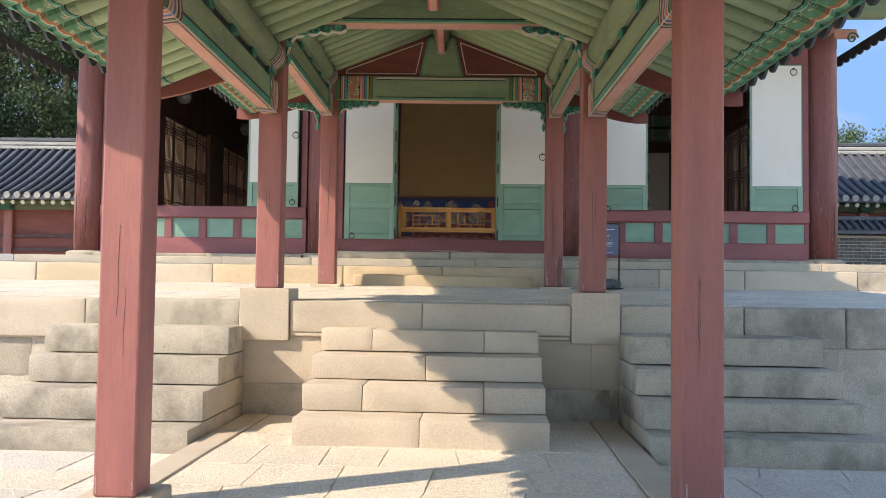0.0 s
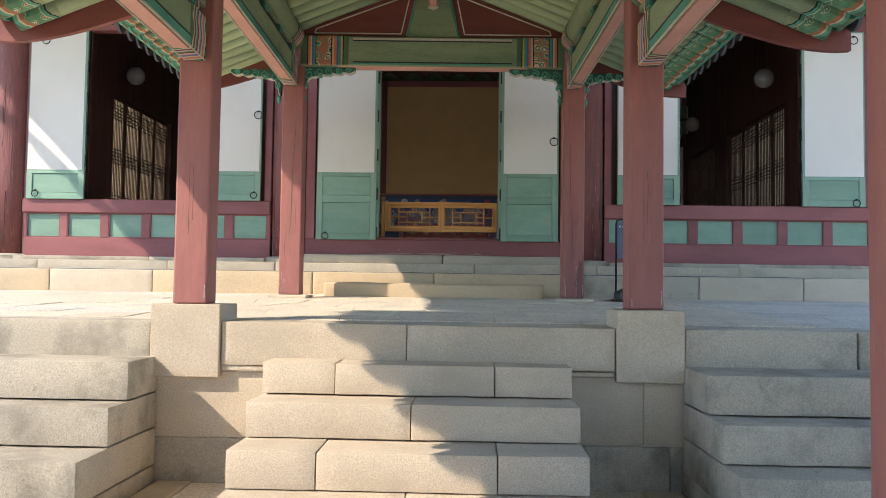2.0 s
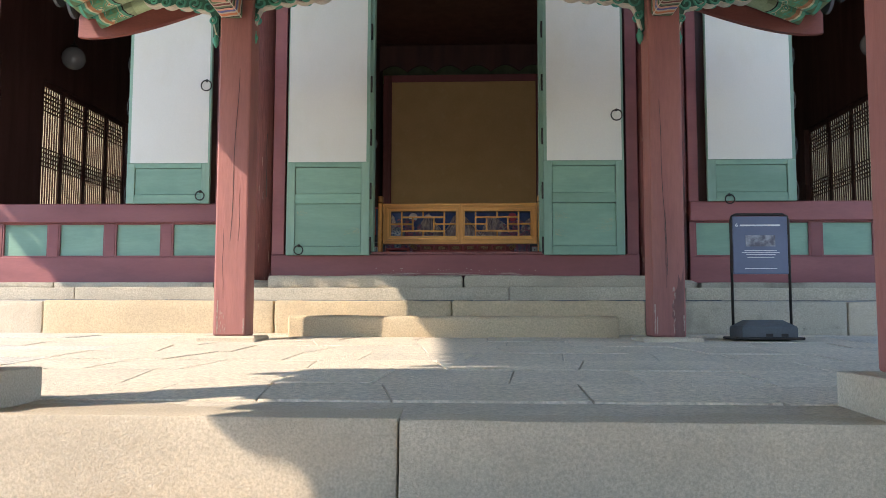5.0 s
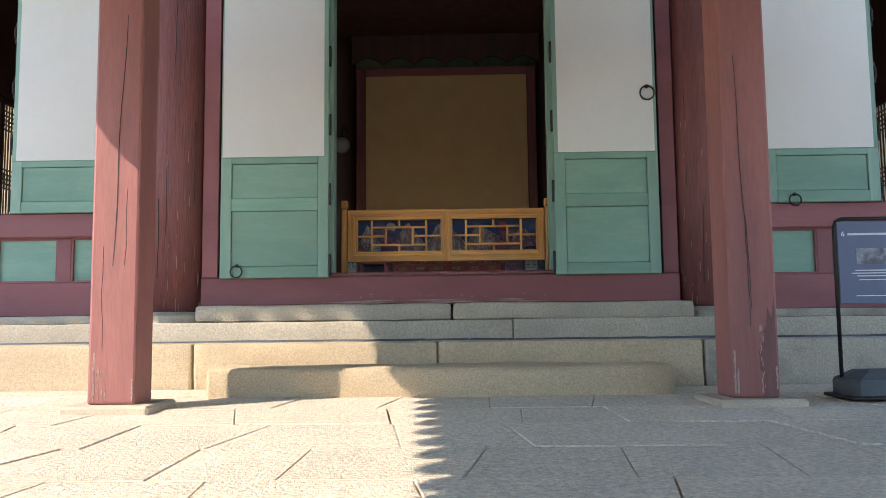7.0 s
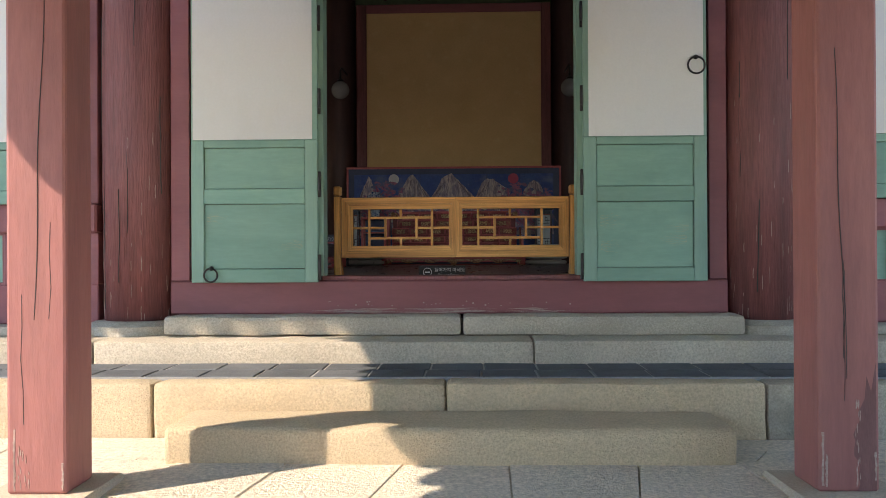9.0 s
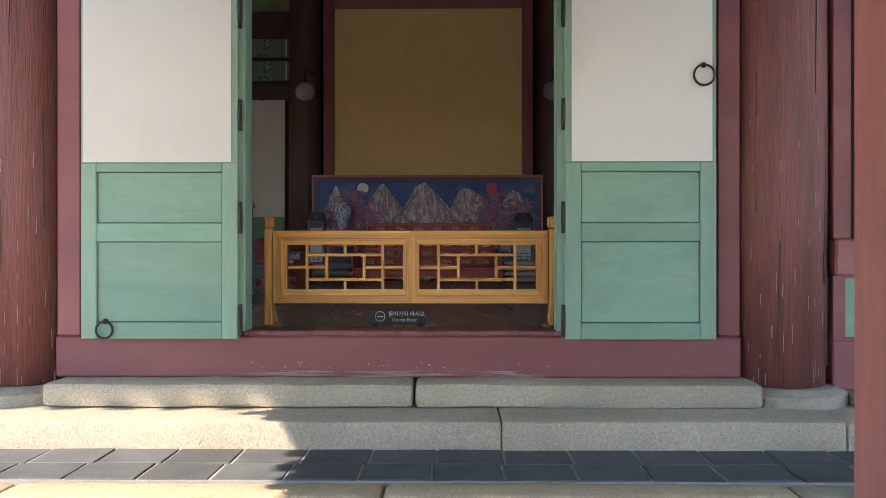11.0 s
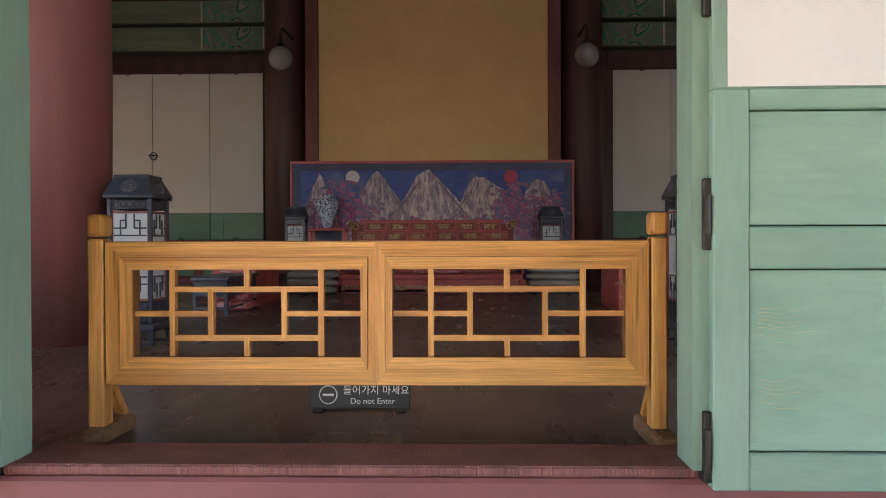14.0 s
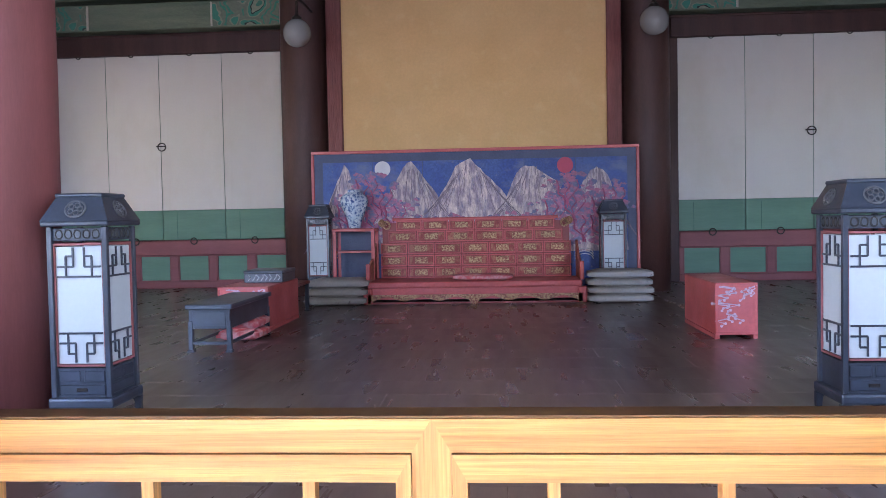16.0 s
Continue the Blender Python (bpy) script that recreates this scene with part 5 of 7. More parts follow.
while y < 25.4:
    for s, xe in ((1, 7.33), (-1, -9.08)):
        m = Matrix.Translation((xe, y, EZ)) @ (Matrix.Identity(4) if s > 0 else pose(0, 0, 0, 0, 0, 180))
        if me_r is None:
            ol = [(-0.14, 0.12)] + [(0.14 * math.cos(math.pi + math.pi * i / 10), 0.0 - 0.10 * math.sin(math.pi * i / 10)) for i in range(11)] + [(0.14, 0.12)]
            me_r = part("drip_tile", plate(bmesh.new(), ol, 0.0, 0.03, "yz"), ROOFTILE, mr, at=m).data
        else:
            shared("drip_tile", me_r, mr, m)
    y += 0.29
part("eaves_purlin", tube(bmesh.new(), (-7.6, 13.5, 6.15), (6.9, 13.5, 6.15), 0.17, 16), OLIVE, mr, smooth=True)
for x in COLS:
    bk = thing("column_bracket", "carved pink and green bracket on a hall column head", "bracket", "hall brackets", at=Matrix.Translation((x, 13.42, 5.62)))
    part("bearing_block", box(-0.2, 0.2, -0.2, 0.2, 0.14, 0.36, 0.03), TEAL, bk)
    part("arm", box(-0.55, 0.55, -0.05, 0.05, 0.0, 0.16, 0.03), PINK, bk)
    part("arm", box(-0.05, 0.05, -0.6, 0.3, 0.0, 0.16, 0.03), PINK, bk)
    for s in (-1, 1):
        part("scroll", wire(bmesh.new(), spiral(s * 0.45, 0.0, 0.1, 1.4, 0, -0.055, s), 0.014, 5), DEEPGREEN, bk, smooth=True)

# scraped pale patches on the door sill: thin streaks along the grain
for k, (xa, xb, z) in enumerate(((-1.26, -0.72, 1.958), (-0.80, -0.10, 1.957), (-0.05, 0.34, 1.958))):
    rng = random.Random(200 + k)
    for j in range(11):
        f = j / 10
        c, half = (xa + xb) / 2 + rng.uniform(-0.14, 0.14), (xb - xa) / 2 * rng.uniform(0.35, 1.0) * (1 - 0.2 * f)
        n = 18
        zz = z + f * 0.030
        bow = [0.0012 * math.sin(i * 0.5 + k + 0.3 * f) for i in range(n + 1)]
        th_ = [0.0016 * math.sin(math.pi * i / n) * rng.uniform(0.4, 1.2) + 0.0002 for i in range(n + 1)]
        up = [(c - half + 2 * half * i / n, zz + bow[i] + th_[i]) for i in range(n + 1)]
        dn = [(c - half + 2 * half * i / n, zz + bow[i] - th_[i]) for i in range(n + 1)]
        part("scraped_patch", plate(bmesh.new(), up + dn[::-1], WY - 0.0215, WY - 0.0195), BAREW, front, "bare wood where the paint is scraped off")
for k in range(26):
    rng = random.Random(300 + k)
    x, z, r = rng.uniform(-1.3, 0.42), 2.005 + 0.03 * rng.random() ** 2, rng.uniform(0.002, 0.006)
    part("paint_chip", plate(bmesh.new(), [(x + r * (1.0 + rng.random()) * math.cos(a), z + r * math.sin(a)) for a in [2 * math.pi * i / 7 for i in range(7)]], WY - 0.0215, WY - 0.0195), BAREW, front)

# ---- inside the hall: back wall and furniture ----
for x, y, mat, lab in ((-2.66, 16.48, INNERRED, "round dark red inner column standing on the floorboards"), (1.675, 16.42, INNERRED, "round dark red inner column standing on the floorboards"),
                       (-2.66, 22.80, BROWN, "round dark brown rear column behind the painted screen"), (1.44, 22.80, BROWN, "round dark brown rear column behind the painted screen")):
    round_column(x, y, FZ, CEIL, 0.28, mat, lab, False)

back = thing("wall_back", "back wall of white papered doors over green panels", "wall", kind="structure")
part("backing", box(XL, XR, YB + 0.13, YB + 0.25, 1.9, CEIL), BROWN, back)
for x0, x1 in ((-6.5, -3.2), (2.08, 5.7)):
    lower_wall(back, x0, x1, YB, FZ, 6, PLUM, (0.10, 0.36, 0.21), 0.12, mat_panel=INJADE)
    part("lintel", box(x0 - 0.1, x1 + 0.1, YB - 0.06, YB + 0.12, 5.38, 5.64, 0.01), BROWN, back)
for a, b in ((-3.2, -2.9), (1.78, 2.08), (-6.68, -6.5), (5.7, 5.87)):
    part("door_post", box(a, b, YB - 0.02, YB + 0.12, FZ, 5.64, 0.01), BROWN, back)


def back_leaf(name, x0, x1, ring):
    d = thing(name, "closed inner door leaf of white paper above a green foot panel", "door", "closed rear door leaves", kind="structure")
    part("paper", box(x0 + 0.004, x1 - 0.004, YB - 0.012, YB - 0.010, 3.232, 5.375), PAPER, d)
    part("board", box(x0 + 0.006, x1 - 0.006, YB - 0.0095, YB + 0.05, 3.232, 5.375), JADEV, d)
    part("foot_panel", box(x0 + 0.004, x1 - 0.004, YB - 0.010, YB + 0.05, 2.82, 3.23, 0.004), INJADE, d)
    part("stile_line", box(x0 + 0.2, x0 + 0.206, YB - 0.013, YB - 0.009, 2.83, 3.2), DEEPGREEN, d)
    part("hook", wire(bmesh.new(), ring_pts(((x0 + x1) / 2, YB - 0.03, 5.39), 0.035, "y", 12), 0.007, 5, True), IRON, d, smooth=True)
    part("hook", wire(bmesh.new(), ring_pts(((x0 + x1) / 2, YB - 0.05, 2.80), 0.045, "y", 12), 0.008, 5, True), IRON, d, smooth=True)
    if ring:
        part("ring_handle", wire(bmesh.new(), ring_pts((ring, YB - 0.03, 4.11), 0.055, "y", 16), 0.008, 6, True), IRON, d, smooth=True)
        part("latch_bar", tube(bmesh.new(), (ring - 0.08, YB - 0.03, 4.12), (ring + 0.06, YB - 0.03, 4.12), 0.009, 6), IRON, d)


for i, (a, b, r) in enumerate(((-6.5, -5.75, 0), (-5.75, -4.99, 0), (-4.99, -4.10, -4.97), (-4.10, -3.27, 0), (2.07, 2.95, 0), (2.95, 3.83, 3.80), (3.83, 4.75, 0), (4.75, 5.7, 0))):
    back_leaf("door_%d" % (i + 3), a, b, r)

# painted head beams with floral ends
OLDB = floral("old_floral_beam_end", (0.17, 0.20, 0.145), (0.05, 0.24, 0.17), (0.26, 0.28, 0.20), (0.05, 0.20, 0.14), (0.015, 0.03, 0.025), 3.1)
for x0, x1 in ((-6.6, -2.75), (1.7, 5.8)):
    for z0, h in ((5.70, 0.36), (6.12, 0.34)):
        hb = thing("head_beam", "faded green painted head beam with floral ends", "beam", "hall head beams")
        part("timber", box(x0, x1, YB - 0.16, YB + 0.1, z0, z0 + h, 0.01), OLDGREEN, hb)
        for fx, fw in (((-6.42, 0.50), (-4.15, 0.92)) if x0 < 0 else ((1.86, 0.94), (5.2, 0.55))):
            part("floral_end", box(0, fw, -0.004, 0.02, 0.02, h - 0.02), OLDB, hb, "teal flower scroll painting", at=Matrix.Translation((fx, YB - 0.163, z0)))
            for k in (0, 1):
                part("painted_band", box(fx - 0.03 + k * (fw + 0.03), fx - 0.006 + k * (fw + 0.036), YB - 0.168, YB - 0.15, z0 + 0.015, z0 + h - 0.015), CREAM, hb)

# yellow panel behind the throne
yp = thing("wall_panel", "tall ochre silk wall panel in a dark red frame", "wall panel", kind="structure")
part("silk", box(-2.14, 0.95, 22.50, 22.54, FZ, 6.6), YELLOW, yp)
part("frame_post", box(-2.32, -2.14, 22.46, 22.56, FZ, 6.75, 0.012), DARKRED, yp)
part("frame_post", box(0.95, 1.12, 22.46, 22.56, FZ, 6.75, 0.012), DARKRED, yp)
part("frame_top", box(-2.14, 0.95, 22.46, 22.56, 6.6, 6.75, 0.012), PLUM, yp)
ol = [(-2.4, CEIL - 0.02), (-2.4, 6.76)] + [(-2.4 + 3.6 * i / 72, 6.80 + 0.14 * abs(math.sin(math.pi * i / 12))) for i in range(73)] + [(1.2, CEIL - 0.02)]
bm = plate(bmesh.new(), ol, 22.40, 22.45)
part("scalloped_valance", bm, BROWN, yp)

for x, y in ((-2.50, 21.8), (1.37, 21.8)):
    g = thing("globe_lamp", "unlit white milk glass globe lamp on a dark bracket", "lamp", "globe lamps", at=Matrix.Translation((x, y, 5.11)))
    prof = [(0.03, 0.15)] + [(0.155 * math.sin(a), 0.155 * math.cos(a)) for a in [0.25 + 0.26 * i for i in range(11)]] + [(0.01, -0.155)]
    part("globe", lathe(prof[::-1], 24), GLOBE, g, smooth=True)
    part("cap", lathe([(0.06, 0.13), (0.055, 0.17), (0.02, 0.20), (0.015, 0.34)], 16), IRON, g)
    part("arm", wire(bmesh.new(), [(0, 0, 0.34), (0.0, 0.1, 0.40), (0.0, 0.4, 0.42), (0, 0.75, 0.42)], 0.015), IRON, g)
for x, y, z in ((-6.3, 16.9, 5.4), (5.2, 16.45, 5.3), (-5.95, 20.5, 5.35), (5.07, 20.7, 5.33)):
    g = thing("globe_lamp", "unlit white milk glass globe lamp hanging from the ceiling", "lamp", "globe lamps", at=Matrix.Translation((x, y, z)))
    prof = [(0.03, 0.17)] + [(0.175 * math.sin(a), 0.175 * math.cos(a)) for a in [0.25 + 0.26 * i for i in range(11)]] + [(0.01, -0.175)]
    part("globe", lathe(prof[::-1], 24), GLOBE, g, smooth=True)
    part("cap", lathe([(0.06, 0.15), (0.055, 0.19), (0.02, 0.22)], 16), IRON, g)
    part("rod", tube(bmesh.new(), (0, 0, 0.2), (0, 0, CEIL - z), 0.012, 8), IRON, g)

# ---- pine barrier in the doorway ----
BYF = 13.90
bar = thing("barrier", "varnished pine lattice barrier standing in the doorway", "barrier")
for s, x in ((-1, -1.271), (1, 0.442)):
    part("post", box(x - 0.025, x + 0.025, BYF - 0.03, BYF + 0.04, FZ + 0.05, 2.77, 0.006), PINEV, bar)
    part("post_cap", box(x - 0.0275, x + 0.0275, BYF - 0.032, BYF + 0.042, 2.776, 2.845, 0.012, 2), PINEV, bar)
    ft = part("foot", box(x - 0.036, x + 0.036, BYF - 0.16, BYF + 0.20, FZ, FZ + 0.055, 0.014, 2), PINEF, bar)
    bm = bmesh.new()
    beam(bm, (x, BYF + 0.17, FZ + 0.05), (x, BYF + 0.03, FZ + 0.22), 0.03, 0.03)
    part("brace", bm, PINEV, ft)
X0, X1, XM, Z0, Z1 = -1.241, 0.412, -0.408, 2.322, 2.762
FW = 0.087


def mitred(parent, x0, x1, z0, z1, w, wl, wr, mats):
    """A moulded frame with mitred corners: four bars with stepped faces."""
    y0 = BYF - 0.025
    for k, (dw, dy) in enumerate(((0.0, 0.0), (0.003, -0.006), (0.05, -0.012))):
        a0, a1, b0, b1 = x0 + dw, x1 - dw, z0 + dw, z1 - dw
        fl, fr_ = wl / w, wr / w
        a0, a1 = x0 + (dw * fl if wl > 0.06 or k != 1 else 0.0), x1 - (dw * fr_ if wr > 0.06 or k != 1 else 0.0)
        i0, i1, j0, j1 = x0 + wl, x1 - wr, z0 + w, z1 - w
        if k == 1:
            i0, i1, j0, j1 = x0 + 0.0485 * fl, x1 - 0.0485 * fr_, z0 + 0.0485, z1 - 0.0485
        bars = [("rail", [(a0, b0), (a1, b0), (i1, j0), (i0, j0)]), ("rail", [(a0, b1), (i0, j1), (i1, j1), (a1, b1)]),
                ("stile", [(a0, b0), (i0, j0), (i0, j1), (a0, b1)]), ("stile", [(a1, b0), (a1, b1), (i1, j1), (i1, j0)])]
        # the rearmost bars show in the grooves, with the shade there painted on
        for nm, ol in bars:
            part(nm, plate(bmesh.new(), ol, y0 + dy, y0 + 0.05 if k == 0 else y0 + dy + 0.012), PINE_SHADE if k == 0 else mats[0] if nm == "rail" else mats[1], parent)


for px0, px1 in ((X0, XM), (XM, X1)):
    wl, wr = (FW, 0.048) if px0 < -1 else (0.048, 0.072)
    mitred(bar, px0, px1, Z0, Z1, FW, wl, wr, (PINE, PINEV))
    a, b, c, d = px0 + wl, px1 - wr, Z0 + FW, Z1 - FW
    W, H = b - a, d - c
    t = 0.0085
    y0, y1 = BYF - 0.012, BYF + 0.014
    xs = [a + W * f for f in (0.165, 0.335, 0.495, 0.66, 0.822)]
    zs = [c + H * f for f in (0.21, 0.49, 0.77)]
    for x in (xs[0], xs[4]):
        part("upright_bar", box(x - t, x + t, y0, y1, c, d), PINEV, bar)
    for (x, za, zb) in ((xs[2], zs[2], d), (xs[2], c, zs[0]), (xs[1], zs[0], zs[2]), (xs[3], zs[0], zs[2])):
        part("upright_bar", box(x - t, x + t, y0, y1, za, zb), PINEV, bar)
    for (z, xa, xb) in ((zs[0], xs[0], xs[4]), (zs[2], xs[0], xs[4]), (zs[1], a, xs[1]), (zs[1], xs[3], b)):
        part("cross_bar", box(xa, xb, y0 + 0.002, y1 - 0.002, z - t, z + t), PINE, bar)

# notice on the floor behind the barrier


def text_mesh(body, size, name="text"):
    cu = bpy.data.curves.new(name, "FONT")
    cu.body, cu.size, cu.extrude, cu.align_x, cu.resolution_u = body, size, 0.0006, "LEFT", 3
    ob = bpy.data.objects.new(name, cu)
    scene.collection.objects.link(ob)
    bpy.context.view_layer.update()
    me = bpy.data.meshes.new_from_object(ob.evaluated_get(bpy.context.evaluated_depsgraph_get()))
    bpy.data.objects.remove(ob)
    bpy.data.curves.remove(cu)
    return me


def lettering(body, size, mat, parent, m, name="lettering"):
    me = text_mesh(body, size)
    me.materials.clear()
    me.materials.append(mat)
    return shared(name, me, parent, m)


nb = thing("notice_board", "small black notice with white no-entry sign and lettering", "sign", at=pose(-0.525, 14.36, FZ, -8, 0, 0))
part("board", box(-0.183, 0.183, -0.006, 0.006, 0.012, 0.112, 0.003), SIGNK, nb)
for s in (-1, 1):
    part("foot", box(s * 0.15 - 0.02, s * 0.15 + 0.02, -0.02, 0.05, 0.0, 0.02, 0.003), IRON, nb)
part("sign_ring", wire(bmesh.new(), ring_pts((-0.115, -0.008, 0.064), 0.032, "y", 24), 0.0025, 5, True), LETTER, nb)
part("sign_bar", box(-0.135, -0.095, -0.0085, -0.0065, 0.060, 0.068), LETTER, nb)
lettering("들어가지 마세요", 0.036, LETTER, nb, pose(-0.062, -0.007, 0.068, 90, 0, 0))
lettering("Do not Enter", 0.030, LETTER, nb, pose(-0.035, -0.007, 0.032, 90, 0, 0))

# ---- lanterns ----


def fret(parent, w, z0, z1, y, mat):
    """Stepped fretwork at the top and the foot of a lantern pane, in the plane y, centred on x = 0."""
    t = 0.0042
    for zz, s in ((z1, -1), (z0, 1)):
        d = 0.125
        bars = [(k * w * f, a * d, k * w * f, b * d) for k in (-1, 1) for f, a, b in ((0.13, 0.0, 0.66), (0.30, 0.30, 1.0))]
        hor = [(-w * 0.5, w * 0.5, d)] + [(min(k * p, k * q) * w, max(k * p, k * q) * w, d * h) for k in (-1, 1) for p, q, h in ((0.13, 0.30, 0.30), (0.13, 0.5, 0.66))]
        bm = bmesh.new()
        for x0, a, x1, b in bars:
            lo, hi = sorted((zz + s * a, zz + s * b))
            bx(bm, x0 - t, x0 + t, y - 0.005, y + 0.005, lo, hi)
        for a, b, h in hor:
            bx(bm, a, b, y - 0.0045, y + 0.0045, zz + s * h - t, zz + s * h + t)
        part("fretwork", bm, mat, parent)


def lantern(at):
    ln = thing("floor_lantern", "black lacquered floor lantern with white paper panes and fretwork", "lantern", "floor lanterns", at=at)
    w = 0.15
    for sx in (-1, 1):
        for sy in (-1, 1):
            ol = [(sx * 0.172, 0.0), (sx * 0.145, 0.0), (sx * 0.14, 0.06), (sx * 0.12, 0.085), (sx * 0.175, 0.085)]
            a, b = sorted((sy * 0.172, sy * 0.14))
            part("leg", plate(bmesh.new(), ol, a, b), LACQ, ln)
            part("corner_post", box(sx * w - 0.014, sx * w + 0.014, sy * w - 0.014, sy * w + 0.014, 0.13, 0.86, 0.003), LACQ, ln)
    part("base_rail", box(-0.178, 0.178, -0.178, 0.178, 0.085, 0.13, 0.012, 2), LACQ, ln)
    for s in (-1, 1):
        part("stretcher", box(-0.15, 0.15, s * 0.158 - 0.006, s * 0.158 + 0.006, 0.004, 0.016), LACQ, ln)
    lb = part("lower_box", box(-0.145, 0.145, -0.145, 0.145, 0.13, 0.255), LACQ, ln)
    for x0, x1, z0, z1 in ((-0.125, -0.01, 0.195, 0.245), (0.01, 0.125, 0.195, 0.245), (-0.125, 0.125, 0.14, 0.185)):
        bm = box(x0, x1, -0.151, -0.144, z0, z1, 0.004)
        part("drawer_front", bm, LACQ, lb)
        bm = box(x0, x1, -0.151, -0.144, z0, z1, 0.004)
        part("drawer_front", bm, LACQ, lb, at=pose(0, 0, 0, 0, 0, 90))
    part("drawer_pull", box(-0.03, 0.03, -0.158, -0.150, 0.155, 0.17, 0.003), IRON, lb)
    for ang in (0, 90, 180, 270):
        pane = part("pane", box(-0.125, 0.125, -0.142, -0.138, 0.275, 0.775), WHITEP, ln, "white paper pane", at=pose(0, 0, 0, 0, 0, ang))
        fr = bmesh.new()
        for a, b, c, d in ((-0.136, -0.127, 0.262, 0.79), (0.127, 0.136, 0.262, 0.79), (-0.127, 0.127, 0.262, 0.272), (-0.127, 0.127, 0.78, 0.79)):
            bx(fr, a, b, -0.152, -0.14, c, d, 0.002)
        part("pane_frame", fr, PLUM, pane)
        fret(pane, 0.236, 0.28, 0.772, -0.146, LACQ)
        band = part("carved_band", box(-0.136, 0.136, -0.15, -0.135, 0.80, 0.855, 0.003), LACQ, ln, at=pose(0, 0, 0, 0, 0, ang))
        bm = bmesh.new()
        for k in range(5):
            wire(bm, ring_pts((-0.1 + k * 0.05, -0.151, 0.828), 0.019, "y", 10), 0.004, 4, True)
        part("carving", bm, BLACKP, band)
        roofp = bmesh.new()
        ol = [(-0.185, 0.885, -0.185), (0.185, 0.885, -0.185), (0.125, 0.985, -0.125), (-0.125, 0.985, -0.125)]
        vs = [roofp.verts.new((a, c, b)) for a, b, c in ol]
        ws = [roofp.verts.new((a * 0.93, c * 0.93, b - 0.012)) for a, b, c in ol]
        roofp.faces.new(vs)
        roofp.faces.new(ws[::-1])
        for i in range(4):
            roofp.faces.new((vs[i], ws[i], ws[(i + 1) % 4], vs[(i + 1) % 4]))
        bmesh.ops.recalc_face_normals(roofp, faces=roofp.faces)
        rp = part("roof_slope", roofp, LACQ, ln, at=pose(0, 0, 0, 0, 0, ang))
        bm = bmesh.new()
        tilt = lambda x, z: (x, -0.155 - 0.006 - (0.935 - z) * 0.6, z)
        wire(bm, [tilt(0.055 * math.cos(a), 0.935 + 0.034 * math.sin(a)) for a in [2 * math.pi * i / 18 for i in range(18)]], 0.005, 5, True)
        for k in range(5):
            a0 = 2 * math.pi * k / 5
            wire(bm, [tilt(0.028 * math.cos(a0) + 0.014 * math.cos(a), 0.935 + 0.017 * math.sin(a0) + 0.011 * math.sin(a)) for a in [2 * math.pi * i / 8 for i in range(8)]], 0.004, 4, True)
        part("roof_carving", bm, RUBBER, rp)
    part("eaves_slab", box(-0.185, 0.185, -0.185, 0.185, 0.862, 0.885, 0.006), LACQ, ln)
    part("roof_top", box(-0.13, 0.13, -0.13, 0.13, 0.985, 1.003, 0.006), LACQ, ln)
    return ln


WHITEP = surface("white_lantern_paper", (0.48, 0.535, 0.55), (0.43, 0.48, 0.495), 0.8, 2, 40, depth=0.03, bump=0.03, vary=0.02)
lan = lantern(pose(-2.155, 16.40, FZ, 0, 0, 0) @ Matrix.Diagonal((0.83, 0.88, 1.03, 1)))
copy_thing(lan, pose(1.225, 16.42, FZ, 0, 0, 0) @ Matrix.Diagonal((0.95, 1.0, 0.99, 1)))
copy_thing(lan, pose(-2.335, 21.95, FZ, 0, 0, 0) @ Matrix.Diagonal((0.93, 0.75, 1.05, 1)))
copy_thing(lan, pose(0.925, 21.95, FZ, 0, 0, 0) @ Matrix.Diagonal((1.02, 0.75, 1.04, 1)))

# ---- painted screen ----
INK = surface("brown_ink_line", (0.22, 0.17, 0.19), (0.16, 0.13, 0.17), 0.7, 6, 60, depth=0.1, bump=0.0)
TRUNKP = surface("crimson_trunk_paint", (0.46, 0.10, 0.19), (0.30, 0.09, 0.17), 0.65, 8, 60, depth=0.2, bump=0.0)
sc = thing("folding_screen", "wide painted screen of five peaks with sun and moon", "screen", at=Matrix.Translation((-0.60, 22.12, FZ)))
SW, SH = 1.85, 1.69
part("backing", box(-SW, SW, 0, 0.05, 0.0, SH), SLATEB, sc)
for a, b, c, d in ((-SW, SW, SH - 0.035, SH), (-SW, -SW + 0.035, 0, SH - 0.036), (SW - 0.035, SW, 0, SH - 0.036)):
    part("frame_bar", box(a, b, -0.02, 0.0, c, d, 0.006), REDLACQ, sc)
npan = 6
pw = (2 * SW - 0.26) / npan
for i in range(npan):
    a = -SW + 0.13 + i * pw
    part("painted_panel", box(a + 0.003, a + pw - 0.003, -0.008, -0.001, 0.06, SH - 0.13), BLUEP, sc, "deep blue painted panel")


def ridge(cx, w, h, seed, y, base=0.55):
    """A rounded steep peak with a ragged outline."""
    rng = random.Random(seed)
    pts = []
    n = 22
    for i in range(n + 1):
        f = i / n * 2 - 1
        e = max(0.0, 1 - abs(f) ** 1.55) * (1 + 0.06 * math.sin(7 * f + seed))
        pts.append((cx + f * w, base + h * e ** 0.85 + (rng.uniform(-0.02, 0.02) if 0 < i < n else 0)))
    return [(cx + w, base - 0.04), (cx - w, base - 0.04)] + pts


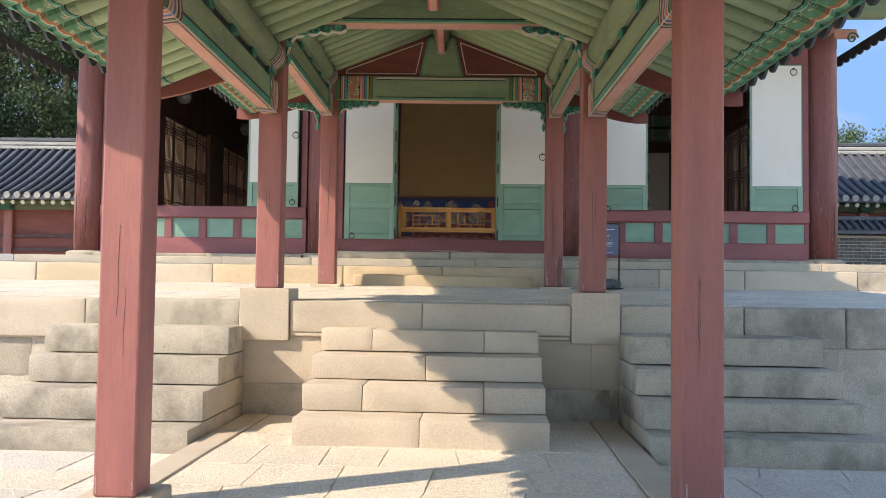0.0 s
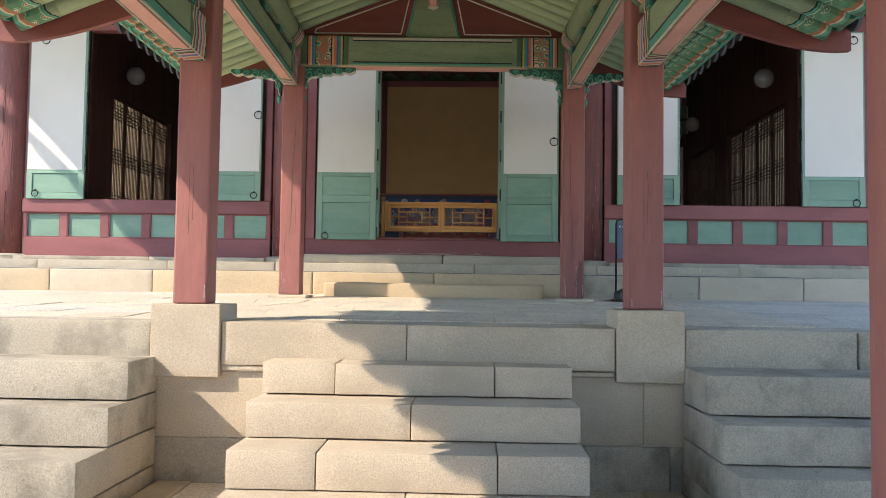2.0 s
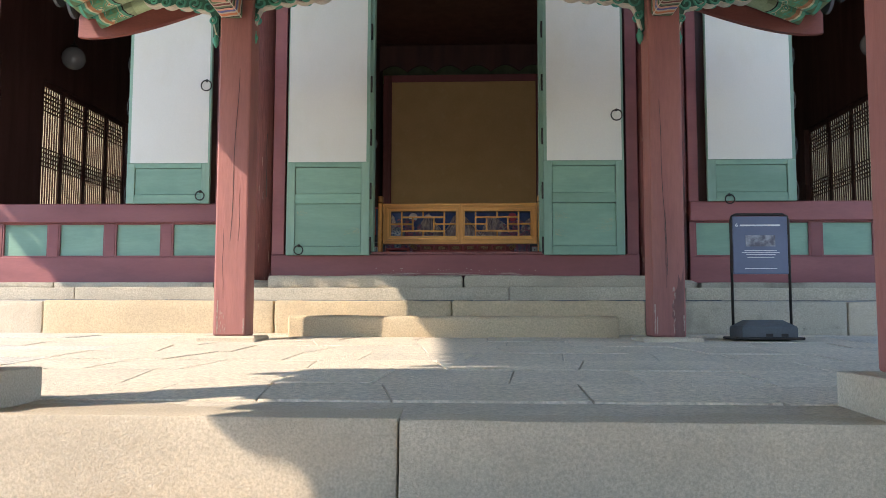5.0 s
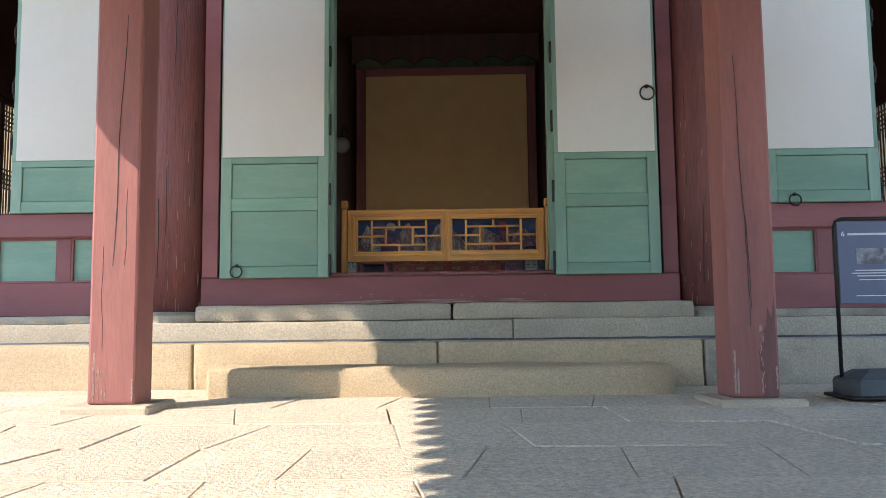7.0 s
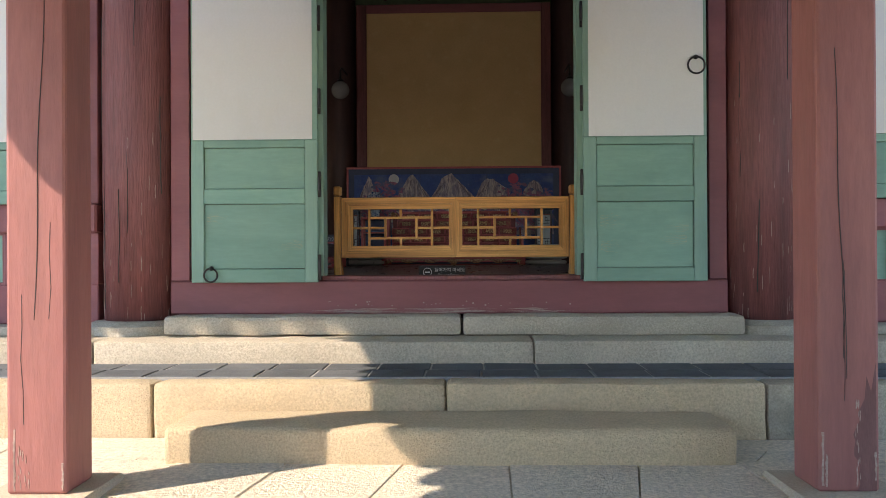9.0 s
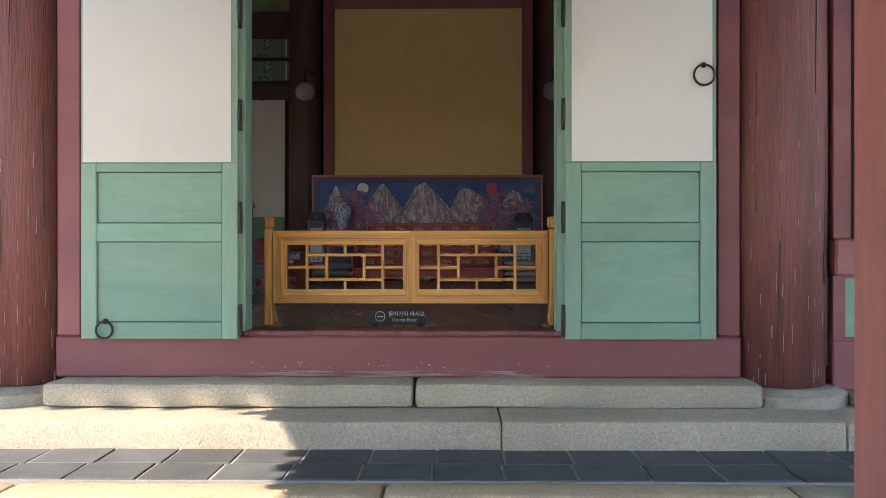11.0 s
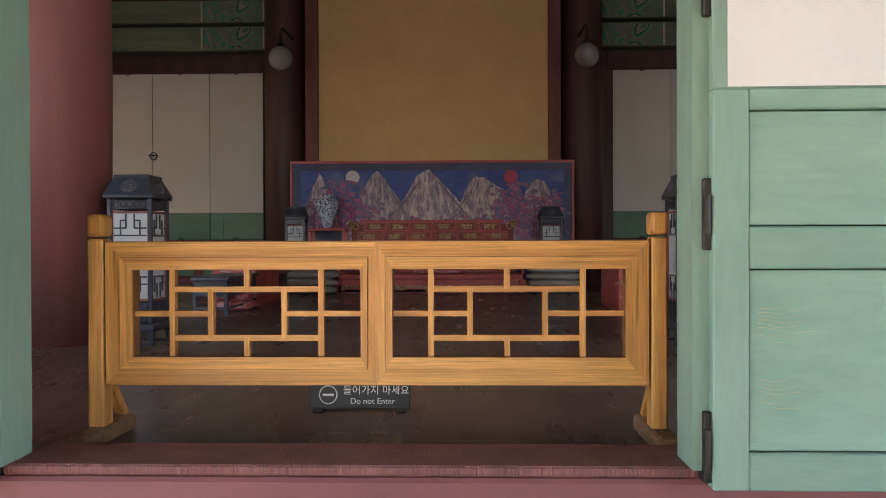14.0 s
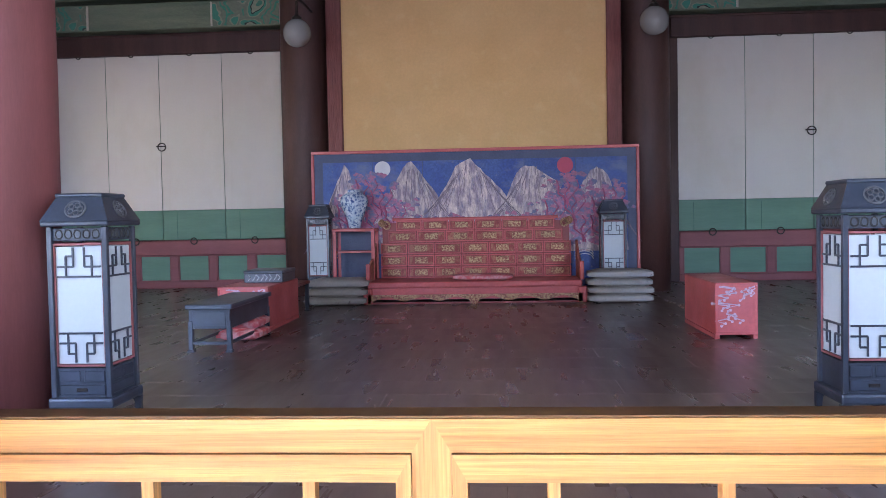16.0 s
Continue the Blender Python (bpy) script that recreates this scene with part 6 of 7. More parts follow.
for cx, w, h, sd in ((-1.47, 0.30, 0.93, 1), (-0.70, 0.52, 0.96, 2), (0.68, 0.54, 0.96, 4), (1.38, 0.34, 0.93, 5), (-0.03, 0.62, 1.0, 3)):
    pk = part("painted_peak", plate(bmesh.new(), ridge(cx, w, h, sd, 0), -0.012 - 0.0002 * sd, -0.0085), PEAK, sc, "pale craggy painted mountain peak")
    bm = bmesh.new()
    rng = random.Random(sd + 30)
    for k in range(44):
        x = cx + rng.uniform(-0.75, 0.75) * w
        top = 0.55 + h * max(0, 1 - abs((x - cx) / w) ** 1.5) - 0.03
        pts = [(x + (x - cx) * 0.25 * j + rng.uniform(-0.012, 0.012), -0.0135, top - j * 0.075) for j in range(rng.randint(3, 7))]
        pts = [p for p in pts if p[2] > 0.52]
        for p, q in zip(pts, pts[1:]):
            beam(bm, p, q, 0.002, rng.uniform(0.003, 0.006))
    part("ink_shading", bm, INK, pk)["kind"] = "stuff"
rng = random.Random(11)
for cx, cz in ((-1.42, 0.72), (-1.12, 0.86), (-0.90, 0.90), (0.92, 0.92), (1.12, 0.98), (1.22, 0.75), (1.42, 0.75), (-0.72, 0.74), (0.75, 0.74), (1.44, 0.95), (-1.44, 0.92), (-1.05, 1.08), (-1.22, 1.2), (1.05, 1.15), (-0.3, 0.72), (0.35, 0.72), (1.56, 1.05)):
    bm = bmesh.new()
    for k in range(60):
        x, z, r = cx + rng.gauss(0, 0.12), cz + rng.uniform(-0.16, 0.24), rng.uniform(0.018, 0.05)
        ol = [(x + r * (1 + 0.3 * math.sin(3 * a + k)) * math.cos(a), z + r * 0.6 * (1 + 0.3 * math.sin(4 * a)) * math.sin(a)) for a in [2 * math.pi * i / 11 for i in range(11)]]
        y_ = -0.0145 - 0.00016 * k
        vs = [bm.verts.new((a, y_, b)) for a, b in ol]
        bm.faces.new(vs)
    pine = part("painted_pine", bm, PINKP, sc, "painted purple pine")
    pine["kind"] = "stuff"
    bm = bmesh.new()
    for k in range(3):
        wire(bm, [(cx + (k - 1) * 0.035 * j + 0.035 * math.sin(2.2 * j + k), -0.0215, cz - 0.14 + j * 0.075) for j in range(5)], 0.009 - 0.002 * k, 4)
    part("painted_trunk", bm, TRUNKP, pine, "crimson painted trunk")
for cx, mat, lab in ((-1.03, MOONP, "pale moon disc"), (1.03, SUNP, "red sun disc")):
    part("disc", plate(bmesh.new(), [(cx + 0.09 * math.cos(2 * math.pi * i / 28), 1.475 + 0.09 * math.sin(2 * math.pi * i / 28)) for i in range(28)], -0.0125, -0.0085), mat, sc, lab)
for i in range(11):
    bm = bmesh.new()
    x = -1.58 + i * 0.31
    for k in range(3):
        wire(bm, [(x + 0.1 * math.cos(a) + 0.02, -0.0135, 0.42 + k * 0.03 + 0.06 * math.sin(a)) for a in [math.pi * j / 8 for j in range(9)]], 0.005, 4)
    part("painted_wave", bm, MOONP, sc)

# ---- throne ----
th = thing("throne_bench", "wide red lacquered throne bench with carved gilt panels", "throne", at=Matrix.Translation((-0.59, 21.43, FZ)))
TW = 1.13
part("seat", box(-TW, TW, 0.0, 0.66, 0.17, 0.235, 0.015, 2), REDLACQ, th)
part("apron", box(-TW + 0.02, TW - 0.02, 0.02, 0.05, 0.05, 0.17), REDLACQ, th)
ol = [(-TW, 0.10)]
for i in range(81):
    x = -TW + 2 * TW * i / 80
    f = abs(x) / TW
    z = 0.055 - 0.022 * math.cos(x * 2 * math.pi / 0.37) - (0.055 if f > 0.965 or abs(x) < 0.035 else 0)
    ol.append((x, max(0.0, z)))
ol.append((TW, 0.10))
part("scalloped_skirt", plate(bmesh.new(), ol, 0.0, 0.025), GILT, th, "gilt carved scalloped skirt")
for sx in (-1, 1):
    for y in (0.03, 0.6):
        part("leg", box(sx * TW - 0.05, sx * TW + 0.05, y - 0.03, y + 0.04, 0.0, 0.17, 0.012), REDLACQ, th)
part("foot_rail", box(-TW, TW, 0.03, 0.06, 0.0, 0.02), DREDLACQ, th)


def carved_panel(parent, w, h, m):
    """A red framed panel with a gilt carved field."""
    p = part("back_panel", box(-w / 2, w / 2, -0.012, 0.012, -h / 2, h / 2, 0.004), DREDLACQ, parent, at=m)
    part("carved_field", box(-w / 2 + 0.02, w / 2 - 0.02, -0.016, -0.0122, -h / 2 + 0.02, h / 2 - 0.02, 0.002), CARVE, p)
    part("carved_flower", box(-w * 0.24, w * 0.24, -0.024, -0.0165, -h * 0.26, h * 0.26, 0.006), GILT, p, "gilt carved flower spray")
    bm = bmesh.new()
    for a, b, c, d in ((-w / 2, w / 2, h / 2 - 0.016, h / 2), (-w / 2, w / 2, -h / 2, -h / 2 + 0.016), (-w / 2, -w / 2 + 0.016, -h / 2 + 0.016, h / 2 - 0.016), (w / 2 - 0.016, w / 2, -h / 2 + 0.016, h / 2 - 0.016)):
        bx(bm, a, b, -0.022, -0.0125, c, d, 0.003)
    part("panel_frame", bm, REDLACQ, p)


CARVE = surface("carved_dark_red_field", (0.26, 0.042, 0.038), (0.34, 0.12, 0.07), 0.5, 18, 70, depth=0.4, bump=0.6, spread=0.08)
rows = [(0.265, 0.13, 7, 0.0), (0.40, 0.13, 7, 0.5), (0.535, 0.13, 7, 0.0), (0.67, 0.13, 6, 0.0), (0.80, 0.12, 6, 0.5)]
for k, (z, h, n, off) in enumerate(rows):
    half = TW - 0.06 if k < 3 else TW - 0.06 - 0.09 * (k - 2)
    w = 2 * half / n
    for i in range(n):
        carved_panel(th, w - 0.006, h - 0.004, Matrix.Translation((-half + (i + 0.5) * w, 0.62, z + h / 2 - 0.03)))
part("back_board", box(-TW + 0.08, TW - 0.08, 0.635, 0.66, 0.235, 0.86), DREDLACQ, th)
part("top_rail", box(-TW + 0.2, TW - 0.2, 0.60, 0.66, 0.885, 0.915, 0.008), REDLACQ, th)
for s in (-1, 1):
    part("arm_post", box(s * TW - 0.022, s * TW + 0.022, 0.04, 0.085, 0.235, 0.43, 0.006), REDLACQ, th)
    part("corner_scroll", wire(bmesh.new(), spiral(s * (TW - 0.13), 0.83, 0.055, 1.3, 0.4, 0.60, s), 0.013, 6), GILT, th, "gilt carved scroll", smooth=True)
    part("arm_finial", lathe([(0.0, -0.05), (0.03, -0.03), (0.045, 0.0), (0.03, 0.03), (0.0, 0.05)], 12), GILT, th, smooth=True, at=pose(s * (TW - 0.08), 0.60, 0.86))
    ol = [(0.06, 0.235), (0.60, 0.235), (0.60, 0.64), (0.38, 0.48), (0.10, 0.40)]
    a, b = sorted((s * (TW - 0.015), s * (TW + 0.01)))
    part("arm_panel", plate(bmesh.new(), ol, a, b, "yz"), CARVE, th, "carved side panel")


def cushion(name, label, group, mat, w, d, h, at):
    bm = bmesh.new()
    bmesh.ops.create_cube(bm, size=1.0)
    bmesh.ops.subdivide_edges(bm, edges=bm.edges[:], cuts=5, use_grid_fill=True)
    for v in bm.verts:
        x, y, z = v.co
        e = max(abs(x), abs(y)) * 2
        f = 1 - 0.55 * max(0, (e - 0.72) / 0.28) ** 2
        k = 1 - 0.05 * (abs(x * y) * 4)
        v.co = Vector((x * w * k, y * d * k, (z * f + 0.5) * h))
    ob = part(name, bm, mat, None, smooth=True, at=at)
    return tagged(ob, label, "cushion", group)


cushion("throne_cushion", "flat red silk cushion lying on the throne seat", "", CUSHR, 0.66, 0.36, 0.06, pose(-0.50, 21.72, FZ + 0.236))
for k in range(3):
    cushion("cushion", "pale grey silk cushion stacked on the hall floor", "stacked floor cushions", CUSH, 0.68, 0.48, 0.095, pose(-2.06 + 0.01 * k, 21.54, FZ + 0.002 + 0.092 * k, 0, 0, 1.5 * k))
for k in range(4):
    cushion("cushion", "pale grey silk cushion stacked on the hall floor", "stacked floor cushions", CUSH, 0.68, 0.48, 0.085, pose(0.92 + 0.012 * (k % 2), 21.52, FZ + 0.002 + 0.083 * k, 0, 0, -1.2 * k))

# ---- vase and its stand ----
vs_ = thing("vase_stand", "red lacquered open stand with shelves and black inner panel", "stand", at=Matrix.Translation((-1.925, 21.95, FZ)))
part("top", box(-0.24, 0.24, -0.16, 0.16, 0.775, 0.81, 0.008), REDLACQ, vs_)
for sx in (-1, 1):
    for sy in (-1, 1):
        part("leg", box(sx * 0.215 - 0.018, sx * 0.215 + 0.018, sy * 0.14 - 0.016, sy * 0.14 + 0.016, 0, 0.775), REDLACQ, vs_)
part("shelf", box(-0.215, 0.215, -0.14, 0.14, 0.54, 0.56), REDLACQ, vs_)
part("shelf", box(-0.215, 0.215, -0.14, 0.14, 0.10, 0.12), REDLACQ, vs_)
part("back_panel", box(-0.2, 0.2, 0.125, 0.14, 0.12, 0.775), SLATEB, vs_)
vz = part("vase", lathe([(0.06, 0), (0.068, 0.02), (0.085, 0.10), (0.135, 0.22), (0.158, 0.30), (0.14, 0.36), (0.085, 0.395), (0.07, 0.41), (0.075, 0.43), (0.062, 0.432)], 32), PORC, None, smooth=True, at=Matrix.Translation((-1.93, 21.93, FZ + 0.811)))
tagged(vz, "blue and white porcelain jar standing on a red stand", "vase")

# ---- low tables and chests ----
lt = thing("low_table", "blue-black lacquered low table with side stretchers", "table", at=Matrix.Translation((-2.32, 18.80, FZ)))
part("tabletop", box(-0.165, 0.165, -0.50, 0.50, 0.30, 0.335, 0.006), LACQ, lt)
part("apron", box(-0.145, 0.145, -0.48, 0.48, 0.165, 0.30, 0.003), LACQ, lt)
part("front_panel", box(-0.115, 0.115, -0.486, -0.4805, 0.185, 0.285, 0.003), LACQ, lt)
for sx in (-1, 1):
    for sy in (-1, 1):
        part("leg", box(sx * 0.135 - 0.016, sx * 0.135 + 0.016, sy * 0.465 - 0.018, sy * 0.465 + 0.018, 0.0, 0.22, 0.003), LACQ, lt)
        part("leg_foot", box(sx * 0.135 - 0.024, sx * 0.135 + 0.024, sy * 0.465 - 0.024, sy * 0.465 + 0.024, 0.0, 0.02, 0.003), LACQ, lt)
    part("stretcher", box(sx * 0.135 - 0.01, sx * 0.135 + 0.01, -0.45, 0.45, 0.055, 0.075), LACQ, lt)
part("stretcher", box(-0.12, 0.12, -0.475, -0.455, 0.055, 0.075), LACQ, lt)


def chest(name, label, at, w, d, h):
    c = thing(name, label, "chest", at=at)
    part("body", box(-w / 2, w / 2, -d / 2, d / 2, 0.03, h, 0.008), REDLACQ, c)
    for sx in (-1, 1):
        part("runner", box(sx * w / 2 - 0.03 if sx > 0 else -w / 2, w / 2 if sx > 0 else -w / 2 + 0.03, -d / 2, d / 2, 0.0, 0.03), REDLACQ, c)
    for a, b, cc, dd in ((-w / 2, w / 2, h - 0.02, h), (-w / 2, w / 2, 0.03, 0.05), (-w / 2, -w / 2 + 0.02, 0.05, h - 0.02), (w / 2 - 0.02, w / 2, 0.05, h - 0.02)):
        part("front_edge", box(a, b, -d / 2 - 0.006, -d / 2 - 0.0005, cc, dd, 0.002), REDLACQ, c)
    rng = random.Random(5)
    for k in range(14):
        bm = bmesh.new()
        x, z = rng.uniform(-0.36, 0.36) * w, h * rng.uniform(0.2, 0.85)
        pts = [(x + 0.03 * j * rng.uniform(-1, 1), -d / 2 - 0.002, z + 0.018 * j) for j in range(4)]
        wire(bm, pts, 0.0045, 4)
        for j in range(4):
            r = 0.010
            ol = [(pts[j][0] + r * math.cos(a), pts[j][2] + r * math.sin(a)) for a in [2 * math.pi * i / 7 for i in range(7)]]
            plate(bm, ol, -d / 2 - 0.003, -d / 2 - 0.0005)
        part("pearl_inlay", bm, PEARL, c, "iridescent shell inlay")
    return c


chest("lacquer_chest", "red lacquered low chest with shell inlaid tree", pose(1.355, 19.23, FZ, 0, 0, 0), 0.295, 0.97, 0.40)
chest("lacquer_desk", "red lacquered low desk with dark side and inlay", pose(-2.41, 19.86, FZ, 0, 0, 0), 0.42, 1.0, 0.37)
bc = thing("inlaid_box", "small black box with white inlay on the red desk", "box", at=Matrix.Translation((-2.36, 20.0, FZ + 0.372)))
part("body", box(-0.17, 0.17, -0.22, 0.22, 0, 0.08, 0.005), LACQ, bc)
part("lid", box(-0.175, 0.175, -0.225, 0.225, 0.081, 0.105, 0.006), LACQ, bc)
bm = bmesh.new()
rng = random.Random(8)
for k in range(8):
    x = -0.13 + k * 0.037
    wire(bm, [(x, -0.2235, 0.02), (x + 0.02, -0.2235, 0.045), (x + rng.uniform(-0.01, 0.03), -0.2235, 0.07)], 0.0035, 4)
part("inlay", bm, LETTER, bc)
s2 = thing("side_table", "small dark low table beyond the red desk", "table", at=Matrix.Translation((-2.46, 20.75, FZ)))
part("tabletop", box(-0.22, 0.22, -0.28, 0.28, 0.27, 0.30, 0.006), DREDLACQ, s2)
for sx in (-1, 1):
    for sy in (-1, 1):
        part("leg", box(sx * 0.19 - 0.018, sx * 0.19 + 0.018, sy * 0.25 - 0.018, sy * 0.25 + 0.018, 0.0, 0.27, 0.003), LACQ, s2)
for k in range(2):
    cushion("seat_cushion", "red patterned silk cushion under the low table", "red cushions", CUSHR, 0.34, 0.36, 0.085, pose(-2.30, 19.02, FZ + 0.002 + 0.083 * k))

# ---- information sign on the terrace ----
sg = thing("information_sign", "blue-grey information sign in a black frame on a weighted base", "sign", at=pose(1.94, 11.45, terrace_z(11.45) + 0.008, 0, 0, 0))
pts = [(-0.215, 0, 0.0), (-0.215, 0, 0.90), (-0.205, 0, 0.93), (-0.175, 0, 0.945), (0.175, 0, 0.945), (0.205, 0, 0.93), (0.215, 0, 0.90), (0.215, 0, 0.0)]
part("frame", wire(bmesh.new(), pts, 0.011, 8), IRON, sg, smooth=True)
part("base_bar", box(-0.25, 0.25, -0.18, 0.16, 0.0, 0.019, 0.006), IRON, sg)
pn = part("panel", box(-0.205, 0.205, -0.012, 0.004, 0.49, 0.93, 0.004), SIGNB, sg, "blue-grey printed panel")
part("photo", box(-0.11, 0.11, -0.0155, -0.0125, 0.70, 0.785), PRINT, pn, "small printed photograph")
for z, w in ((0.855, 0.30), (0.665, 0.24), (0.65, 0.28), (0.635, 0.22), (0.615, 0.2), (0.53, 0.24)):
    part("print_line", box(-w / 2, w / 2, -0.0145, -0.0125, z, z + (0.012 if z > 0.8 else 0.005)), LETTER, pn)
lettering("6", 0.04, LETTER, pn, pose(-0.185, -0.0135, 0.85, 90, 0, 0))
bm = bmesh.new()
rim = [(-0.245, -0.02), (-0.20, -0.17), (0.20, -0.17), (0.245, -0.02), (0.20, 0.15), (-0.20, 0.15)]
rings = [[bm.verts.new((a * k, b * k, z)) for a, b in rim] for k, z in ((1.0, 0.02), (1.0, 0.085), (0.96, 0.10), (0.58, 0.145))]
for lo, hi in zip(rings, rings[1:]):
    for i in range(6):
        bm.faces.new((lo[i], lo[(i + 1) % 6], hi[(i + 1) % 6], hi[i]))
bm.faces.new(rings[0][::-1])
bm.faces.new(rings[-1])
wt = part("weight", bm, RUBBER, sg, "grey moulded weight")
for x in (-0.03, 0.08):
    part("notch", box(x, x + 0.05, -0.172, -0.165, 0.022, 0.045), IRON, wt)
wp = thing("small_plaque", "small white plaque on the stylobate by the corner column", "sign", at=Matrix.Translation((-7.55, 12.45, 1.70)))
part("plate", box(-0.17, 0.17, -0.01, 0.01, 0.0, 0.11, 0.004), LIME, wp)

# ---- surroundings ----


def tiled_house(name, label, at, L, D, wall_h, rise, sunny=True):
    """A long low side building: posts, red boards, painted plate, tiled roof. Its front is at local y = 0, the eaves reach out before it."""
    h = thing(name, label, "building", at=at)
    part("plinth", box(-L / 2 - 0.4, L / 2 + 0.4, -0.5, D, -1.4, 0.0, 0.03), GRANITE, h)
    part("wall", box(-L / 2, L / 2, 0.12, D, 0.0, wall_h), REDBOARD, h, "red-brown boarded wall")
    n = int(L / 2.2)
    for i in range(n + 1):
        x = -L / 2 + L * i / n
        part("post", box(x - 0.13, x + 0.13, -0.02, 0.2, 0.0, wall_h, 0.01), RED, h)
        part("bracket", box(x - 0.2, x + 0.2, -0.25, 0.1, wall_h - 0.3, wall_h - 0.02, 0.04), DEEPGREEN, h)
    for z in (0.35, 0.85, 1.25):
        part("rail", box(-L / 2, L / 2, 0.05, 0.12, z, z + 0.1, 0.004), BROWN, h)
    part("plate_beam", box(-L / 2 - 0.3, L / 2 + 0.3, -0.05, 0.25, wall_h - 0.28, wall_h, 0.01), OLDGREEN, h)
    ez, ey = wall_h - 0.08, -1.05
    rz, ry = wall_h + rise, D / 2
    for k in range(14):
        f0, f1 = k / 14, (k + 1) / 14
        zf = lambda f: ez + (rz - ez) * (0.72 * f + 0.28 * f * f)
        for sgn in (0, 1):
            ya, yb = ey + (ry - ey) * f0, ey + (ry - ey) * f1
            if sgn:
                ya, yb = 2 * ry - ya, 2 * ry - yb
            ol = [(ya, zf(f0)), (yb, zf(f1)), (yb, zf(f1) + 0.1), (ya, zf(f0) + 0.1)]
            part("tile_course", plate(bmesh.new(), ol, -L / 2 - 0.8, L / 2 + 0.8, "yz"), ROOFTILE, h)
    prof = [(0, ey + (ry - ey) * i / 10, ez + (rz - ez) * (0.72 * i / 10 + 0.28 * (i / 10) ** 2) + 0.13) for i in range(11)]
    me = med = mer = None
    n = int((L + 1.6) / 0.29)
    for i in range(n + 1):
        x = -L / 2 - 0.75 + i * 0.29
        m = Matrix.Translation((x, 0, 0))
        if me is None:
            me = part("cover_tile", wire(bmesh.new(), prof, 0.075, 8), ROOFTILE, h, smooth=True, at=m).data
            med = part("tile_end", tube(bmesh.new(), (0, ey - 0.03, ez + 0.12), (0, ey + 0.01, ez + 0.125), 0.095, 12), LIME, h, at=m).data
            mer = part("rafter_end", tube(bmesh.new(), (0.1, ey + 0.12, ez - 0.07), (0.1, 0.1, ez + 0.22), 0.07, 10), OLIVE, h, at=m).data
            mec = part("rafter_cap", tube(bmesh.new(), (0.1, ey + 0.10, ez - 0.077), (0.1, ey + 0.118, ez - 0.07), 0.06, 10), CREAM, h, at=m).data
        else:
            shared("cover_tile", me, h, m)
            shared("tile_end", med, h, m)
            shared("rafter_end", mer, h, m)
            shared("rafter_cap", mec, h, m)
    for k in range(3):
        part("ridge_course", box(-L / 2 - 0.9, L / 2 + 0.9, ry - 0.16 + 0.01 * k, ry + 0.16 - 0.01 * k, rz + 0.06 + 0.13 * k, rz + 0.175 + 0.13 * k, 0.02), LIME if k != 2 else ROOFTILE, h)
    return h


tiled_house("side_building", "long low red building with blue-grey tiled roof", pose(-16.2, 23.0, 1.35, 0, 0, 0), 15.0, 4.2, 2.35, 1.75)
tiled_house("side_building", "low building with grey tiled roof and painted rafter ends", pose(17.5, 25.0, 1.28, 0, 0, 0), 16.0, 4.2, 2.75, 1.75)

bw = thing("brick_wall", "grey brick courtyard wall with a small tiled coping", "wall", kind="structure", at=pose(13.2, 19.8, GZ))
part("core", box(-5.2, 6.0, 0.04, 0.30, -0.2, 2.62), JOINT, bw)
bme = sme = None
for r in range(9):
    for i in range(15):
        m = Matrix.Translation((-5.1 + i * 0.215 + (0.107 if r % 2 else 0), 0.03, 1.86 + r * 0.083))
        if bme is None:
            bme = part("brick", box(-0.098, 0.098, -0.012, 0.04, -0.032, 0.032, 0.004), BRICKM, bw, at=m).data
        else:
            shared("brick", bme, bw, m)
for r in range(7):
    for i in range(15):
        m = Matrix.Translation((-5.1 + i * 0.215 + (0.04 if r % 2 else 0), 0.03, 0.12 + r * 0.25))
        if sme is None:
            sme = part("stone", box(-0.095, 0.095, -0.016, 0.04, -0.112, 0.112, 0.012), BRICKM, bw, at=m).data
        else:
            shared("stone", sme, bw, m)
for s in (-1, 1):
    ol = [(0.17, 2.98), (0.17 + s * 0.42, 2.72), (0.17 + s * 0.42, 2.64), (0.17, 2.78)]
    part("coping", plate(bmesh.new(), ol, -5.3, 6.1, "yz"), ROOFTILE, bw)
cm = None
for i in range(60):
    m = Matrix.Translation((-5.2 + i * 0.19, 0, 0))
    if cm is None:
        cm = part("cover_tile", wire(bmesh.new(), [(0, -0.27, 2.75), (0, 0.15, 3.01)], 0.042, 8), ROOFTILE, bw, at=m).data
    else:
        shared("cover_tile", cm, bw, m)
part("ridge_course", box(-5.3, 6.1, 0.10, 0.24, 2.98, 3.09, 0.02), ROOFTILE, bw)


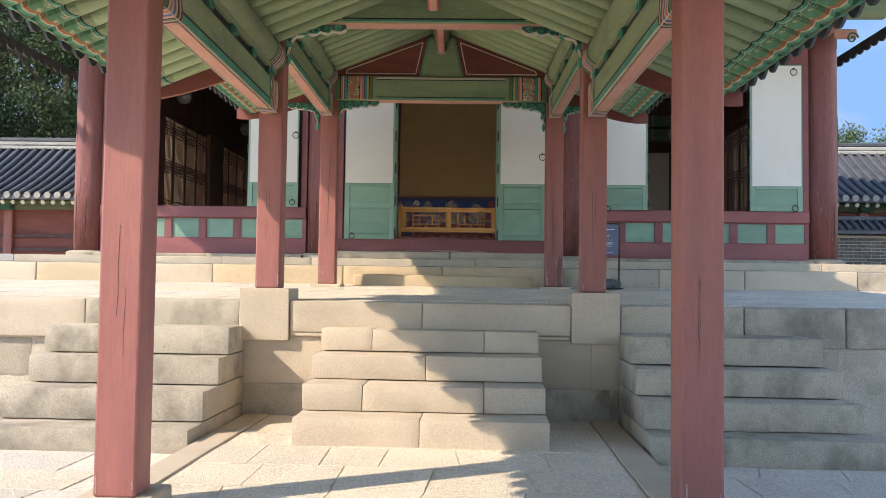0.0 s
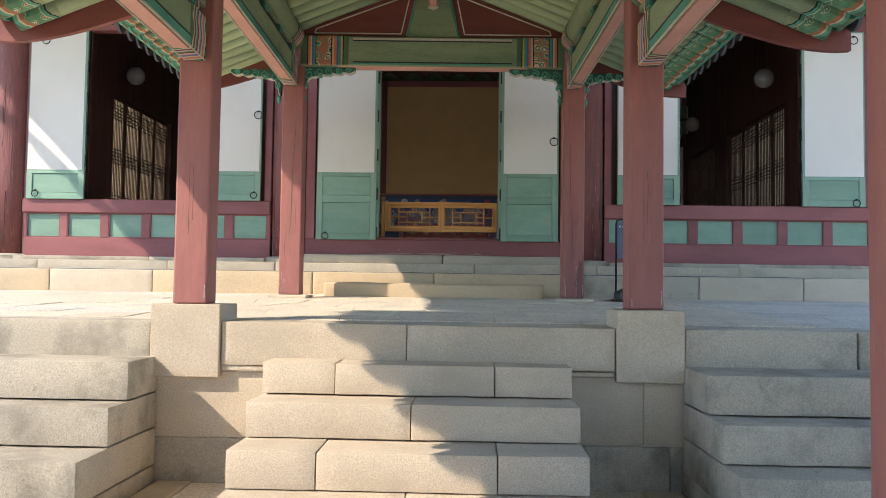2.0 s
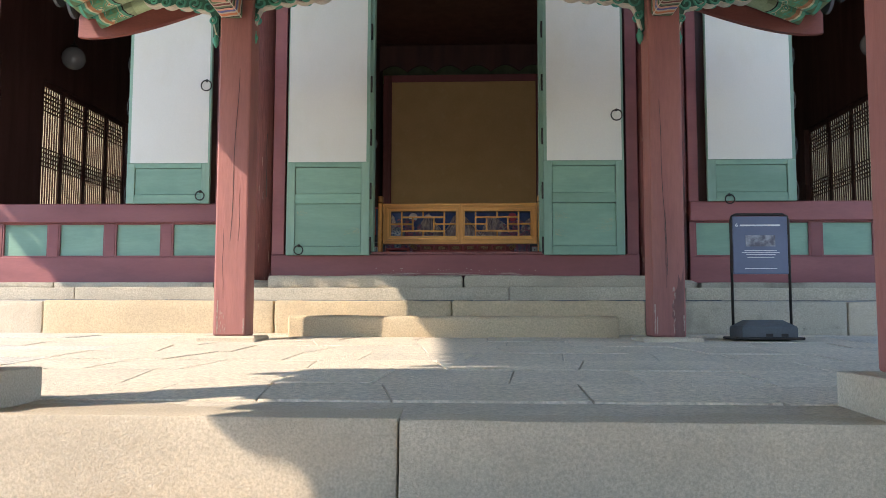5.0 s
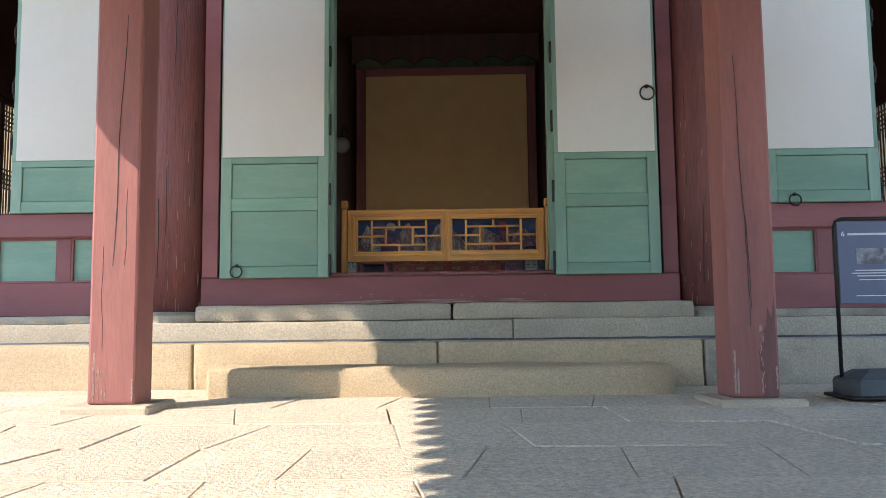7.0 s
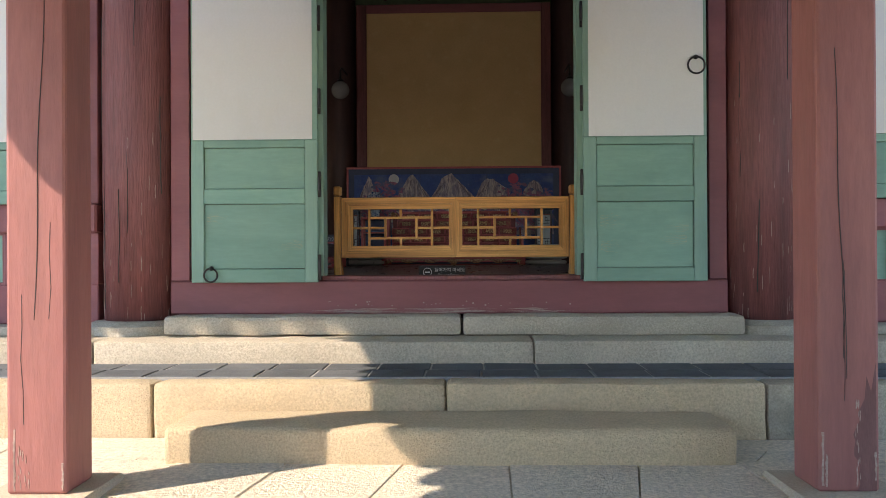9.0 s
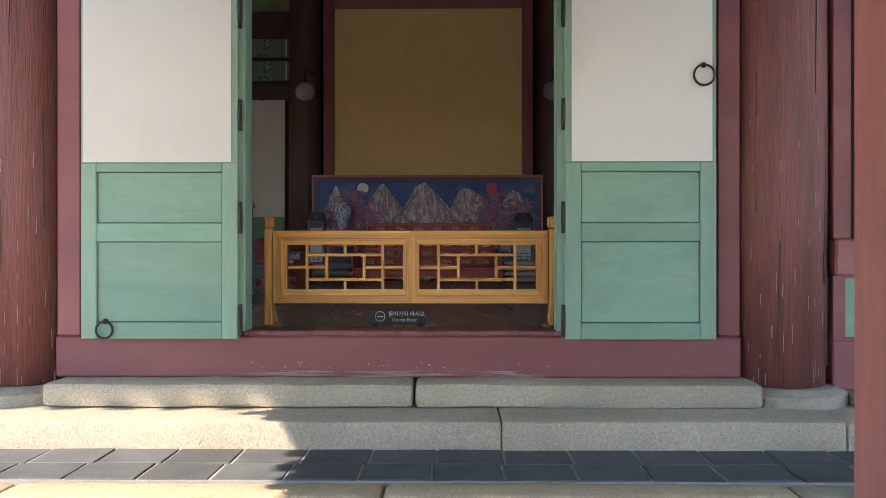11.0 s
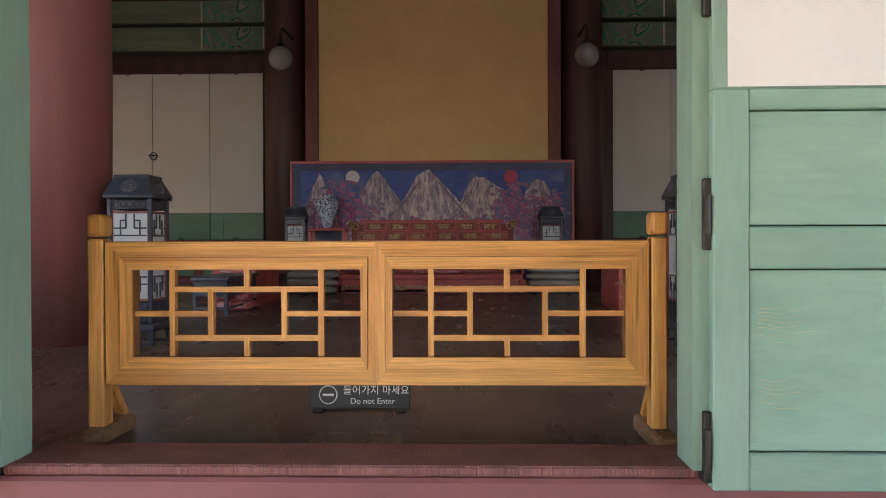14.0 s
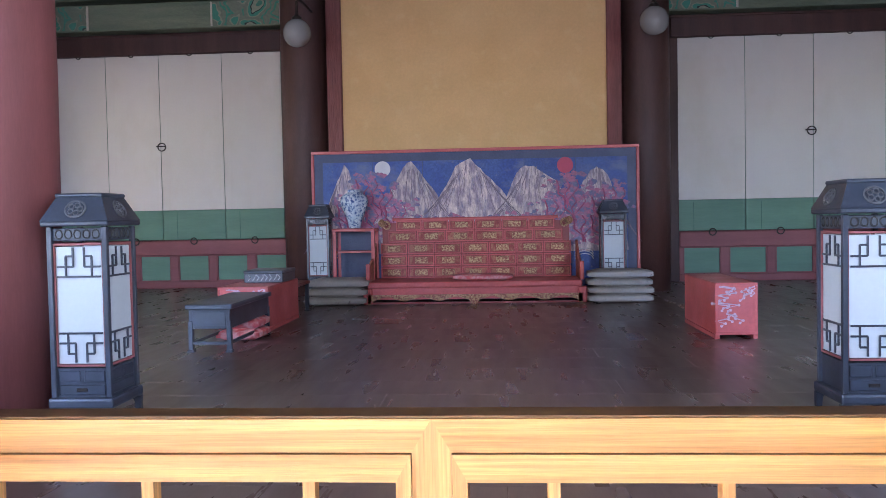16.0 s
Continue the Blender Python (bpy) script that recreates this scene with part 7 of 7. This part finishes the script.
def tree(x, y, h, r, seed, mat, label):
    """A tapered trunk with limbs, and a crown of many small leaf tufts in clumps."""
    rng = random.Random(seed)
    t = thing("tree", label, "tree", "trees behind the roofs", at=Matrix.Translation((x, y, GZ - 0.05)))
    bm = tube(bmesh.new(), (0, 0, 0), (0.3, 0.1, h * 0.75), h * 0.03, 10, h * 0.012)
    part("trunk", bm, BARK, t)
    tips = []
    for k in range(9):
        a, z = rng.uniform(0, 2 * math.pi), h * rng.uniform(0.35, 0.75)
        e = Vector((r * 0.75 * math.cos(a), r * 0.75 * math.sin(a), z + h * rng.uniform(0.05, 0.25)))
        part("limb", tube(bmesh.new(), (0.2, 0.05, z), e, h * 0.011, 6, h * 0.004), BARK, t)
        tips.append(e)
    verts, faces = [], []
    for k in range(80):
        if k < 9:
            c = tips[k]
        else:
            u = rng.uniform(0, 2 * math.pi)
            f = rng.random() ** 0.5
            zc = rng.uniform(0.38, 1.0)
            c = Vector((r * f * math.cos(u) * (1.15 - zc * 0.6), r * f * math.sin(u) * (1.15 - zc * 0.6), h * zc))
        cr = r * rng.uniform(0.2, 0.38)
        for j in range(380):
            d = Vector((rng.gauss(0, 1), rng.gauss(0, 1), rng.gauss(0, 0.7))).normalized() * cr * rng.random() ** 0.45
            p = c + d
            s = rng.uniform(0.045, 0.115)
            q = Euler((rng.uniform(-1.2, 1.2), rng.uniform(-1.2, 1.2), rng.uniform(0, 6.3))).to_matrix()
            i0 = len(verts)
            for a, b in ((-1, 0), (-0.2, -0.45), (1, 0), (-0.2, 0.45)):
                verts.append(p + q @ Vector((a * s, b * s, 0.0)))
            faces.append((i0, i0 + 1, i0 + 2, i0 + 3))
    me = bpy.data.meshes.new("crown")
    me.from_pydata(verts, [], faces)
    me.materials.append(mat)
    o = new("crown", me)
    o.parent = t
    o["kind"] = "stuff"


for k, (x, y, h, r) in enumerate(((-16.5, 31, 13.5, 3.6), (-20.5, 33, 15, 4.2), (-13.2, 33, 14, 3.6), (-24, 29, 13, 4.0), (-18, 38, 17, 4.5), (-10.5, 36, 13, 3.4))):
    tree(x, y, h, r, 70 + k, LEAF, "dark green pine tree rising behind the tiled roof")
for k, (x, y, h, r) in enumerate(((27.5, 52, 11.0, 4.0), (34, 55, 11.2, 4.2), (22.5, 54, 11.6, 3.8), (41, 58, 11.9, 4.4))):
    tree(x, y, h, r, 90 + k, LEAF2, "distant sunlit green tree above the roof")


def far_sky(name, x0, x1, y, z1):
    """Clear blue sky with thin cloud, far beyond the roofs."""
    m = bpy.data.materials.new("far_blue_sky")
    m.use_nodes = True
    n, l = links(m)
    tc = n.new("ShaderNodeTexCoord")
    mp = n.new("ShaderNodeMapping")
    mp.inputs["Scale"].default_value = (0.5, 1, 1.2)
    nz = n.new("ShaderNodeTexNoise")
    nz.inputs["Scale"].default_value, nz.inputs["Detail"].default_value = 0.035, 6.0
    l.new(tc.outputs["Object"], mp.inputs["Vector"])
    l.new(mp.outputs[0], nz.inputs["Vector"])
    mr_ = n.new("ShaderNodeMapRange")
    mr_.inputs["From Min"].default_value, mr_.inputs["From Max"].default_value = 0.42, 0.72
    l.new(nz.outputs["Fac"], mr_.inputs["Value"])
    mx = n.new("ShaderNodeMix")
    mx.data_type = "RGBA"
    mx.inputs["A"].default_value, mx.inputs["B"].default_value = (0.085, 0.180, 0.36, 1), (0.20, 0.255, 0.35, 1)
    l.new(mr_.outputs[0], mx.inputs["Factor"])
    em = n.new("ShaderNodeEmission")
    l.new(mx.outputs["Result"], em.inputs["Color"])
    l.new(em.outputs[0], n["Material Output"].inputs["Surface"])
    ob = part(name, box(x0, x1, y, y + 0.5, -2.0, z1), m)
    return tagged(ob, "clear blue sky with thin white cloud", "sky", kind="structure")


far_sky("backdrop_1", 25, 140, 150, 75)
far_sky("backdrop_2", -170, -30, 150, 75)
# closing wall of the court, behind and beside the walk
for nm, m, L in (("court_wall_1", pose(0, -16, GZ), 60), ("court_wall_2", pose(-26, 8, GZ, 0, 0, 90), 50), ("court_wall_3", pose(30, 8, GZ, 0, 0, 90), 50)):
    w = thing(nm, "plain plastered courtyard wall with a tiled coping", "wall", kind="structure", at=m)
    part("wall_face", box(-L / 2, L / 2, 0, 0.4, -0.1, 2.6), LIME, w)
    ol = [(-0.25, 2.6), (0.2, 2.95), (0.65, 2.6)]
    part("coping", plate(bmesh.new(), ol, -L / 2, L / 2, "yz"), ROOFTILE, w)
